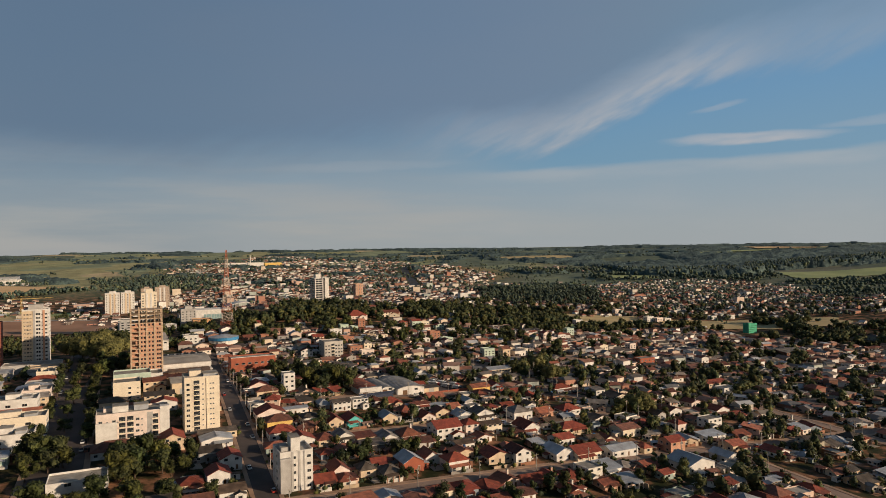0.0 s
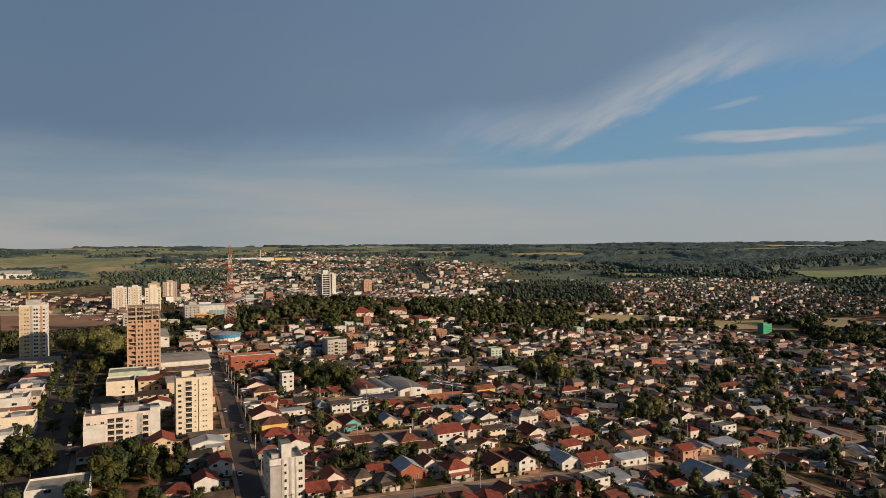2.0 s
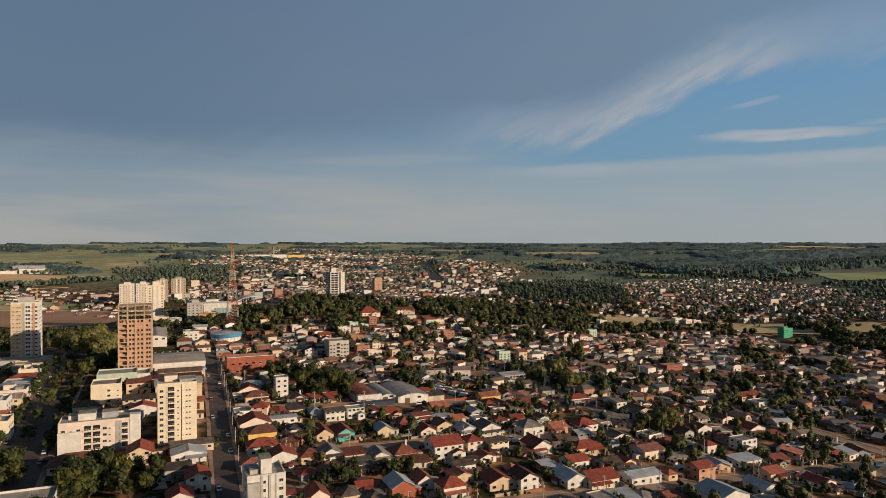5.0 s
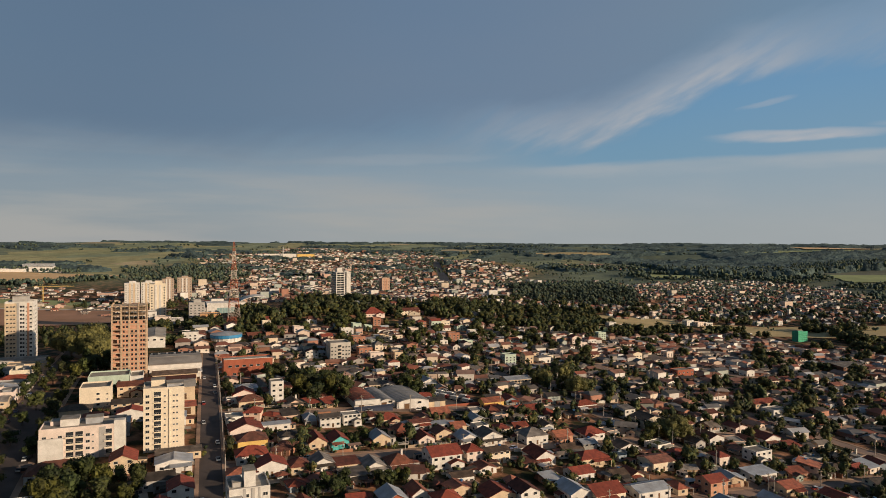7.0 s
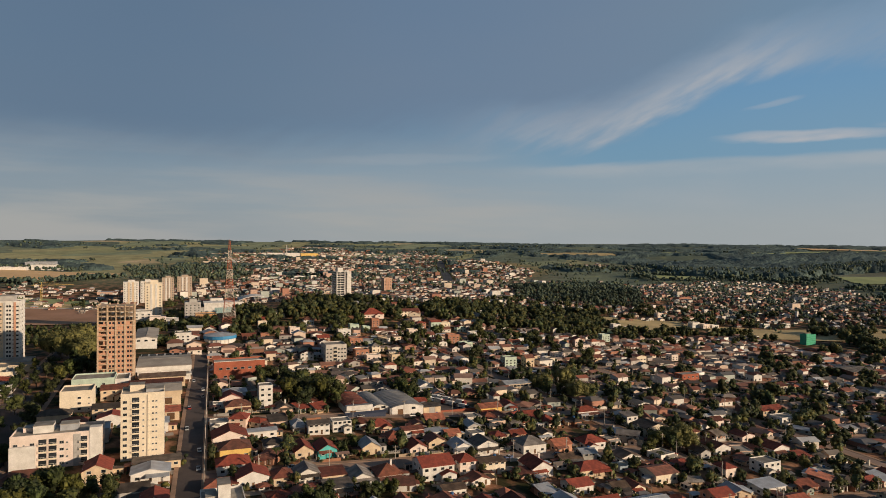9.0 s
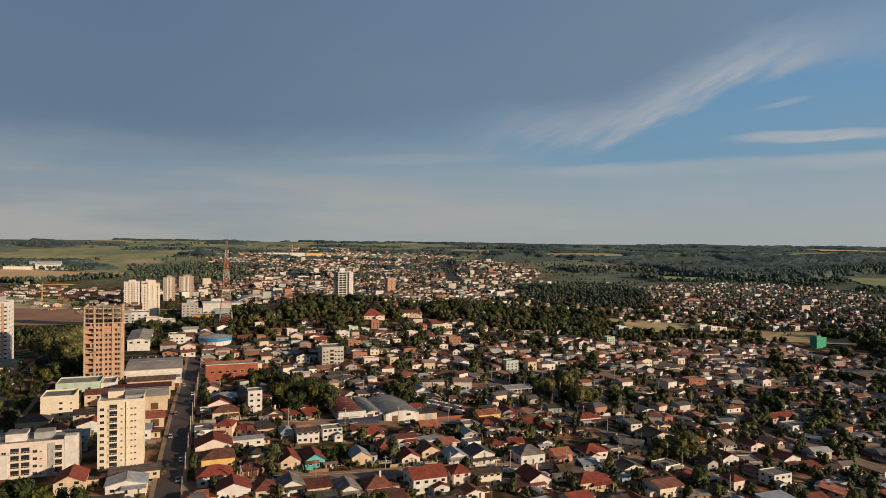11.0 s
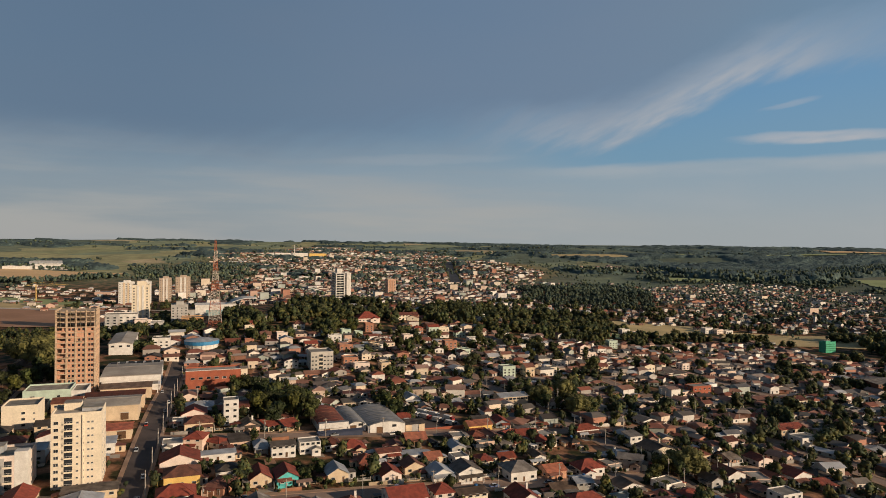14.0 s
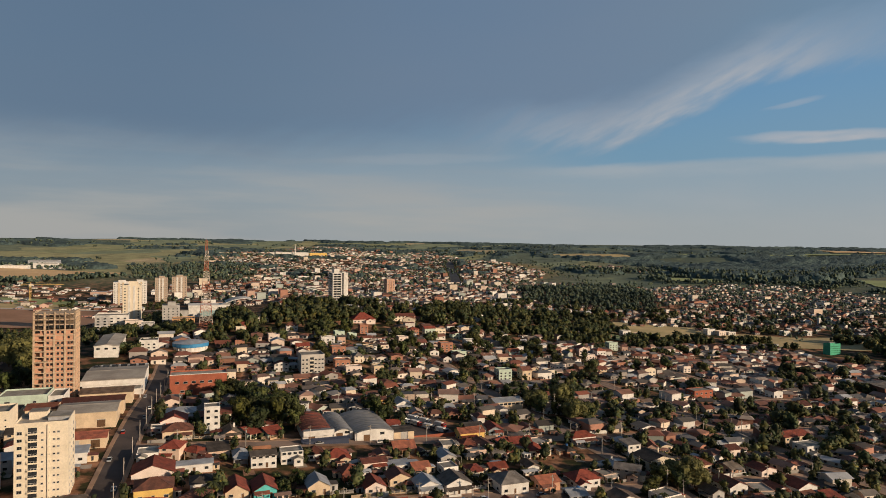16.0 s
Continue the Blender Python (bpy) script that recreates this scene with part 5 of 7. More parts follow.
block("commercial_block", "pale green two-storey commercial building with white parapet", -10.5, 11.5, 469, 18, 9.8, 2, M_GREENP, front=[WW(.2), W(.75)], cat="building")
block("commercial_block", "white flat-roofed shop building", 11.8, 19, 470, 18, 8.6, 2, M_WHITE, front=[W(.5)], cat="building")
block("commercial_block", "cream three-storey block with flat roof", -10.2, 4.5, 425, 16, 12.2, 3, M_CREAM, front=[W(.6), WS(.9)], cat="building")
house(-10, 410, 14, 9, 4.5, "fibre", "hip", M_BEIGE, label="low beige house with hipped grey roof")
block("white_building", "plain white two-storey block with flat roof", -31.5, -10.5, 283, 14, 0.9, 1, M_WHITE, front=[WW(.35), WW(.78)], first=5.2, cat="building")
block("apartment_block", "grey-white four-storey block with window rows", 156.5, 173.5, 571, 18, 6.6, 4, mat("pale_grey_paint", (0.54, 0.50, 0.45), (0.42, 0.39, 0.35), 0.3), front=[W(.08), W(.24), (.45, BALC, "balcony"), W(.62), W(.78), W(.92)], left=[W(.3), W(.7)])
t, w, d, h = block("safety_netted_block", "building shell wrapped in bright green safety netting", 828, 845.5, 684, 10, -29.6, 1, M_NETG, cat="building")
roof_box(t, -w * .3, w * .15, -d * .2, d * .3, h, 1.8, M_NETG)
# darker green bands paint shade along the floor lines of the netting
b = Mesh(mat("shaded_green_netting", (0.02, 0.13, 0.07), (0.015, 0.10, 0.055), 0.3))
b.box(-w / 2 + .4, w / 2 - .4, -.12, 0, 0, .5, 0, True)
band = b.data("netting_seam")
for k in range(1, 5):
    part("netting_seam", band, t, pose(0, -d / 2, h * k / 5))
take(806, 876, 612, 682)          # open ground round the netted shell
take(846, 912, 670, 735)
hall("brown_hall", "brown brick hall with grey roof", 628, 658, 470, 26, 8, M_BROWN, M_FIBRE, 1.5, "x", 0, "building", 6)
t, w, d = hall("commercial_hall", "long white two-storey hall with pale roof and window bands", 15, 31, 617, 62, 7.6, M_WHITE, M_ROOFG, 1.2, "y", 0, "building")
for i in range(11):
    for z in (2.2, 5.4):
        part("window", WIN_W, t, pose(w / 2, -d / 2 + d * (i + .5) / 11, z, 0, 0, 90))
for i in range(3):
    part("window", WIN_W, t, pose(-w / 2 + w * (i + .5) / 3, -d / 2, 5.0))
block("apartment_block", "white five-storey block with balcony rows", -8, 22, 812, 20, 14, 5, M_WHITE, front=[WW((i + .5) / 5) for i in range(5)])
block("apartment_block", "white stepped three-storey building", 44, 57, 631, 14, 13.2, 3, M_WHITE, front=[W(.2), W(.5), W(.8)])
block("commercial_block", "orange and cream three-storey block", 64, 84, 760, 18, gz(74, 770) + 9, 3, mat("orange_render", (0.66, 0.38, 0.18), (0.52, 0.29, 0.14), 0.3), front=[W(.2), W(.5), W(.8)])
hall("grey_hall", "low grey hall beside the long white hall", 60, 77.4, 905, 30, 10.5, M_GREYP, M_FIBRE, 1.5, "x", 1)


def long_hall():
    t, w, d = hall("long_hall", "long white hall with pale teal glazed front", 78, 124, 905, 34, 13, M_WHITE, M_WHITE, 1.0, "x", 0)
    g = Mesh(mat("pale_teal_glazing", (0.30, 0.42, 0.42), (0.20, 0.30, 0.31), 0.3, rough=0.3))
    for k in range(9):
        g.box(-11 + k * 3.2, -11 + k * 3.2 + 2.9, -.12, 0, .5, 7.5)
    part("glazing", g, t, pose(0, -d / 2, 0))
    f = Mesh(M_WHITE)
    f.box(-w / 2 - .3, w / 2 + .3, -.5, 0, 11.4, 13.6)
    part("fascia", f, t, pose(0, -d / 2, 0), label="deep white fascia")


long_hall()


def arch_canopy():
    """A thin arched roof on slim posts at the end of the long hall."""
    t = thing("arched_canopy", 134, 920, "thin white arched canopy roof on slim posts", "canopy")
    take(120, 150, 905, 940)
    n = 14
    top = [(-15 + 30 * j / n, 12.6 + 6.2 * math.sin(math.pi * (.08 + .62 * j / n))) for j in range(n + 1)]
    b = Mesh(M_WHITE)
    for (x0, z0), (x1, z1) in zip(top, top[1:]):
        b.face([(x0, -16, z0), (x1, -16, z1), (x1, 16, z1), (x0, 16, z0)])
        b.face([(x0, 16, z0 - .8), (x1, 16, z1 - .8), (x1, -16, z1 - .8), (x0, -16, z0 - .8)])
        b.face([(x0, -16, z0 - .8), (x1, -16, z1 - .8), (x1, -16, z1), (x0, -16, z0)])
    b.face([(15, -16, top[-1][1] - .8), (15, 16, top[-1][1] - .8), (15, 16, top[-1][1]), (15, -16, top[-1][1])])
    part("roof", b, t)
    p = Mesh(M_WHITE)
    p.tube((0, 0, -3), (0, 0, 16.5), .2, .18, 8)
    me = p.data("post")
    for x in (-4, 8):
        for y in (-13, 0, 13):
            part("post", me, t, pose(x, y, 0))


arch_canopy()


def round_hall():
    u, v = 80.5, 646
    take(u - 15, u + 15, v - 15, v + 15)
    t = thing("round_hall", u, v, "low round hall with bright blue band and pale roof", "building")
    b = Mesh(M_WHITE)
    b.tube((0, 0, -4), (0, 0, 2.2), 12.6, 12.6, 28)
    part("wall", b, t)
    c = Mesh(M_BLUEB)
    c.tube((0, 0, 2.2), (0, 0, 5.0), 13.6, 13.6, 28)
    part("blue_band", c, t, label="blue painted steel band")
    r = Mesh(M_METAL)
    r.tube((0, 0, 5.0), (0, 0, 7.0), 13.8, 2.0, 28)
    part("roof", r, t)
    fins = Mesh(M_WHITE)
    fins.box(-.12, .12, -.3, 0, -2, 3.0)
    me = fins.data("fin")
    for k in range(24):
        a = 15 * k
        part("fin", me, t, pose(0, 0, 0, 0, 0, a) @ pose(0, -12.6, 0))


round_hall()


def vault_shed(u0, u1, v0, d, h, rise, roof, label, front=None):
    """A workshop under a barrel roof, its curved gable to the street."""
    u, w = (u0 + u1) / 2, u1 - u0
    take(u0, u1, v0, v0 + d)
    t = thing("workshop_shed", u, v0 + d / 2, label, "shed", "row of vaulted workshops", z=gz(u, v0) + .1)
    b, r = Mesh(front or M_WHITE), Mesh(roof)
    n = 10
    arc = [(w / 2 * (-1 + 2 * j / n), h + rise * (1 - (-1 + 2 * j / n) ** 2)) for j in range(n + 1)]
    b.box(-w / 2, w / 2, -d / 2, d / 2, -3, h)
    b.face([(x, -d / 2, z) for x, z in arc])
    b.face([(x, d / 2, z) for x, z in arc][::-1])
    for (x0, z0), (x1, z1) in zip(arc, arc[1:]):
        r.face([(x0, -d / 2 - .5, z0 + .15), (x1, -d / 2 - .5, z1 + .15), (x1, d / 2 + .5, z1 + .15), (x0, d / 2 + .5, z0 + .15)])
        r.face([(x0, -d / 2 - .5, z0), (x1, -d / 2 - .5, z1), (x1, -d / 2 - .5, z1 + .15), (x0, -d / 2 - .5, z0 + .15)])
    rib = Mesh(roof)
    for (x0, z0), (x1, z1) in zip(arc, arc[1:]):
        rib.face([(x0, 0, z0 + .24), (x1, 0, z1 + .24), (x1, .35, z1 + .24), (x0, .35, z0 + .24)])
        rib.face([(x0, 0, z0 + .14), (x1, 0, z1 + .14), (x1, 0, z1 + .24), (x0, 0, z0 + .24)])
    rm = rib.data("rib")
    for k in range(int(d / 3.2)):
        part("rib", rm, t, pose(0, -d / 2 + .6 + 3.2 * k, 0))
    part("wall", b, t)
    part("roof", r, t, label="ribbed barrel roof")
    g = Mesh(M_DOOR, M_FRAME)
    g.box(-1.6, 1.6, -.07, 0, 0, 3.2)
    g.box(-1.75, 1.75, -.12, 0, 3.2, 3.4, 1)
    part("gate", g, t, pose(-w * .2, -d / 2, 0))
    part("window", WIN_W, t, pose(w * .2, -d / 2, 2.6))
    return t


vault_shed(156, 175.5, 397, 38, 4.2, 1.6, M_ZINC, "big white workshop under a ribbed grey barrel roof")
vault_shed(146, 155.5, 400, 34, 3.5, 1.5, M_ZINC, "narrow workshop under a pale barrel roof")
red_vault = vault_shed(131, 145.5, 400, 34, 3.8, 1.5, M_TILE, "workshop with red barrel roof and white front")
b = Mesh(M_WHITE, M_ZINC)
b.box(-7.4, 7.4, -3.2, -.02, 2.7, 5.3, 0, True)
b.box(-7.2, 7.2, -3.0, -.1, 5.3, 5.4, 1)
part("fascia", b, red_vault, pose(0, -17, 0), label="deep white fascia box")
take(103, 128, 352, 366)          # open yard before the terrace
take(128, 190, 388, 400)          # forecourt of the workshops
take(187.5, 214, 402, 440)        # truck yard
hall("blue_canopy_shop", "shop front with dark blue canopy", 130, 152, 393.4, 3.2, 2.0, M_NAVY, M_NAVY, .4, "x", 0, "shop")
hall("loading_shed", "pale brick store beside the workshops", 176.5, 187, 399, 10, 3.8, M_BEIGE, M_FIBRE, .8, "x", 1)
# school-like hall with posts and grey roof
hall("school_hall", "long open-sided hall under a grey sheet roof", 261.5, 281, 460, 12, 5.4, M_BEIGE, M_METAL, 1.4, "x", 0, "building", 7)

# ---- recognisable houses ----
house(96.7, 340.5, 8.3, 12, 3.0, "tile", "gable_y", M_BEIGE, rise=2.6, label="beige gabled house with red-brown tiled roof")
house(106.9, 339.8, 8.4, 12, 3.2, "tile", "gable_y", M_TEAL, rise=2.4, label="turquoise gabled house with brown tiled roof")
house(109.4, 369.1, 10.4, 8, 5.0, "fibre", "gable_x", M_WHITE, wins=4, rise=1.2, label="white two-storey terrace with a grey roof")
house(121.6, 372.0, 9.3, 8, 5.0, "fibre", "flat", M_WHITE, wins=4, label="plain white two-storey flat-roofed block")
house(127.0, 338.8, 8.4, 10, 3.4, "metal", "gable_y", M_BEIGE, rise=2.4, label="beige house with pale blue-grey metal gable roof")
house(146.3, 305.9, 14.3, 13, 6.0, "red", "gable_x", M_WHITE, rise=2.6, wins=4, label="white two-storey house with broad red tiled roof")
house(161.7, 308.0, 7.6, 9, 5.6, "red", "hip", M_PINK, rise=2.0, label="pinkish two-storey house with hipped red roof")
house(172.9, 306.0, 11.7, 9, 5.0, "fibre", "gable_x", M_CREAM, rise=1.0, wins=4, tank=True, label="cream two-storey house with low grey roof")
house(125.3, 305.5, 9.9, 11, 3.6, "tile", "hip", M_WHITE, rise=2.8, chimney=True, label="white house with hipped brown tiled roof and stack")
house(113.8, 305.3, 8.7, 11, 3.2, "fibre", "gable_y", M_WHITE, rise=2.0, label="white gabled house with dark sheet roof")
house(102.5, 295.9, 10.5, 8, 3.6, "fibre", "lean", M_WHITE, rise=.8, label="white flat-fronted store with dark sheet roof")
house(103.5, 310.0, 9.7, 9, 3.0, "tile", "lean", M_BEIGE, rise=.6, label="low house with a flat brown roof")
house(93.5, 313.3, 9.0, 10, 3.2, "fibre", "gable_y", M_WHITE, rise=2.2, label="white house with dark sloping roof")
house(83.5, 311.2, 7.7, 9, 3.4, "tile", "hip", M_BEIGE, rise=2.2)
house(110.8, 269.1, 9.5, 12, 4.2, "metal", "gable_y", M_REDB, rise=2.6, label="brick house under a pale blue-grey metal gable")
house(122.7, 274.2, 7.1, 10, 3.2, "tile", "gable_y", M_WHITE, rise=2.4, label="white gabled house with brown-red tiles")
house(130.4, 262.9, 9.8, 10, 4.6, "tile", "hip", M_WHITE, rise=2.4, porch=True, label="white house with dark red hipped roof and porch")
house(146.1, 285.1, 9.5, 8, 3.4, "fibre", "gable_x", M_WHITE, rise=.9, wins=4, label="long low white house with dark roof")
house(153.1, 265.8, 12.0, 11, 3.4, "tile", "gable_y", M_BEIGE, rise=2.2, label="ochre house with dark brown gable")
house(163.6, 262.0, 8.4, 11, 5.4, "tile", "gable_y", M_WHITE, rise=2.0, label="white two-storey gabled house with brown roof")
house(193.8, 301.3, 10.3, 13, 3.8, "tile", "gable_y", M_WHITE, rise=2.8, chimney=True, label="white gabled house with dark red tiles")
house(205.9, 329.5, 12.5, 13, 4.4, "fibre", "hip", M_WHITE, rise=2.6, label="white house under a large dark grey hipped roof")
house(182.2, 331.7, 10.9, 11, 4.2, "fibre", "gable_y", M_WHITE, rise=2.4, label="white gabled house with dark slope")
house(170.6, 333.3, 9.6, 10, 3.0, "metal", "gable_y", M_WHITE, rise=2.2, label="white house with blue-grey metal gable")
house(161.2, 342.6, 9.0, 9, 3.0, "tile", "gable_y", M_BEIGE, rise=2.2)
house(148.7, 335.6, 8.4, 10, 3.0, "tile", "gable_y", M_PINK, rise=2.2)
house(142.5, 350.7, 7.1, 9, 3.0, "tile", "hip", M_REDB, rise=2.2)
house(155.0, 359.6, 10.6, 8, 3.6, "tile", "gable_x", M_PINK, rise=.8, label="pink low house with flat brown roof")
house(164.8, 356.6, 11.0, 6, 2.8, "metal", "lean", M_WHITE, rise=.4)
house(174.2, 353.2, 7.6, 7, 3.0, "tile", "gable_x", M_BEIGE, rise=1.2)
house(132.1, 374.6, 7.6, 8, 3.2, "tile", "hip", M_WHITE, rise=2.2)
house(140.9, 369.7, 10.5, 9, 3.2, "red", "hip", M_BEIGE, rise=2.4)
house(183.9, 462.9, 11.5, 8, 5.8, "tile", "gable_x", M_YELLOW, rise=1.0, label="pale yellow two-storey house with flat brown roof")
house(217.2, 398.4, 13.5, 9, 4.2, "tile", "gable_x", M_YELLOW, rise=1.8, label="bright yellow house with brown tiled roof")
house(89.8, 268.2, 7.0, 9, 3.2, "fibre", "hip", M_BEIGE, rise=2.0)
house(78.2, 270.4, 7.7, 10, 3.4, "tile", "gable_y", M_PINK, rise=2.6, label="pink gabled house with red-brown tiles")
house(239.9, 370.5, 8.3, 9, 3.6, "red", "hip", M_CREAM, rise=2.2, label="cream house with hipped red roof")
house(100.5, 375.8, 5.7, 9, 3.2, "metal", "hip", M_GREYP, rise=1.6)
house(200.3, 464.7, 10.1, 12, 3.4, "metal", "gable_y", M_WHITE, rise=2.2)
house(191.2, 366.4, 7.1, 10, 2.8, "metal", "gable_y", M_GREYP, rise=1.4)
house(197.9, 257.4, 14.2, 12, 3.6, "red", "gable_x", M_CREAM, rise=2.6, wins=4, porch=True, label="cream house with bright red tiled roof and porch")
house(185.8, 261.2, 9.8, 13, 3.6, "metal", "gable_y", M_WHITE, rise=2.2, label="white house under blue-grey metal gables")
house(219.6, 256.0, 16.2, 10, 3.4, "metal", "gable_x", M_WHITE, rise=1.4, wins=4, label="long white house with pale blue metal roof")
house(235.0, 255.7, 5.3, 8, 3.0, "tile", "hip", M_BEIGE, rise=1.6)
house(251.7, 252.8, 9.7, 9, 5.8, "red", "gable_x", M_BRICK, rise=1.8, label="orange two-storey house with red tiled roof")
house(240.3, 229.3, 16.2, 15, 4.0, "metal", "gable_y", M_WHITE, rise=2.8, label="large white gabled hall with sky-blue metal roof")
house(289.5, 262.2, 13.7, 9, 3.4, "metal", "lean", M_WHITE, rise=.8, wins=4, label="white house with flat pale metal roof")
house(247.2, 283.6, 12.3, 12, 4.2, "tile", "gable_x", M_CREAM, rise=1.4, label="cream house with brown roof")
house(246.7, 306.6, 11.3, 9, 3.4, "fibre", "gable_y", M_WHITE, rise=1.8)
house(218.0, 295.4, 15.5, 10, 3.4, "red", "hip", M_BEIGE, rise=2.2, label="low house with long red tiled roofs")
house(200.9, 279.0, 10.3, 9, 3.2, "red", "gable_x", M_WHITE, rise=1.8)
house(285.7, 282.9, 6.5, 8, 4.6, "red", "hip", M_PINK, rise=1.6, label="small pinkish house with red roof")
house(312.0, 283.5, 10.9, 9, 5.6, "fibre", "flat", M_WHITE, label="white stepped two-storey house with flat roof")
house(344.4, 307.5, 11.5, 11, 4.0, "tile", "gable_y", M_WHITE, rise=2.2, label="white gabled house with red-brown slope")
house(310.2, 314.4, 10.3, 12, 3.6, "tile", "gable_y", M_WHITE, rise=2.0, chimney=True, label="white and ochre gabled house with stack")
house(312.8, 340.6, 15.3, 9, 3.4, "tile", "hip", M_BEIGE, rise=2.0)
house(289.8, 341.5, 15.1, 13, 7.0, "fibre", "gable_y", M_CREAM, rise=2.0, chimney=True, label="tall cream house with grey roof and stack")
house(293.8, 365.8, 7.7, 8, 6.2, "fibre", "lean", M_WHITE, rise=.8, label="narrow white two-storey house with grey roof")
house(278.0, 388.2, 14.3, 9, 4.0, "tile", "hip", M_WHITE, rise=2.0, label="white house with hipped red-brown roof")
house(353.7, 359.3, 7.5, 8, 4.0, "tile", "gable_x", M_PINK, rise=1.6)
house(412.7, 373.1, 20, 12, 6.0, "tile", "gable_x", M_BEIGE, rise=1.6, wins=5, label="long beige two-storey house with brown roof")
house(404.7, 353.4, 13.4, 10, 6.0, "fibre", "flat", M_WHITE, label="white two-storey house with flat roof")
house(487.4, 435.7, 20, 12, 6.2, "tile", "gable_x", M_CREAM, rise=2.0)
house(445.2, 484.8, 17.6, 10, 6.5, "red", "flat", M_REDB, label="red-painted two-storey block with flat roof")
house(242.1, 329.9, 12.5, 10, 3.6, "red", "hip", M_WHITE, rise=2.6, label="white house with orange-red hipped roof")
house(222.9, 328.6, 9.7, 9, 3.4, "tile", "gable_x", M_BRICK, rise=1.8)
house(288.2, 246.3, 9.8, 10, 3.4, "tile", "gable_x", M_BEIGE, rise=1.6)
house(294.4, 308.5, 6.5, 9, 3.2, "fibre", "gable_y", M_GREYP, rise=1.6)
house(346.5, 330.8, 9.7, 10, 3.4, "tile", "gable_y", M_PINK, rise=1.6)
house(267.0, 232.9, 7.7, 12, 3.6, "metal", "gable_y", M_WHITE, rise=1.8)
house(67, 361, 15, 13, 4.2, "tile", "gable_y", M_PINK, rise=3.0, label="pale pink hall with broad low gable")
house(82, 366, 14, 4, 3.4, "metal", "lean", M_WHITE, rise=.5, label="long low white outbuilding")
house(68, 344, 13, 11, 4.6, "tile", "hip", M_YELLOW, label="ochre yellow house with hipped red-brown roof", rise=2.4)
house(66, 327, 13, 10, 4.0, "red", "hip", M_WHITE, label="white house with broad hipped orange-red roof", rise=2.6)
house(72, 312, 12, 10, 4.2, "red", "gable_y", M_WHITE, rise=2.4)
house(85, 346, 9, 9, 4.4, "fibre", "hip", M_WHITE, rise=1.8, porch=True)
house(16, 331, 10, 13, 5.0, "red", "gable_y", M_BEIGE, rise=2.4, label="beige gabled building with small red roof")
house(-8, 330, 20, 12, 3.2, "tile", "hip", M_WHITE, rise=3.0, label="broad house with hipped maroon tiled roof")
house(35, 327, 14, 10, 3.4, "metal", "gable_y", M_WHITE, rise=1.6, label="white gabled store with pale roof")
house(30, 280, 9, 10, 4.6, "red", "gable_y", M_WHITE, rise=2.0, label="white gabled house with small red roof")
house(19, 276, 9, 9, 3.4, "tile", "hip", M_BEIGE, rise=1.8)
house(33, 263, 10, 10, 3.6, "fibre", "gable_x", M_WHITE, rise=1.4)
house(20, 258, 11, 10, 3.2, "tile", "gable_x", M_BEIGE, rise=1.6, porch=True)
house(6, 262, 11, 8, 3.0, "fibre", "lean", M_WHITE, rise=.6, label="long low white outbuilding with sheet roof")
house(-8, 258, 10, 9, 3.2, "tile", "hip", M_PINK, rise=1.8)
house(6, 245, 12, 10, 3.4, "tile", "gable_y", M_WHITE, rise=2.0)
house(26, 243, 11, 9, 3.2, "metal", "gable_x", M_WHITE, rise=1.4)
house(-10, 240, 11, 9, 3.2, "fibre", "gable_x", M_BEIGE, rise=1.4)
house(252, 774, 24, 19, 4.0, "red", "hip", M_PINK, rise=6.0, label="broad white hall with tall hipped red roof by the park")
house(302, 800, 32, 12, 5.5, "tile", "gable_x", M_CREAM, rise=2.6, wins=8, label="long cream building with brown tiled roof in the park")
house(-6, 378, 12, 10, 4.5, "red", "gable_x", M_WHITE, rise=1.6)
house(9, 382, 14, 11, 5.0, "metal", "gable_x", M_GREYP, rise=1.4, label="grey store with bluish metal roof")
house(16, 398, 13, 9, 4.5, "red", "gable_y", M_WHITE, rise=2.0)
house(0, 396, 11, 9, 4.0, "tile", "hip", M_BEIGE, rise=1.8)
house(31, 372, 12, 9, 3.6, "fibre", "gable_x", M_WHITE, rise=1.2)
house(34, 386, 14, 8, 4.2, "metal", "lean", M_WHITE, rise=.7)
house(14, 414, 16, 10, 5.2, "fibre", "gable_x", M_BEIGE, rise=1.4)
house(13, 452, 13, 14, 6.0, "tile", "gable_x", M_BEIGE, rise=1.4)
house(-4, 454, 14, 12, 5.0, "fibre", "hip", M_CREAM, rise=1.6)
house(29, 309, 12, 9, 4.0, "fibre", "gable_x", M_GREYP, rise=1.6)
house(37, 296, 9, 11, 5.0, "red", "gable_y", M_WHITE, rise=2.0)
house(37, 338, 18, 6, 3.0, "fibre", "lean", M_BEIGE, rise=.6, label="beige ground-floor wing below the tower")
house(90.2, 419, 7.2, 8, 12.4, "fibre", "flat", M_WHITE, label="narrow white four-storey house with flat roof")
house(96.5, 424, 5.4, 9, 8.2, "tile", "lean", M_CREAM, rise=.8)
house(75, 412, 13, 10, 4.0, "tile", "hip", M_BEIGE, rise=2.4)
house(73, 430, 12, 12, 4.0, "red", "gable_y", M_PINK, rise=2.4)
house(76, 448, 14, 12, 3.6, "metal", "hip", M_GREYP, rise=1.8)
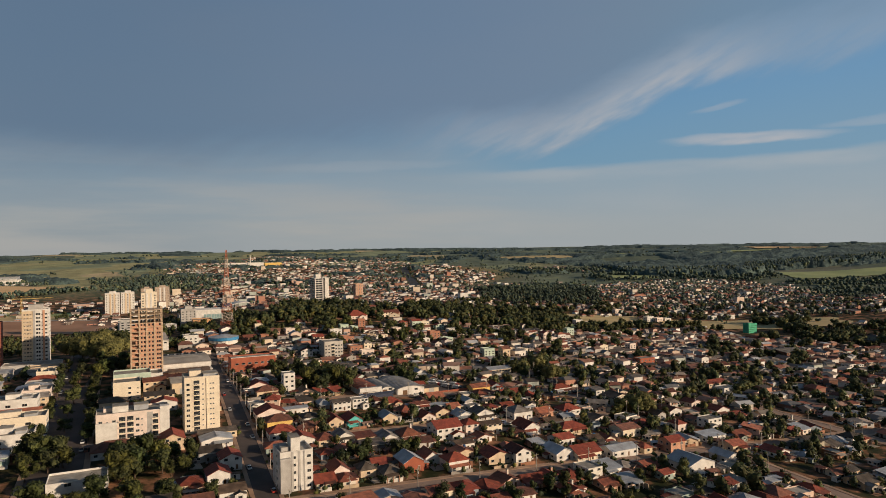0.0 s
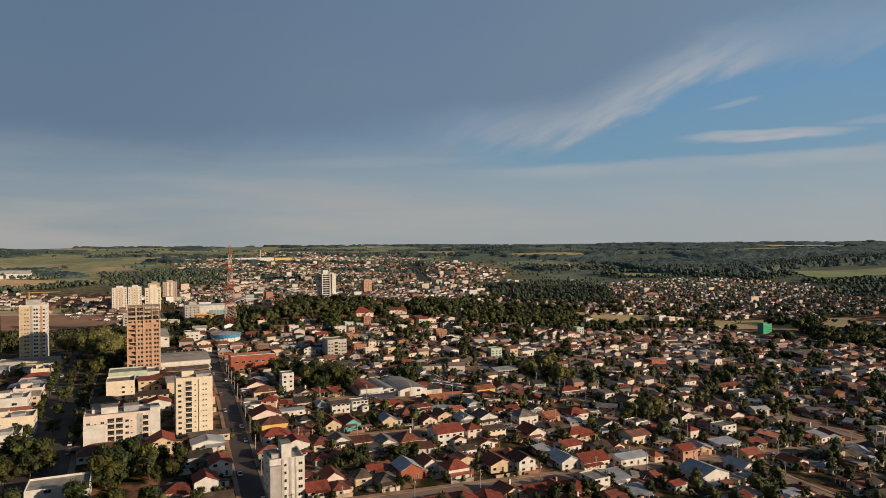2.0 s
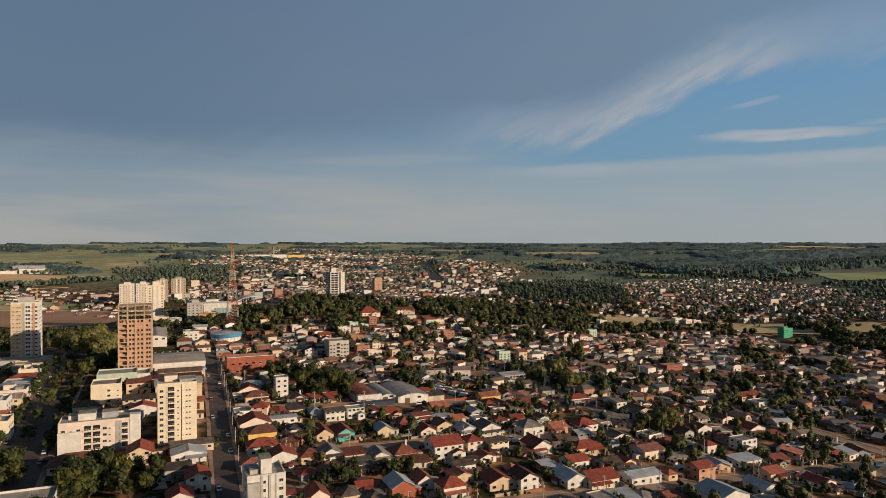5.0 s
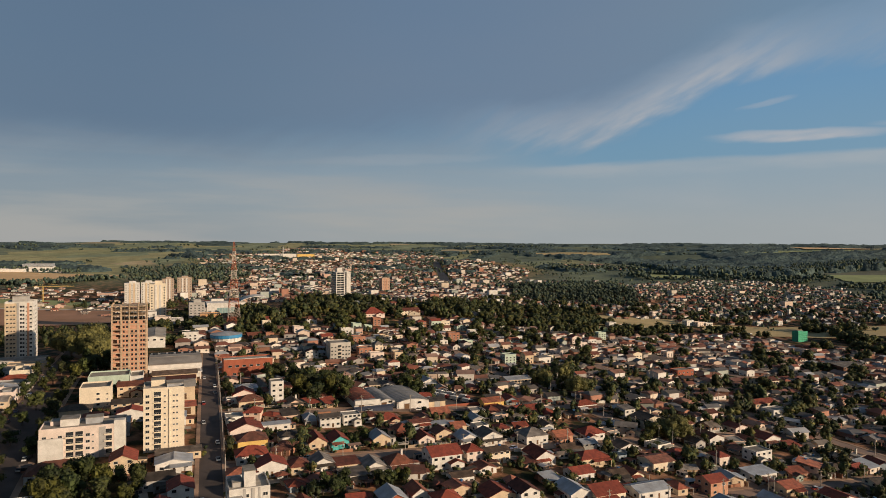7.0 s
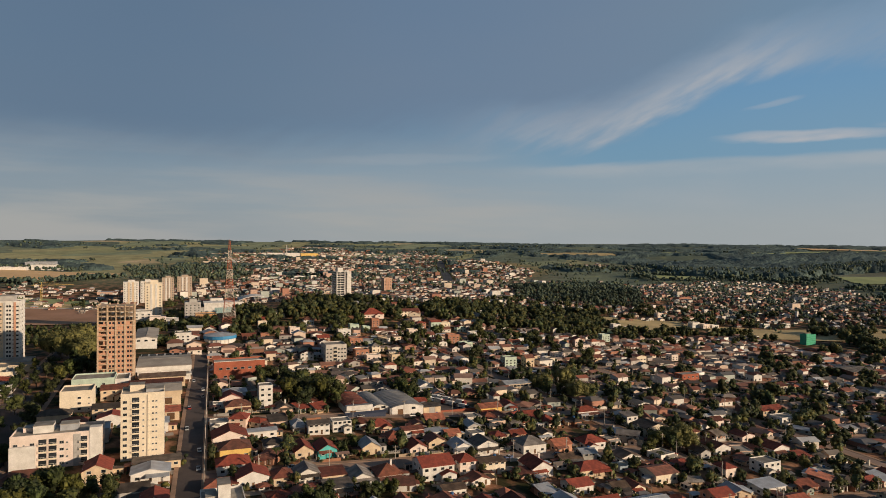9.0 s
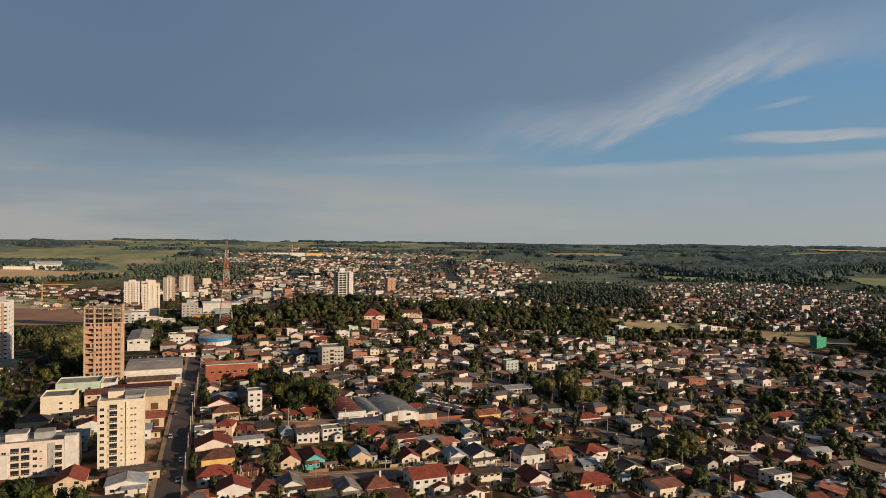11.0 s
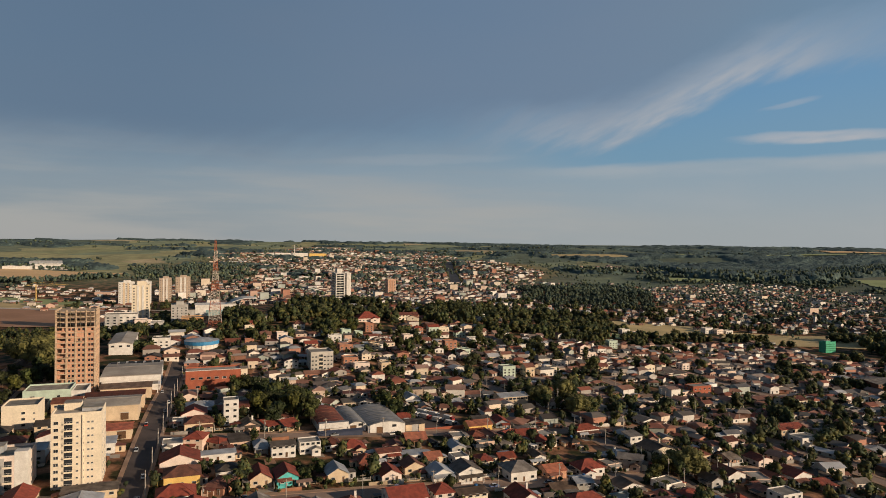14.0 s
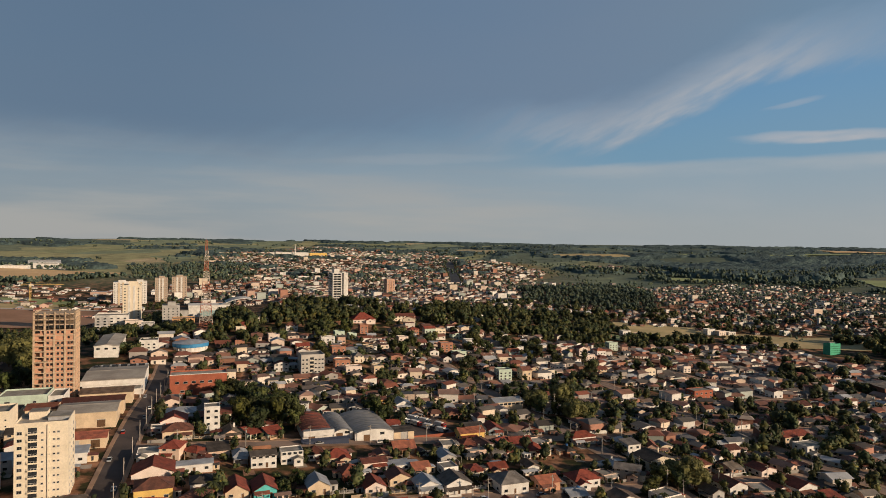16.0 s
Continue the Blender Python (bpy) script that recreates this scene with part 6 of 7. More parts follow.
# ---- blocks between the white tower and the mast ----
for u0, u1, v0, d, h, m, word in ((-10, 16, 850, 16, 11, M_WHITE, "white"), (20, 36, 800, 14, 8, M_PINK, "pale pink"), (36, 48, 772, 12, 6.5, M_WHITE, "white"), (4, 18, 812, 12, 6, M_CREAM, "cream")):
    block("low_block", word + " low apartment block with rows of windows", u0, u1, v0, d, gz((u0 + u1) / 2, v0) + h, max(2, int(h / 3)), m, front=[W(.14), W(.38), W(.62), W(.86)], left=[W(.3), W(.7)], cat="building", group="low blocks beyond the avenue")
    take(u0 - 4, u1 + 2, v0 - 26, v0)
take(232, 272, 730, 765)
take(268, 304, 1030, 1056)
# long house in the park
pu, pv = uv_of(-77, 853)
house(pu, pv, 30, 10, 4.4, "tile", "hip", M_CREAM, rise=2.6, label="long cream park house with brown hipped roof", turn=-TH + 8)
take(pu - 16, pu + 16, pv - 34, pv)
for u, v, w, d, h in ((628, 826, 12, 9, 7), (641, 815, 10, 9, 5.5), (790, 846, 14, 10, 8), (803, 838, 12, 9, 6.5), (819, 836, 13, 9, 5), (909, 821, 12, 9, 6), (942, 811, 10, 8, 6), (806, 946, 12, 9, 7)):
    block("valley_house", "white two-storey house by the dry field", u - w / 2, u + w / 2, v, d, gz(u, v) + h, 2, (M_WHITE, M_WHITE, M_PINK)[int(u) % 3], front=[W(.2), W(.5), W(.8)], left=[W(.3), W(.7)], cat="house", group="houses by the dry field")
# shops along the avenue
for v, d, u0, h, m in ((352, 16, -62, 7.0, M_WHITE), (372, 14, -64, 9.5, M_CREAM), (389, 9, -58, 5.0, M_GREYP), (413, 16, -66, 9.0, M_WHITE), (446, 15, -58, 6.5, M_PINK),
                       (478, 12, -60, 4.5, M_GREYP), (508, 17, -57, 6.5, M_CREAM), (543, 12, -66, 4.5, M_BEIGE)):
    t, w, dd, hh = block("shop_building", "pale flat-roofed avenue shop building", u0, -43 + 4 * math.sin(v), v, d, gz(-52, v) + h, max(1, int(h / 3)), m, front=[WW(.3), WW(.7)], right=[WW(.2), WW(.5), WW(.8)], cat="building", group="shops along the avenue")
    if h > 6:
        roof_box(t, -w * .3, w * .05, -dd * .1, dd * .3, hh, 2.6, m)
        roof_box(t, w * .12, w * .34, -dd * .3, dd * .1, hh, 1.5, M_METAL, "plant_cover", "metal roof cover")
house(-58, 338, 16, 12, 4, "metal", "gable_x", M_GREENP, rise=1.4)
house(-53, 404, 18, 10, 5.0, "tile", "gable_x", M_WHITE, rise=2.0)
house(-52, 436, 17, 11, 6.0, "fibre", "gable_x", M_BEIGE, rise=1.8)
house(-54, 468, 18, 12, 5.0, "metal", "gable_y", M_WHITE, rise=2.0)
house(-52, 498, 16, 10, 4.5, "tile", "hip", M_CREAM, rise=2.0)
house(-55, 533, 18, 10, 4.5, "fibre", "gable_x", M_WHITE, rise=1.6)
for k in range(9):
    house(-92 + 9 * math.sin(k * 2.1), 432 + 16.5 * k, 19, 13, 4.0 + k % 3, ("fibre", "metal", "tile")[k % 3], ("gable_x", "gable_y", "hip")[(k // 2) % 3], (M_WHITE, M_GREYP, M_BEIGE)[k % 3], rise=1.8)
house(-84, 352, 18, 20, 6, "fibre", "gable_x", M_GREYP, rise=2.4)
house(-88, 390, 22, 22, 7, "metal", "gable_x", M_REDB, rise=2.0)
block("brick_tower", "narrow red brick tower edge", -103, -88, 588, 14, 37, 10, M_REDB, front=[W(.5)])

# ---- larger houses up the slope towards the park ----
def slope_houses():
    r = random.Random(11)
    paints = [(M_WHITE, "white-painted"), (M_CREAM, "cream-painted"), (M_BROWN, "brown brick"), (M_PINK, "pale pink"), (M_PINK, "pale pink"), (M_WHITE, "white-painted"), (M_HOLLOW, "bare hollow-brick"), (M_GREENP, "pale green"), (M_BEIGE, "beige rendered"), (M_HOLLOW, "bare hollow-brick")]
    n = 0
    for _ in range(400):
        u, v = r.uniform(108, 520), r.uniform(545, 728)
        w, d, k = r.uniform(7, 12.5), r.uniform(7, 10), r.choice([2, 2, 2, 2, 3])
        if n >= 44 or not free(u - 1, u + w + 1, v - 5, v + d + 1, 1.0) or any(abs(u + w / 2 - q) < w / 2 + 5 for q in LONG) or any(abs(v + d / 2 - c) < d / 2 + 5 for c in CROSS):
            continue
        m, word = r.choice(paints)
        z = gz(u + w / 2, v)
        cols = [W((i + .5) / int(w / 3.2)) for i in range(int(w / 3.2))]
        if r.random() < .45:
            block("slope_house", f"{word} {'two' if k == 2 else 'three'}-storey house with flat roof and window rows", u, u + w, v, d, z + 2.6 * k + .3, k, m, front=cols, left=[W(.3), W(.7)], cat="house", group="larger houses up the slope")
        else:
            house(u + w / 2, v + d / 2, w, d, 2.55 * k, r.choice(["tile", "tile", "tile", "fibre", "red"]), r.choice(["hip", "gable_x", "gable_y"]), m, wins=len(cols), rise=r.uniform(1.4, 2.4), label=f"{word} {'two' if k == 2 else 'three'}-storey house with sloping roof", claim=False, group="larger houses up the slope")
            take(u, u + w, v, v + d)
        n += 1


slope_houses()

# ---- ordinary lots ----
def lots():
    out = []
    rows = [174] + CROSS + [CROSS[-1] + 74]
    for r, v0 in enumerate(rows):
        v1 = v0 + 74
        u = main_u(v0) + 9
        while u < 800:
            w = random.uniform(8.6, 12.5)
            mid = u + w / 2
            near_street = any(abs(mid - s) < 7.5 + w * .32 for s in LONG)
            if not near_street:
                for row, base in enumerate((v0 + 7.5, v0 + 22, v1 - 22, v1 - 7.5)):
                    inner = row in (1, 2)
                    if inner and random.random() < .22:
                        continue
                    d = random.uniform(7.5, 11.5) if not inner else random.uniform(5.5, 9)
                    ww = w - random.uniform(.8, 2.4)
                    if inner:
                        ww *= random.uniform(.6, .95)
                    mm = mid + (random.uniform(-1, 1) * (w - ww) / 2)
                    v = base + (d / 2 if row < 2 else -d / 2) + random.uniform(-.8, 2.5) * (1 if row < 2 else -1)
                    x, y = xy(mm, v)
                    if x > .74 * y + 30 or y < 205:
                        continue
                    if v > 690 and mm < 330 or v > 640 and mm < 150 or v > 735 and mm < 640:
                        continue
                    if free(mm - ww / 2, mm + ww / 2, v - d / 2, v + d / 2, .5):
                        out.append((math.hypot(x - 30, y - 120), mm, v, ww, d))
                        take(mm - ww / 2, mm + ww / 2, v - d / 2, v + d / 2)
            u += w
    out.sort()
    return out


def far_house(b, x, y, z, w, d, h, rise, ang, flat=False):
    """Adds a small far house to a joined mesh: walls 0, roof 1, windows 2."""
    c, s = math.cos(ang), math.sin(ang)

    def P(p, q, r):
        return (x + p * c - q * s, y + p * s + q * c, z + r)
    n = len(b.v)
    a, e = w / 2, d / 2
    hipped = random.random() < .4
    b.v += [P(-a, -e, -2), P(a, -e, -2), P(a, e, -2), P(-a, e, -2), P(-a, -e, h), P(a, -e, h), P(a, e, h), P(-a, e, h)]
    for q in ((0, 1, 5, 4), (1, 2, 6, 5), (2, 3, 7, 6), (3, 0, 4, 7)):
        b.f.append(tuple(n + j for j in q))
        b.i.append(0)
    if not (flat or hipped):
        b.v += [P(0, -e, h + rise * .93), P(0, e, h + rise * .93)]
        b.f += [(n + 4, n + 5, n + 8), (n + 6, n + 7, n + 9)]
        b.i += [0, 0]
    if flat:
        b.f.append((n + 4, n + 5, n + 6, n + 7))
        b.i.append(1)
    else:
        n = len(b.v)
        o = random.uniform(.5, 1.2)
        a, e = a + o, e + o
        k = e * .45 if hipped else e
        b.v += [P(-a, -e, h - .2), P(a, -e, h - .2), P(a, e, h - .2), P(-a, e, h - .2), P(0, -k, h + rise), P(0, k, h + rise)]
        for q in ((0, 4, 5, 3), (4, 1, 2, 5)) + (((0, 1, 4), (3, 5, 2), (3, 2, 1, 0)) if hipped else ()):
            b.f.append(tuple(n + j for j in q))
            b.i.append(1)
    a, e = w / 2, d / 2
    for k in (-.28, .24):
        lo = random.choice([.1, .9, .9])
        b.face([P(w * k - .7, -e - .06, lo), P(w * k + .7, -e - .06, lo), P(w * k + .7, -e - .06, 2.1), P(w * k - .7, -e - .06, 2.1)], 2)
        b.face([P(-a - .06, d * k + .7, lo), P(-a - .06, d * k - .7, lo), P(-a - .06, d * k - .7, 2.1), P(-a - .06, d * k + .7, 2.1)], 2)


def town():
    spots = lots()
    far = Mesh(M_FARWALL, M_FARROOF, M_FARWIN)
    for k, (dist, u, v, w, d) in enumerate(spots):
        q = random.random()
        if k < 172:
            shape = random.choice(["gable_y", "gable_x", "gable_x", "gable_x", "hip", "hip", "lean", "flat"])
            roof = random.choice(["tile", "tile", "tile", "tile", "tile", "fibre", "fibre", "fibre", "metal", "red", "red"])
            if u > 225:
                roof = random.choice(["tile", "tile", "tile", "fibre", "fibre", "fibre", "fibre", "fibre", "metal", "metal", "red"])
            if shape == "lean":
                roof = random.choice(["fibre", "metal", "tile"])
            h = random.choice([2.5, 2.7, 2.8, 2.9, 3.0, 3.3, 5.2]) if d > 7.5 else random.choice([2.3, 2.5, 2.7])
            house(u, v, w, d, h, roof, shape, turn=random.choice([random.gauss(0, 5), random.gauss(0, 5), random.gauss(0, 16)]), tank=q < .10, chimney=q > .9, porch=.3 < q < .5 and d > 8, claim=False, annex=random.choice([0, 0, 2.2, -2.2, 3.0, -3.0]) if free(u - w / 2 - 3, u - w / 2 - .1, v - d / 2, v + d / 2) or q < .4 else 0, over=random.uniform(.4, .9), rise=min(w, d) * random.uniform(.14, .24))
        else:
            x, y = xy(u, v)
            ang = radians(TH + random.choice([0, 90, 90]) + random.choice([random.gauss(0, 7), random.gauss(0, 20)]))
            shrink = random.uniform(.85, 1.25)
            w, d = w * shrink, d * shrink
            far_house(far, x, y, ground(x, y), w, d, random.choice([2.5, 2.7, 2.9, 3.0, 3.2, 3.4, 5.4, 5.8]), random.uniform(.8, 1.8), ang, q < .12)
            for _ in range(random.choice([0, 1, 1, 2, 2])):
                a = random.uniform(0, 6.28)
                sx, sy = x + math.cos(a) * (w + d) * .34, y + math.sin(a) * (w + d) * .34
                far_house(far, sx, sy, ground(sx, sy), w * random.uniform(.4, .75), d * random.uniform(.35, .6), random.uniform(1.9, 2.6), random.uniform(.3, 1.0), ang + random.choice([0, 1.57]), random.random() < .15)
    tagged(new("outer_houses", far.data("outer_houses")), "many small rendered houses with tiled and grey roofs", "houses", kind="stuff")
    return spots


SPOTS = town()
# ---- far quarters ----
PARK = [(-205, 648), (-110, 700), (-95, 800), (-20, 850), (60, 850), (150, 880), (185, 1000), (190, 1180), (20, 1180), (-120, 1010), (-200, 1030), (-250, 960), (-215, 800)]
def quarter(name, label, poly, n, size=(9, 14), tall=.04, patchy=False):
    b = Mesh(M_FARWALL, M_FARROOF, M_FARWIN)
    xs, ys = [p[0] for p in poly], [p[1] for p in poly]
    k = 0
    for _ in range(n * 6):
        if k >= n:
            break
        x, y = random.uniform(min(xs), max(xs)), random.uniform(min(ys), max(ys))
        if not inside(x, y, poly) or (patchy and noise.noise((x / 75, y / 48, 6.1)) > .12):
            continue
        u, v = uv_of(x, y)
        u, v = round(u / 15) * 15 + random.uniform(-2, 2), round(v / 34) * 34 + random.uniform(-11, 11)
        x, y = xy(u, v)
        if not free(u - 6, u + 6, v - 6, v + 6) or off_avenue(x, y) < 20:
            continue
        take(u - 5, u + 5, v - 5, v + 5)
        w, d = random.uniform(*size), random.uniform(*size)
        h = random.choice([2.5, 2.7, 3, 3.2, 3.4, 5.3])
        q = random.random()
        if q < tall:
            h, w, d = random.uniform(8, 15), random.uniform(12, 20), random.uniform(12, 20)
        elif q < tall * 2.2:
            w, d, h = random.uniform(18, 34), random.uniform(12, 20), random.uniform(4, 6)
        far_house(b, x, y, ground(x, y), w, d, h, random.uniform(1.3, 2.4), radians(TH + random.choice([0, 90]) + random.uniform(-8, 8)), q < tall or random.random() < .12)
        k += 1
    tagged(new(name, b.data(name)), label, "houses", kind="stuff")


# far straight avenue through the town centre
AV0, AV1 = (-88, 1870), (-205, 2950)


def off_avenue(x, y):
    s = (y - AV0[1]) / (AV1[1] - AV0[1])
    return abs(x - AV0[0] - s * (AV1[0] - AV0[0])) if 0 <= s <= 1 else 99


# darker than the near streets: tree shade is put into this asphalt
b = Mesh(mat("shaded_far_asphalt", (0.055, 0.055, 0.060), (0.040, 0.040, 0.044), 0.02))
for k in range(61):
    s = k / 60
    x, y = AV0[0] + s * (AV1[0] - AV0[0]), AV0[1] + s * (AV1[1] - AV0[1])
    b.v += [(x - 14, y, ground(x - 14, y) + 1.2), (x + 14, y, ground(x + 14, y) + 1.2)]
    if k:
        b.f.append((2 * k - 2, 2 * k - 1, 2 * k + 1, 2 * k))
        b.i.append(0)
tagged(new("road_far", b.data("road_far")), "straight dark avenue climbing through the far centre", "road", kind="structure")

quarter("middle_quarter", "dense far quarter of small red-roofed houses", [(-420, 1080), (60, 1180), (90, 1500), (40, 1900), (-600, 1900), (-640, 1300)], 1150, (6, 10), tall=.035)
quarter("hill_quarter", "houses climbing a far hillside", [(-750, 1850), (110, 1900), (180, 2550), (-100, 3000), (-350, 3600), (-1050, 3800), (-1150, 2700)], 2300, (8, 13), .014)
VALLEY = [(400, 1880), (300, 2020), (690, 2230), (950, 2210), (1060, 2040), (930, 1745), (840, 1560), (1100, 1450), (900, 1250), (677, 1155), (505, 1190), (330, 1260)]
quarter("valley_quarter", "houses spread over a far valley side", VALLEY, 950, (6, 11), .008, True)
quarter("ridge_quarter", "row of houses along the far edge of a wood", [(60, 1765), (115, 1765), (300, 1965), (300, 2070), (170, 1960)], 90, (7, 12), .02)
quarter("glade_quarter", "few houses on a far clearing", [(330, 2560), (560, 2560), (640, 2800), (480, 2950), (330, 2800)], 90, (8, 13), .01)
quarter("near_valley_quarter", "scattered houses beyond the dry field", [(230, 1130), (520, 1130), (900, 1150), (950, 1330), (380, 1300), (200, 1230)], 100, (6.5, 10), 0)
quarter("left_quarter", "houses and yards beyond the towers", [(-480, 800), (-330, 760), (-400, 900), (-560, 1130), (-640, 1300), (-960, 1400), (-900, 1180), (-440, 860)], 130, (7, 12), .008)
quarter("right_edge_quarter", "houses on the valley floor", [(560, 640), (760, 800), (900, 1050), (620, 1020), (500, 800)], 150, (7, 11), 0)
quarter("mast_quarter", "houses between the market and the park", [(-240, 640), (-203, 660), (-160, 690), (-120, 660), (-130, 620), (-166, 590), (-205, 574), (-245, 585)], 85, (8, 12), 0)
quarter("dell_quarter", "few houses between the two woods", [(40, 1190), (190, 1190), (250, 1250), (380, 1305), (330, 1290), (85, 1385), (40, 1300)], 70, (7, 11), 0)
quarter("park_quarter", "villas scattered among the park trees", PARK, 46, (8, 13), 0)
quarter("slope_quarter", "red-roofed houses below the park", [(-80, 690), (60, 640), (170, 760), (150, 860), (0, 860), (-90, 780)], 85, (7, 11), 0)

# ---- fields ----
M_DRY = mat("dry_grass", (0.58, 0.43, 0.21), (0.40, 0.31, 0.15), 0.03, fine=15)
M_GRASS = mat("green_pasture", (0.36, 0.39, 0.17), (0.26, 0.30, 0.13), 0.012, fine=20)
M_PLOUGH = mat("ploughed_red_earth", (0.46, 0.25, 0.15), (0.34, 0.18, 0.10), 0.012, fine=20)
M_STUB = mat("stubble_field", (0.80, 0.53, 0.27), (0.68, 0.44, 0.22), 0.008, fine=20)


def field(name, label, x0, x1, y0, y1, material, lift=.5, n=14, shear=0.0):
    b = Mesh(material)
    for i in range(n + 1):
        for j in range(n + 1):
            s = j / n
            y = y0 + (y1 - y0) * i / n + 14 * noise.noise((j / 3, i / 9, x0)) * (i in (0, n))
            x = x0 + (x1 - x0) * s + shear * (y - y0) + 14 * noise.noise((i / 3, j / 9, y0)) * (j in (0, n))
            b.v.append((x, y, ground(x, y) + lift))
    for i in range(n):
        for j in range(n):
            a = i * (n + 1) + j
            b.f.append((a, a + 1, a + n + 2, a + n + 1))
            b.i.append(0)
    tagged(new(name, b.data(name)), label, "field", kind="structure")


field("field_dry_1", "dry straw-coloured grass field", 182, 320, 1035, 1165, M_DRY, .9, shear=.2)
field("field_dry_2", "dry grass verge along the valley road", 345, 640, 1020, 1120, M_DRY, .9, shear=.1)
field("field_dry_3", "grassy slope by the park", 120, 190, 960, 1010, M_GRASS, .9)
field("field_stubble", "pale brown stubble field", -1600, -925, 1400, 1750, M_STUB, 1.2, shear=-.05)
field("field_bare", "bare reddish building land", -720, -420, 800, 985, M_PLOUGH, .9, shear=-.25)
field("field_bare_2", "dry grass land by the crane", -980, -560, 1000, 1060, M_DRY, .9, shear=-.3)
field("field_bare_3", "green strip beyond the dry land", -1000, -580, 1064, 1130, M_GRASS, .9, shear=-.3)
field("field_pasture_2", "light green pasture behind the valley", 570, 725, 2262, 2345, M_GRASS, 2.0)
field("field_pasture_3", "green field by the far wood", 1150, 1800, 2160, 2335, M_GRASS, 2.0)
field("field_pasture_4", "light green pasture between far woods", 880, 1540, 3360, 3480, M_GRASS, 3.0)
field("field_straw_2", "straw-coloured far field", 270, 620, 3270, 3370, M_DRY, 3.0)
field("field_pasture_5", "far green slope among woods", 1520, 2080, 3580, 3670, M_GRASS, 3.0)
field("field_dry_4", "dry straw field at the valley edge", 880, 1500, 1610, 1715, M_DRY, 1.5)
field("field_straw", "pale field on the far hill", 1750, 2350, 3750, 3950, M_STUB, 4.0)

field("track", "pale gravel track across the bare land", -930, -430, 988, 996, mat("pale_gravel", (.62, .54, .44), (.5, .43, .35), .2), 1.2, shear=-.3)

# ---- woods ----
joined("park_wood", "dense dark green park trees", MOUND, fill(PARK, 430, 6, 12) + clumps(PARK, 430, 8, 16, 14) + clumps([(-215, 640), (-80, 640), (60, 780), (200, 860), (330, 900), (330, 960), (150, 900), (-60, 830)], 190, 4, 9, 14), M_WOODS)
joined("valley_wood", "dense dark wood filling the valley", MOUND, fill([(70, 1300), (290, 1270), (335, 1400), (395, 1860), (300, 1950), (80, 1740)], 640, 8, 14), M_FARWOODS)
joined("slope_wood", "tree belts between park and valley", MOUND, clumps([(20, 1180), (200, 1185), (250, 1245), (380, 1300), (85, 1390), (20, 1320)], 200, 6, 12, 16) + clumps([(250, 1000), (420, 1010), (420, 1048), (250, 1036)], 60, 7, 12) + clumps([(70, 850), (170, 860), (225, 980), (195, 1180), (60, 1180)], 130, 6, 11, 14) + clumps([(180, 880), (330, 900), (420, 1010), (340, 1030), (200, 1020)], 110, 5, 11) + clumps([(420, 820), (640, 760), (700, 900), (620, 1010), (460, 960)], 300, 6, 14, 16)
       + clumps([(230, 1130), (900, 1150), (950, 1330), (380, 1300), (200, 1230)], 300, 5, 11, 15), M_WOODS)
joined("yard_trees", "trees among the outer houses", MOUND, clumps([(489, 1068), (599, 1102), (490, 905), (409, 878)], 110, 9, 15, 12) + clumps([(294, 815), (478, 883), (268, 506), (193, 481)], 190, 5, 10, 8) + clumps([(-60, 560), (90, 480), (300, 380), (520, 420), (760, 640), (700, 980), (160, 930), (-60, 840)], 560, 4, 10)
       + clumps([(-20, 600), (260, 480), (560, 500), (700, 900), (160, 900), (-40, 800)], 150, 8, 13, 7), M_WOODS)
joined("left_wood", "tree belts beyond the avenue", MOUND, fill([(-286, 833), (-262, 864), (-189, 686), (-216, 672)], 75, 7, 13) + clumps([(-287, 689), (-251, 690), (-229, 651), (-261, 642)], 40, 6, 11) + clumps([(-395, 780), (-330, 760), (-300, 900), (-370, 1000)], 90, 5, 9, 20) + clumps([(-700, 1010), (-450, 1010), (-440, 1150), (-720, 1150)], 90, 4, 8, 20) + fill([(-420, 520), (-270, 640), (-290, 680), (-380, 715), (-500, 735), (-540, 640)], 250, 5, 10)
       + clumps([(-330, 640), (-230, 640), (-240, 740), (-320, 790)], 60, 6, 11)
       + clumps([(-260, 560), (-150, 580), (-120, 690), (-230, 690)], 60, 5, 10), M_WOODS)


def wild(n, keep, h0, h1, seed, ymax=4700, ymin=1150):
    rnd = random.Random(seed)
    out = []
    while len(out) < n:
        r, a = rnd.uniform(ymin ** 1.35, ymax ** 1.35) ** (1 / 1.35), radians(rnd.uniform(-42, 42))
        x, y = 20 + r * math.sin(a), 50 + r * math.cos(a)
        if keep(x, y):
            h = rnd.uniform(h0, h1) * (1 + .25 * max(0, (r - 2000) / 2500))
            out.append((x, y, h, h * rnd.uniform(.8, 1.35) * (1 + .5 * max(0, (r - 2000) / 2500))))
    return out


def in_fields(x, y):
    return (-1540 < x < -930 and 1400 < y < 1790) or (-2350 < x < -1300 and 2450 < y < 3150) or (555 < x < 740 and 2250 < y < 2360) or (1130 < x < 1820 and 2140 < y < 2480) or (870 < x < 1520 and 1580 < y < 1730) \
        or (1700 < x < 2450 and 3700 < y < 4000) or (-1010 < x < -420 and 790 < y < 1150) \
        or (860 < x < 1560 and 3340 < y < 3500) or (250 < x < 640 and 3250 < y < 3390) or (1500 < x < 2100 and 3560 < y < 3690)


def thicket(x, y):
    if in_fields(x, y):
        return False
    g = noise.noise((x / 420, y / 260, 1.3)) + .35 * noise.noise((x / 130, y / 100, 4.4))
    # open farmland on the left, closed woods on the right
    return g > (.24 if x < -.18 * y else -.03 if x > .12 * y else .16)


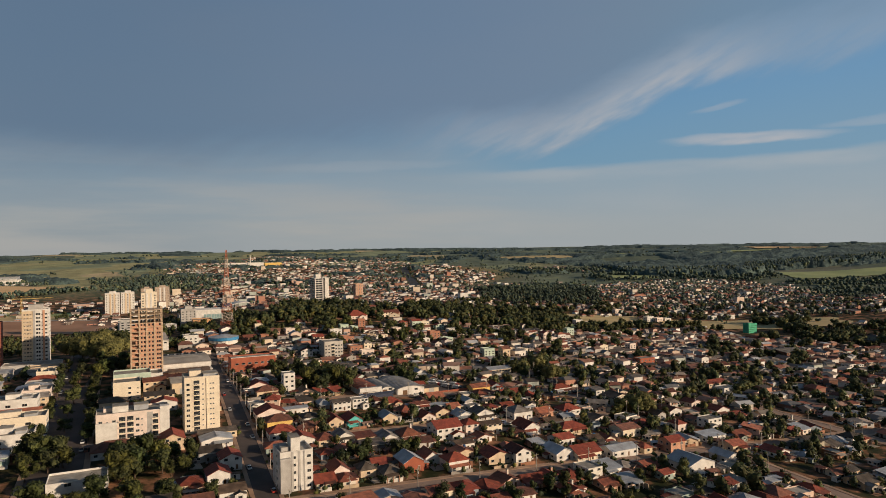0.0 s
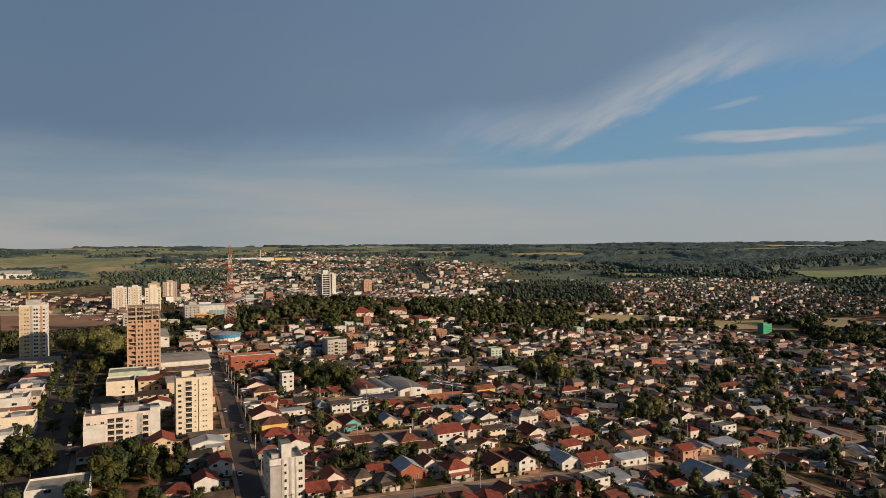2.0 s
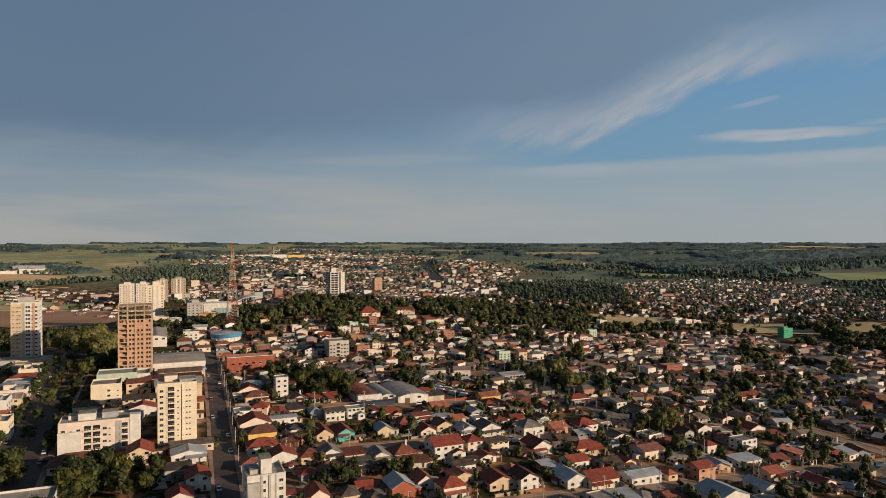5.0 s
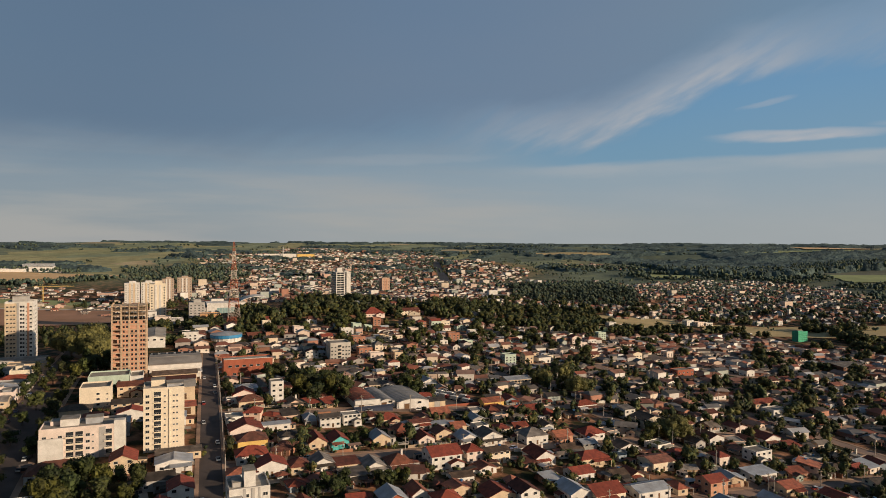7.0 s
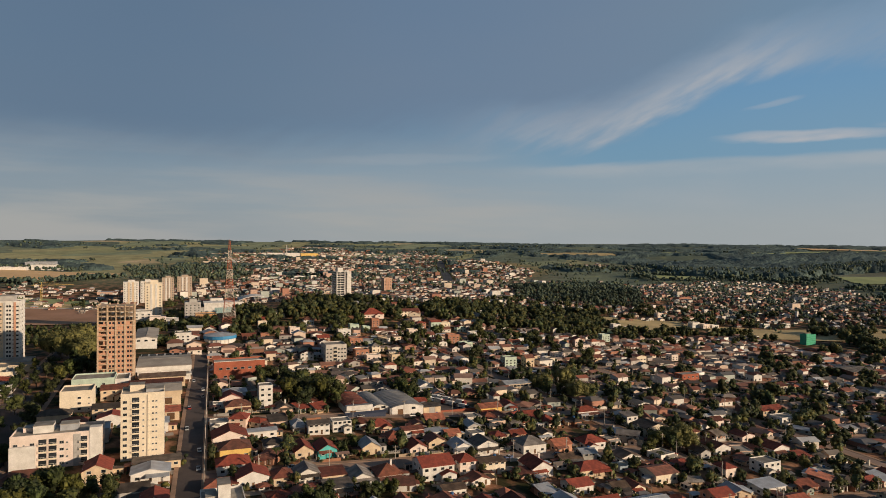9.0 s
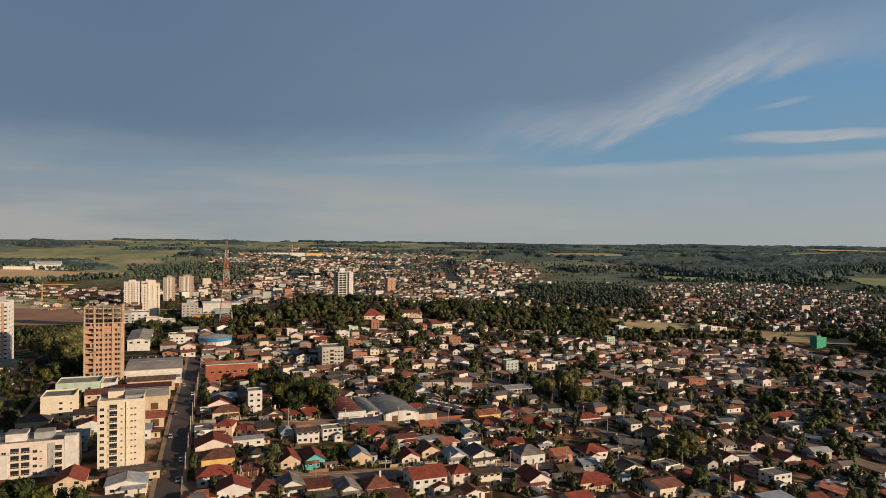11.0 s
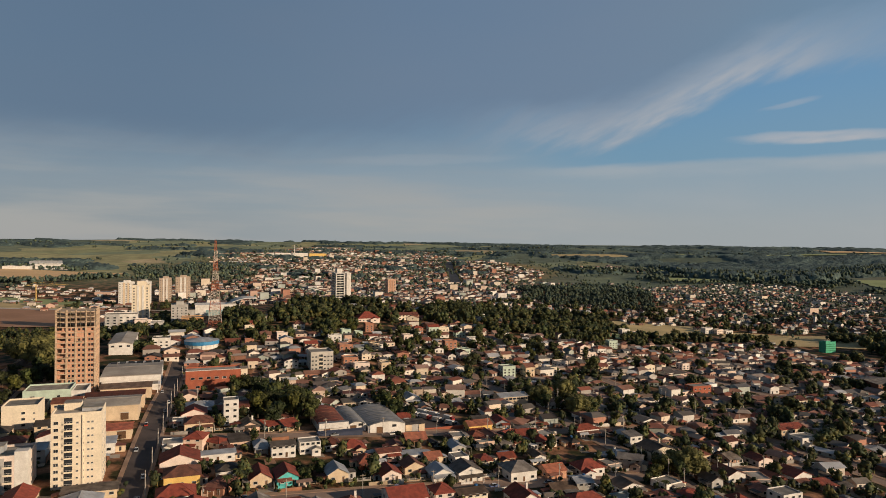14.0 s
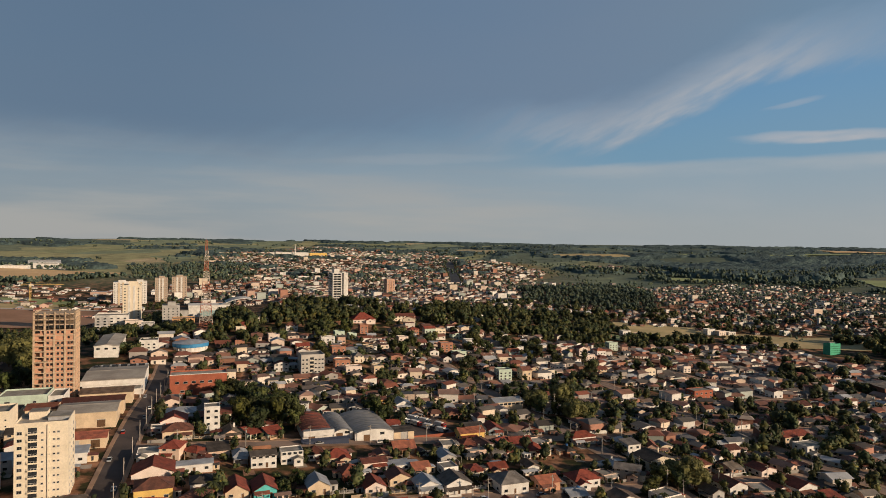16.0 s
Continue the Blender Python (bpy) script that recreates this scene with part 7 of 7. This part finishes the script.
def canopy(name, label, keep, h0, h1, r0, r1, seed):
    """Closed far forest: a bumpy roof of crowns with ragged edges that drop to the land."""
    rnd = random.Random(seed)
    rings, r = [], r0
    while r < r1:
        rings.append(r)
        r *= 1.0085
    turns = [radians(-42 + .26 * k) for k in range(324)]
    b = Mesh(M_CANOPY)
    at = {}

    def vert(i, j):
        if (i, j) not in at:
            r = rings[i] * (1 + rnd.uniform(-.003, .003))
            a = turns[j] + radians(rnd.uniform(-.1, .1))
            x, y = 20 + r * math.sin(a), 50 + r * math.cos(a)
            g = ground(x, y)
            at[i, j] = len(b.v)
            b.v.append((x, y, g + (rnd.uniform(h0, h1) if wood(i, j) else -2)))
        return at[i, j]
    memo = {}

    def wood(i, j):
        if (i, j) not in memo:
            x, y = 20 + rings[i] * math.sin(turns[j]), 50 + rings[i] * math.cos(turns[j])
            memo[i, j] = keep(x, y)
        return memo[i, j]
    for i in range(len(rings) - 1):
        for j in range(len(turns) - 1):
            if wood(i, j) or wood(i + 1, j) or wood(i, j + 1) or wood(i + 1, j + 1):
                b.f.append((vert(i, j), vert(i, j + 1), vert(i + 1, j + 1), vert(i + 1, j)))
                b.i.append(0)
    me = b.data(name)
    me.polygons.foreach_set("use_smooth", [True] * len(b.f))
    tagged(new(name, me), label, "woods", kind="stuff")


def planted(x, y):
    return inside(x, y, [(650, 2420), (735, 2335), (1060, 2275), (1130, 2340), (1190, 2500), (1750, 2560), (2300, 2900), (2200, 3300), (900, 2960), (640, 2780)])


canopy("far_woods", "far woods and copses with haze put into their colour", lambda x, y: thicket(x, y) and not planted(x, y) and not inside(x, y, VALLEY) and off_avenue(x, y) > 25 and not inside(x, y, [(330, 2540), (580, 2540), (650, 2800), (480, 2960), (320, 2800)]) and not (y < 3600 and -1100 < x < 180 and not noise.noise((x / 90, y / 70, 2.2)) > .1) and not (x > .1 * y and y < 2450), 5, 13, 1900, 4870, 3)
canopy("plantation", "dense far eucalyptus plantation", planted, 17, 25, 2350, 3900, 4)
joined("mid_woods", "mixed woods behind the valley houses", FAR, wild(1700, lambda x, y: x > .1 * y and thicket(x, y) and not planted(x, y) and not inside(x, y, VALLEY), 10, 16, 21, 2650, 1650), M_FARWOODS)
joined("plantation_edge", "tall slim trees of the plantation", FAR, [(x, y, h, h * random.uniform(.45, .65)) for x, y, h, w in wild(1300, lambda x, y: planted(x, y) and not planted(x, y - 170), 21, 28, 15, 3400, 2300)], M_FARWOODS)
BELTS = [[(-1040, 1370), (-910, 1370), (-860, 1560), (-850, 1640), (-930, 1600), (-960, 1440)], [(-1081, 1960), (-860, 2270), (-640, 1900), (-599, 1644), (-808, 1546), (-930, 1780)],
         [(-1350, 1790), (-1100, 1770), (-1100, 1850), (-1350, 1880)]]
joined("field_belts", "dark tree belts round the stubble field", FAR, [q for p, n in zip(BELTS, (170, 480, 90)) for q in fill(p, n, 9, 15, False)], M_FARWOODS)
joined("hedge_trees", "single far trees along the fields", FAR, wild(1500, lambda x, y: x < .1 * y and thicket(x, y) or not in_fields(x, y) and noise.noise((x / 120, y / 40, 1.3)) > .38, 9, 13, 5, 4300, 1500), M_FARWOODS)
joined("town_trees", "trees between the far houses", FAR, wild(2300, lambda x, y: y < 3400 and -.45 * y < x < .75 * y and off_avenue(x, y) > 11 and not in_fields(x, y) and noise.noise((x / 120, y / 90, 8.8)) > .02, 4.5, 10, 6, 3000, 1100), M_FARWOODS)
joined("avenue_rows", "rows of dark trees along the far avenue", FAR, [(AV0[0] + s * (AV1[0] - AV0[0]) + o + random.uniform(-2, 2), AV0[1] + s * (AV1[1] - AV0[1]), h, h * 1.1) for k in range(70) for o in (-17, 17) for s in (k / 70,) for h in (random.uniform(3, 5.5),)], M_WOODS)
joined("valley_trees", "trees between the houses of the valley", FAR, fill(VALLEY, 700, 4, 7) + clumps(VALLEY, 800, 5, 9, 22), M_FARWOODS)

# ---- far works ----
for u0, u1, v0, d, h, m in ((-385, -322, 2110, 60, 8, M_WHITE), (-318, -262, 2150, 70, 13, M_WHITE), (-352, -280, 2260, 70, 17, M_METAL), (-256, -215, 2130, 40, 7, M_GREYP)):
    block("far_factory", "pale low factory shed beyond the stubble field", u0, u1, v0, d, gz((u0 + u1) / 2, v0) + h, 1, m, cat="factory", group="factory sheds")
block("far_factory", "white and yellow far factory buildings", 420, 560, 3000, 40, gz(480, 3010) + 15, 1, M_WHITE, cat="factory")
block("far_factory", "yellow far factory wing", 565, 640, 3000, 40, gz(600, 3010) + 14, 1, M_YELLOW, cat="factory")
b = Mesh(M_WHITE)
b.tube((0, 0, -2), (0, 0, 52), 2.6, 1.6, 10)
single("chimney_stack", b, 500, 2990, "tall white far factory chimney", "chimney")
b = Mesh(M_WHITE)
b.box(-1.6, 1.6, -1.6, 1.6, -2, 12)
b.box(-2, 2, -2, 2, 9.5, 12.4)
single("water_tower", b, 1042, 879, "white square water tower", "tower")


def crane():
    x, y = -705, 1090
    u, v = uv_of(x, y)
    t = thing("tower_crane", u, v, "orange tower crane over a building site", "crane")
    b = Mesh(M_YELLOW)
    for a in (-.9, .9):
        for c in (-.9, .9):
            b.tube((a, c, -1), (a, c, 27), .18, .18, 4)
    for k in range(10):
        z = k * 2.7
        b.tube((-.9, -.9, z), (.9, -.9, z + 2.7), .1, .1, 4)
        b.tube((.9, .9, z), (-.9, .9, z + 2.7), .1, .1, 4)
    part("tower", b, t)
    j = Mesh(M_YELLOW)
    j.box(-14, 46, -.5, .5, 27, 27.5, 0, True)
    j.tube((0, 0, 27), (0, 0, 32), .3, .15, 5)
    j.tube((0, 0, 32), (40, 0, 27.5), .1, .1, 4)
    j.tube((0, 0, 32), (-13, 0, 27.5), .1, .1, 4)
    part("jib", j, t)


crane()

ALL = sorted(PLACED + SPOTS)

# ---- trees of the near town ----
def grove(u0, u1, v0, v1, n, kinds, s0=.8, s1=1.2):
    for _ in range(n):
        for _ in range(8):
            u, v = random.uniform(u0, u1), random.uniform(v0, v1)
            if free(u - 1, u + 1, v - 1, v + 1):
                tree(u, v, random.choice(kinds), random.uniform(s0, s1))
                break


grove(-46, -22, 306, 336, 9, [1, 1, 0], .9, 1.25)          # avenue trees
for k in range(32):
    tree(-31 + (-10.5, 0, 10.5, 10.5)[k % 4] + random.uniform(-1.2, 1.2), 338 + k * 7.2 + random.uniform(-2, 2), random.choice([0, 1, 0, 3]), random.uniform(.75, 1.1))
grove(-18, -2, 512, 566, 9, [1, 0, 1], .9, 1.25)
grove(-16, 24, 294, 313, 19, [1, 1, 3, 0], .9, 1.25)      # dark trees before the pink block
grove(-46, -12, 255, 280, 9, [0, 2, 1], .8, 1.1)
for u, v, q in ((-24, 585, 1.5), (-14, 570, 1.35), (-34, 600, 1.4), (-22, 612, 1.5), (-8, 596, 1.2), (-42, 622, 1.2)):
    tree(u, v, 6, q)

grove(104, 130, 408, 472, 20, [1, 3, 1], 1.15, 1.5)      # grove behind the workshops
grove(94, 116, 486, 530, 15, [1, 0, 3], .9, 1.2)
grove(286, 326, 426, 476, 24, [1, 6, 3, 1], .8, 1.1)       # wooded lot
grove(268, 294, 312, 332, 10, [1, 1, 6], .7, .95)
grove(176, 196, 420, 470, 10, [1, 0], .8, 1.1)
grove(150, 450, 556, 722, 30, [1, 1, 3], 1.1, 1.5)        # large crowns between the slope houses
grove(112.5, 121.5, 333, 349, 9, [2, 2, 0], .65, .95)     # dark garden beside the turquoise house
grove(84, 128, 280, 291, 12, [0, 2, 3], .7, 1.05)
grove(-16, 36, 232, 292, 18, [0, 2, 1, 3], .7, 1.05)
for dist, u, v, w, d in ALL[:760]:
    for k in range(3):
        if random.random() < .8:
            uu, vv = u + random.choice([-1, 1]) * (w / 2 + random.uniform(.5, 2.2)), v + random.uniform(-d, d) * .9
            if free(uu - .9, uu + .9, vv - .9, vv + .9) and all(abs(vv - c) > 5 for c in CROSS) and abs(uu - main_u(vv)) > 8:
                tree(uu, vv, random.choice([0, 0, 2, 2, 2, 3, 4, 5] if random.random() < .6 else [0, 2, 3]), random.uniform(.6, 1.05))


for dist, u, v, w, d in ALL:
    if u > 215 and dist < 480 and random.random() < (.45 if u < 300 else .75):
        uu, vv = u + random.uniform(-1, 1) * w * .8, v + random.choice([-1, 1]) * (d / 2 + random.uniform(1, 5))
        if free(uu - 1, uu + 1, vv - 1, vv + 1) and all(abs(vv - c) > 5 for c in CROSS):
            tree(uu, vv, random.choice([0, 1, 1, 3]), random.uniform(.75, 1.15))
joined("garden_trees", "garden trees among the houses", MOUND, EXTRA, M_WOODS)
for u, v in ((88, 333), (92, 336), (84, 330), (207, 296), (262, 300), (270, 284), (226, 330)):
    palm(u, v, random.uniform(.8, 1.1))

# ---- street poles ----
def pole_kind():
    ob = new("utility_pole")
    tagged(ob, "slim concrete utility pole with crossarm", "pole", "street poles")
    b = Mesh(M_POLE)
    b.tube((0, 0, -.6), (0, 0, 9.5), .19, .12, 8)
    part("post", b, ob)
    c = Mesh(M_WOODW)
    c.box(-1.1, 1.1, -.07, .07, 8.7, 8.88, 0, True)
    for x in (-.95, -.4, .4, .95):
        c.tube((x, 0, 8.88), (x, 0, 9.1), .06, .04, 5)
    part("crossarm", c, ob)
    d = Mesh(M_FRAME)
    d.tube((.25, 0, 7.0), (.25, 0, 7.9), .22, .22, 8)
    part("transformer", d, ob, label="small grey transformer can")
    return ob


POLE = pole_kind()
first = True
spots = [(main_u(v) + 5.5, v, 90) for v in range(215, 560, 24)] + [(u, c - 4.6, 0) for c in CROSS[:4] for u in range(75, 420, 29)] + [(s - 4.6, v, 90) for s in LONG[:2] for v in range(215, 520, 30)]
for u, v, a in spots:
    x, y = xy(u, v)
    ob = POLE if first else copy_thing(POLE, Matrix.Identity(4))
    first = False
    ob.matrix_basis = pose(x, y, ground(x, y), 0, 0, TH + a)

# ---- cars ----
def car_kind():
    ob = new("car")
    tagged(ob, "small parked saloon car at the kerb", "car", "parked cars")
    b = Mesh(M_CAR)
    b.box(-.85, .85, -2.1, 2.1, .28, .78)
    prof = [(-1.3, .78), (-.7, 1.38), (.9, 1.42), (1.6, .80)]
    part("body", b, ob)
    g = Mesh(M_GLASS, M_CAR)
    for (y0, z0), (y1, z1) in zip(prof, prof[1:]):
        g.face([(-.78, y0, z0), (.78, y0, z0), (.7, y1, z1), (-.7, y1, z1)], 1 if z0 > 1 and z1 > 1 else 0)
    g.face([(-.78, -1.3, .78), (-.7, -.7, 1.38), (-.7, .9, 1.42), (-.78, 1.6, .80)], 0)
    g.face([(.78, 1.6, .80), (.7, .9, 1.42), (.7, -.7, 1.38), (.78, -1.3, .78)], 0)
    part("cabin", g, ob)
    wm = Mesh(M_TYRE)
    wm.tube((-.1, 0, 0), (.1, 0, 0), .31, .31, 12)
    wd = wm.data("wheel")
    for x in (-.78, .78):
        for y in (-1.3, 1.35):
            part("wheel", wd, ob, pose(x, y, .31))
    return ob


CAR = car_kind()
first = True
cars = [(main_u(v) + s * 3.1, v, 180 * (s > 0)) for v, s in ((262, 1), (290, -1), (331, 1), (352, 1), (383, -1), (420, -1), (447, 1), (470, 1), (505, -1))]
cars += [(-31 + s * 8.6, v, 0) for v, s in ((352, 1), (360, -1), (383, 1), (404, 1), (411, -1), (418, 1), (440, 1), (463, -1), (488, 1), (496, 1), (512, -1), (533, 1), (340, 1), (372, -1), (395, 1), (430, -1), (455, 1), (470, -1), (520, 1), (548, -1))]
cars += [(random.uniform(80, 380), c + random.choice([-2.5, 2.5]), 90) for c in CROSS[:4] for _ in range(5)]
for u, v, a in cars:
    x, y = xy(u, v)
    ob = CAR if first else copy_thing(CAR, Matrix.Identity(4))
    first = False
    ob.matrix_basis = pose(x, y, ground(x, y) + .07, 0, 0, TH + a)


# ---- yard walls, paving and shrubs ----
WALLS = [mat("yard_wall_" + n, c, None, .5) for n, c in (("white", (.66, .62, .56)), ("brick", (.36, .17, .10)), ("grey", (.33, .30, .27)), ("buff", (.50, .38, .26)))]
count = 0
for dist, u, v, w, d in ALL[:480]:
    if count >= 230:
        break
    L0 = random.uniform(9, 17)
    side = random.random() < .6
    b = Mesh(random.choice(WALLS))
    h = random.uniform(1.5, 2.2)
    if side:
        uu, vv = u + w / 2 + .55, v + random.uniform(-3, 3)
        if not free(uu - .12, uu + .12, vv - L0 / 2, vv + L0 / 2):
            continue
        b.box(-.09, .09, -L0 / 2, L0 / 2, -1.2, h)
        b.box(-.14, .14, -L0 / 2, L0 / 2, h, h + .07, 0, True)
    else:
        c = min(CROSS, key=lambda q: abs(q - v))
        uu, vv = u, c + (6.9 if v > c else -6.9)
        L0 = w + 1
        if not free(uu - L0 / 2, uu + L0 / 2, vv - .12, vv + .12):
            continue
        b.box(-L0 / 2, L0 / 2, -.09, .09, -1.2, h * .8)
        b.box(-L0 / 2, L0 / 2, -.14, .14, h * .8, h * .8 + .07, 0, True)
    single("garden_wall", b, uu, vv, "low rendered garden wall between two lots", "wall", "garden walls")
    count += 1

sheds = Mesh(M_FARWALL, M_FARROOF, M_FARWIN)
for dist, u, v, w, d in ALL[:700]:
    for _ in range(2):
        a, c = random.uniform(2, 4.5), random.uniform(2, 5)
        uu, vv = u + random.uniform(-1, 1) * (w / 2 + 3), v + random.choice([-1, 1]) * (d / 2 + random.uniform(1, 4))
        if free(uu - a / 2, uu + a / 2, vv - c / 2, vv + c / 2) and all(abs(vv - k) > 7 for k in CROSS) and abs(uu - main_u(vv)) > 9:
            take(uu - a / 2, uu + a / 2, vv - c / 2, vv + c / 2)
            x, y = xy(uu, vv)
            far_house(sheds, x, y, ground(x, y), a, c, random.uniform(1.9, 2.5), random.uniform(.2, .7), radians(TH + random.choice([0, 90]) + random.uniform(-8, 8)), random.random() < .25)
tagged(new("yard_sheds", sheds.data("yard_sheds")), "small sheds and lean-tos in the yards", "sheds", kind="stuff")

pav = Mesh(mat("yard_concrete", (.40, .34, .28), (.27, .22, .17), .15), mat("swept_earth", (.34, .185, .112), (.22, .12, .072), .2))
for dist, u, v, w, d in ALL[:900]:
    if random.random() < .7:
        a, c = random.uniform(3, 7), random.uniform(4, 9)
        uu, vv = u + random.uniform(-w, w) * .6, v - d / 2 - c / 2 + random.uniform(-2, 1)
        k = random.randrange(2)
        q = []
        for i, j in ((-1, -1), (1, -1), (1, 1), (-1, 1)):
            x, y = xy(uu + i * a / 2 + random.uniform(-.6, .6), vv + j * c / 2 + random.uniform(-.6, .6))
            q.append((x, y, ground(x, y) + .035 + .00002 * len(pav.f)))
        pav.face(q, k)
tagged(new("yard_paving", pav.data("yard_paving")), "patches of concrete and swept earth in yards", "paving", kind="stuff")

shr = []
for dist, u, v, w, d in ALL[:700]:
    for _ in range(2):
        uu, vv = u + random.uniform(-1, 1) * w, v + random.uniform(-1, 1) * d
        if free(uu - .7, uu + .7, vv - .7, vv + .7):
            x, y = xy(uu, vv)
            h = random.uniform(1.4, 3.2)
            shr.append((x, y, h, h * random.uniform(1.0, 1.5)))
for dist, u, v, w, d in ALL[:620]:
    for _ in range(6 if u > 125 else 4):
        uu, vv = u + random.uniform(-.75, .75) * w, v - d / 2 - random.uniform(1.6, 7.0)
        if free(uu - .6, uu + .6, vv - .6, vv + .6) and all(abs(vv - c) > 5.5 for c in CROSS) and abs(uu - main_u(vv)) > 8:
            x, y = xy(uu, vv)
            h = random.uniform(1.2, 3.6)
            shr.append((x, y, h, h * random.uniform(.8, 1.4)))
joined("garden_shrubs", "low green shrubs in the gardens", FAR, shr, M_WOODS, "shrubs")


def truck(u, v, a):
    t = thing("truck", u, v, "white box truck parked in the yard", "truck", "trucks in the yard", a)
    b = Mesh(M_WHITE)
    b.box(-1.15, 1.15, -1.5, 3.3, .85, 2.9)
    part("cargo_box", b, t)
    c = Mesh(M_CAR, M_GLASS)
    c.box(-1.15, 1.15, -3.4, -1.6, .6, 2.5)
    c.box(-1.05, 1.05, -3.44, -3.4, 1.5, 2.3, 1)
    part("cab", c, t)
    wm = Mesh(M_TYRE)
    wm.tube((-.15, 0, 0), (.15, 0, 0), .48, .48, 12)
    wd = wm.data("wheel")
    for x in (-1.0, 1.0):
        for y in (-2.5, 2.3):
            part("wheel", wd, t, pose(x, y, .48))


drape("yard_trucks", "dusty asphalt truck yard beside the workshops", 188, 213, 403, 439, M_ASPH, .09, 6, 6)
for u, v, a in ((191, 429, 34), (196, 423, 31), (201, 416, 33), (206, 409, 36), (198, 434, 40), (203, 428, 35), (209, 420, 30)):
    truck(u, v, a)
b = Mesh(M_REDB)
b.box(-13, 13, -.12, .12, -1.5, 1.5)
b.box(-13, 13, -.2, .2, 1.5, 1.62, 0, True)
single("yard_wall", b, 200, 401.6, "low red brick wall before the truck yard", "wall")


def front_fence(u, v, w, m):
    """Low rendered plinth with square posts and a rail along a front garden."""
    t = thing("front_fence", u, v, "pale low fence with square posts before a garden", "fence", "front fences")
    b = Mesh(m)
    b.box(-w / 2, w / 2, -.1, .1, -1.2, .55)
    part("plinth", b, t)
    p = Mesh(m)
    p.box(-.16, .16, -.16, .16, -1.2, 1.45)
    pm = p.data("post")
    n = int(w / 2.4)
    for k in range(n + 1):
        part("post", pm, t, pose(-w / 2 + w * k / n, -.02, 0))
    for z in (.85, 1.15):
        r = Mesh(M_FRAME)
        r.box(-w / 2, w / 2, -.03, .03, z, z + .07, 0, True)
        part("rail", r, t)


for k, (u, v, w) in enumerate(((82, 336.2, 13), (96, 335.6, 12), (109, 335.2, 12), (122, 334.6, 12), (135, 334.0, 11), (76, 406.6, 10), (88, 407.4, 12), (101, 407.8, 12), (114, 407.6, 11), (176, 331, 13), (190, 330.4, 12), (160, 330.8, 12))):
    front_fence(u, v, w, WALLS[(0, 3, 0, 3, 2)[k % 5]])
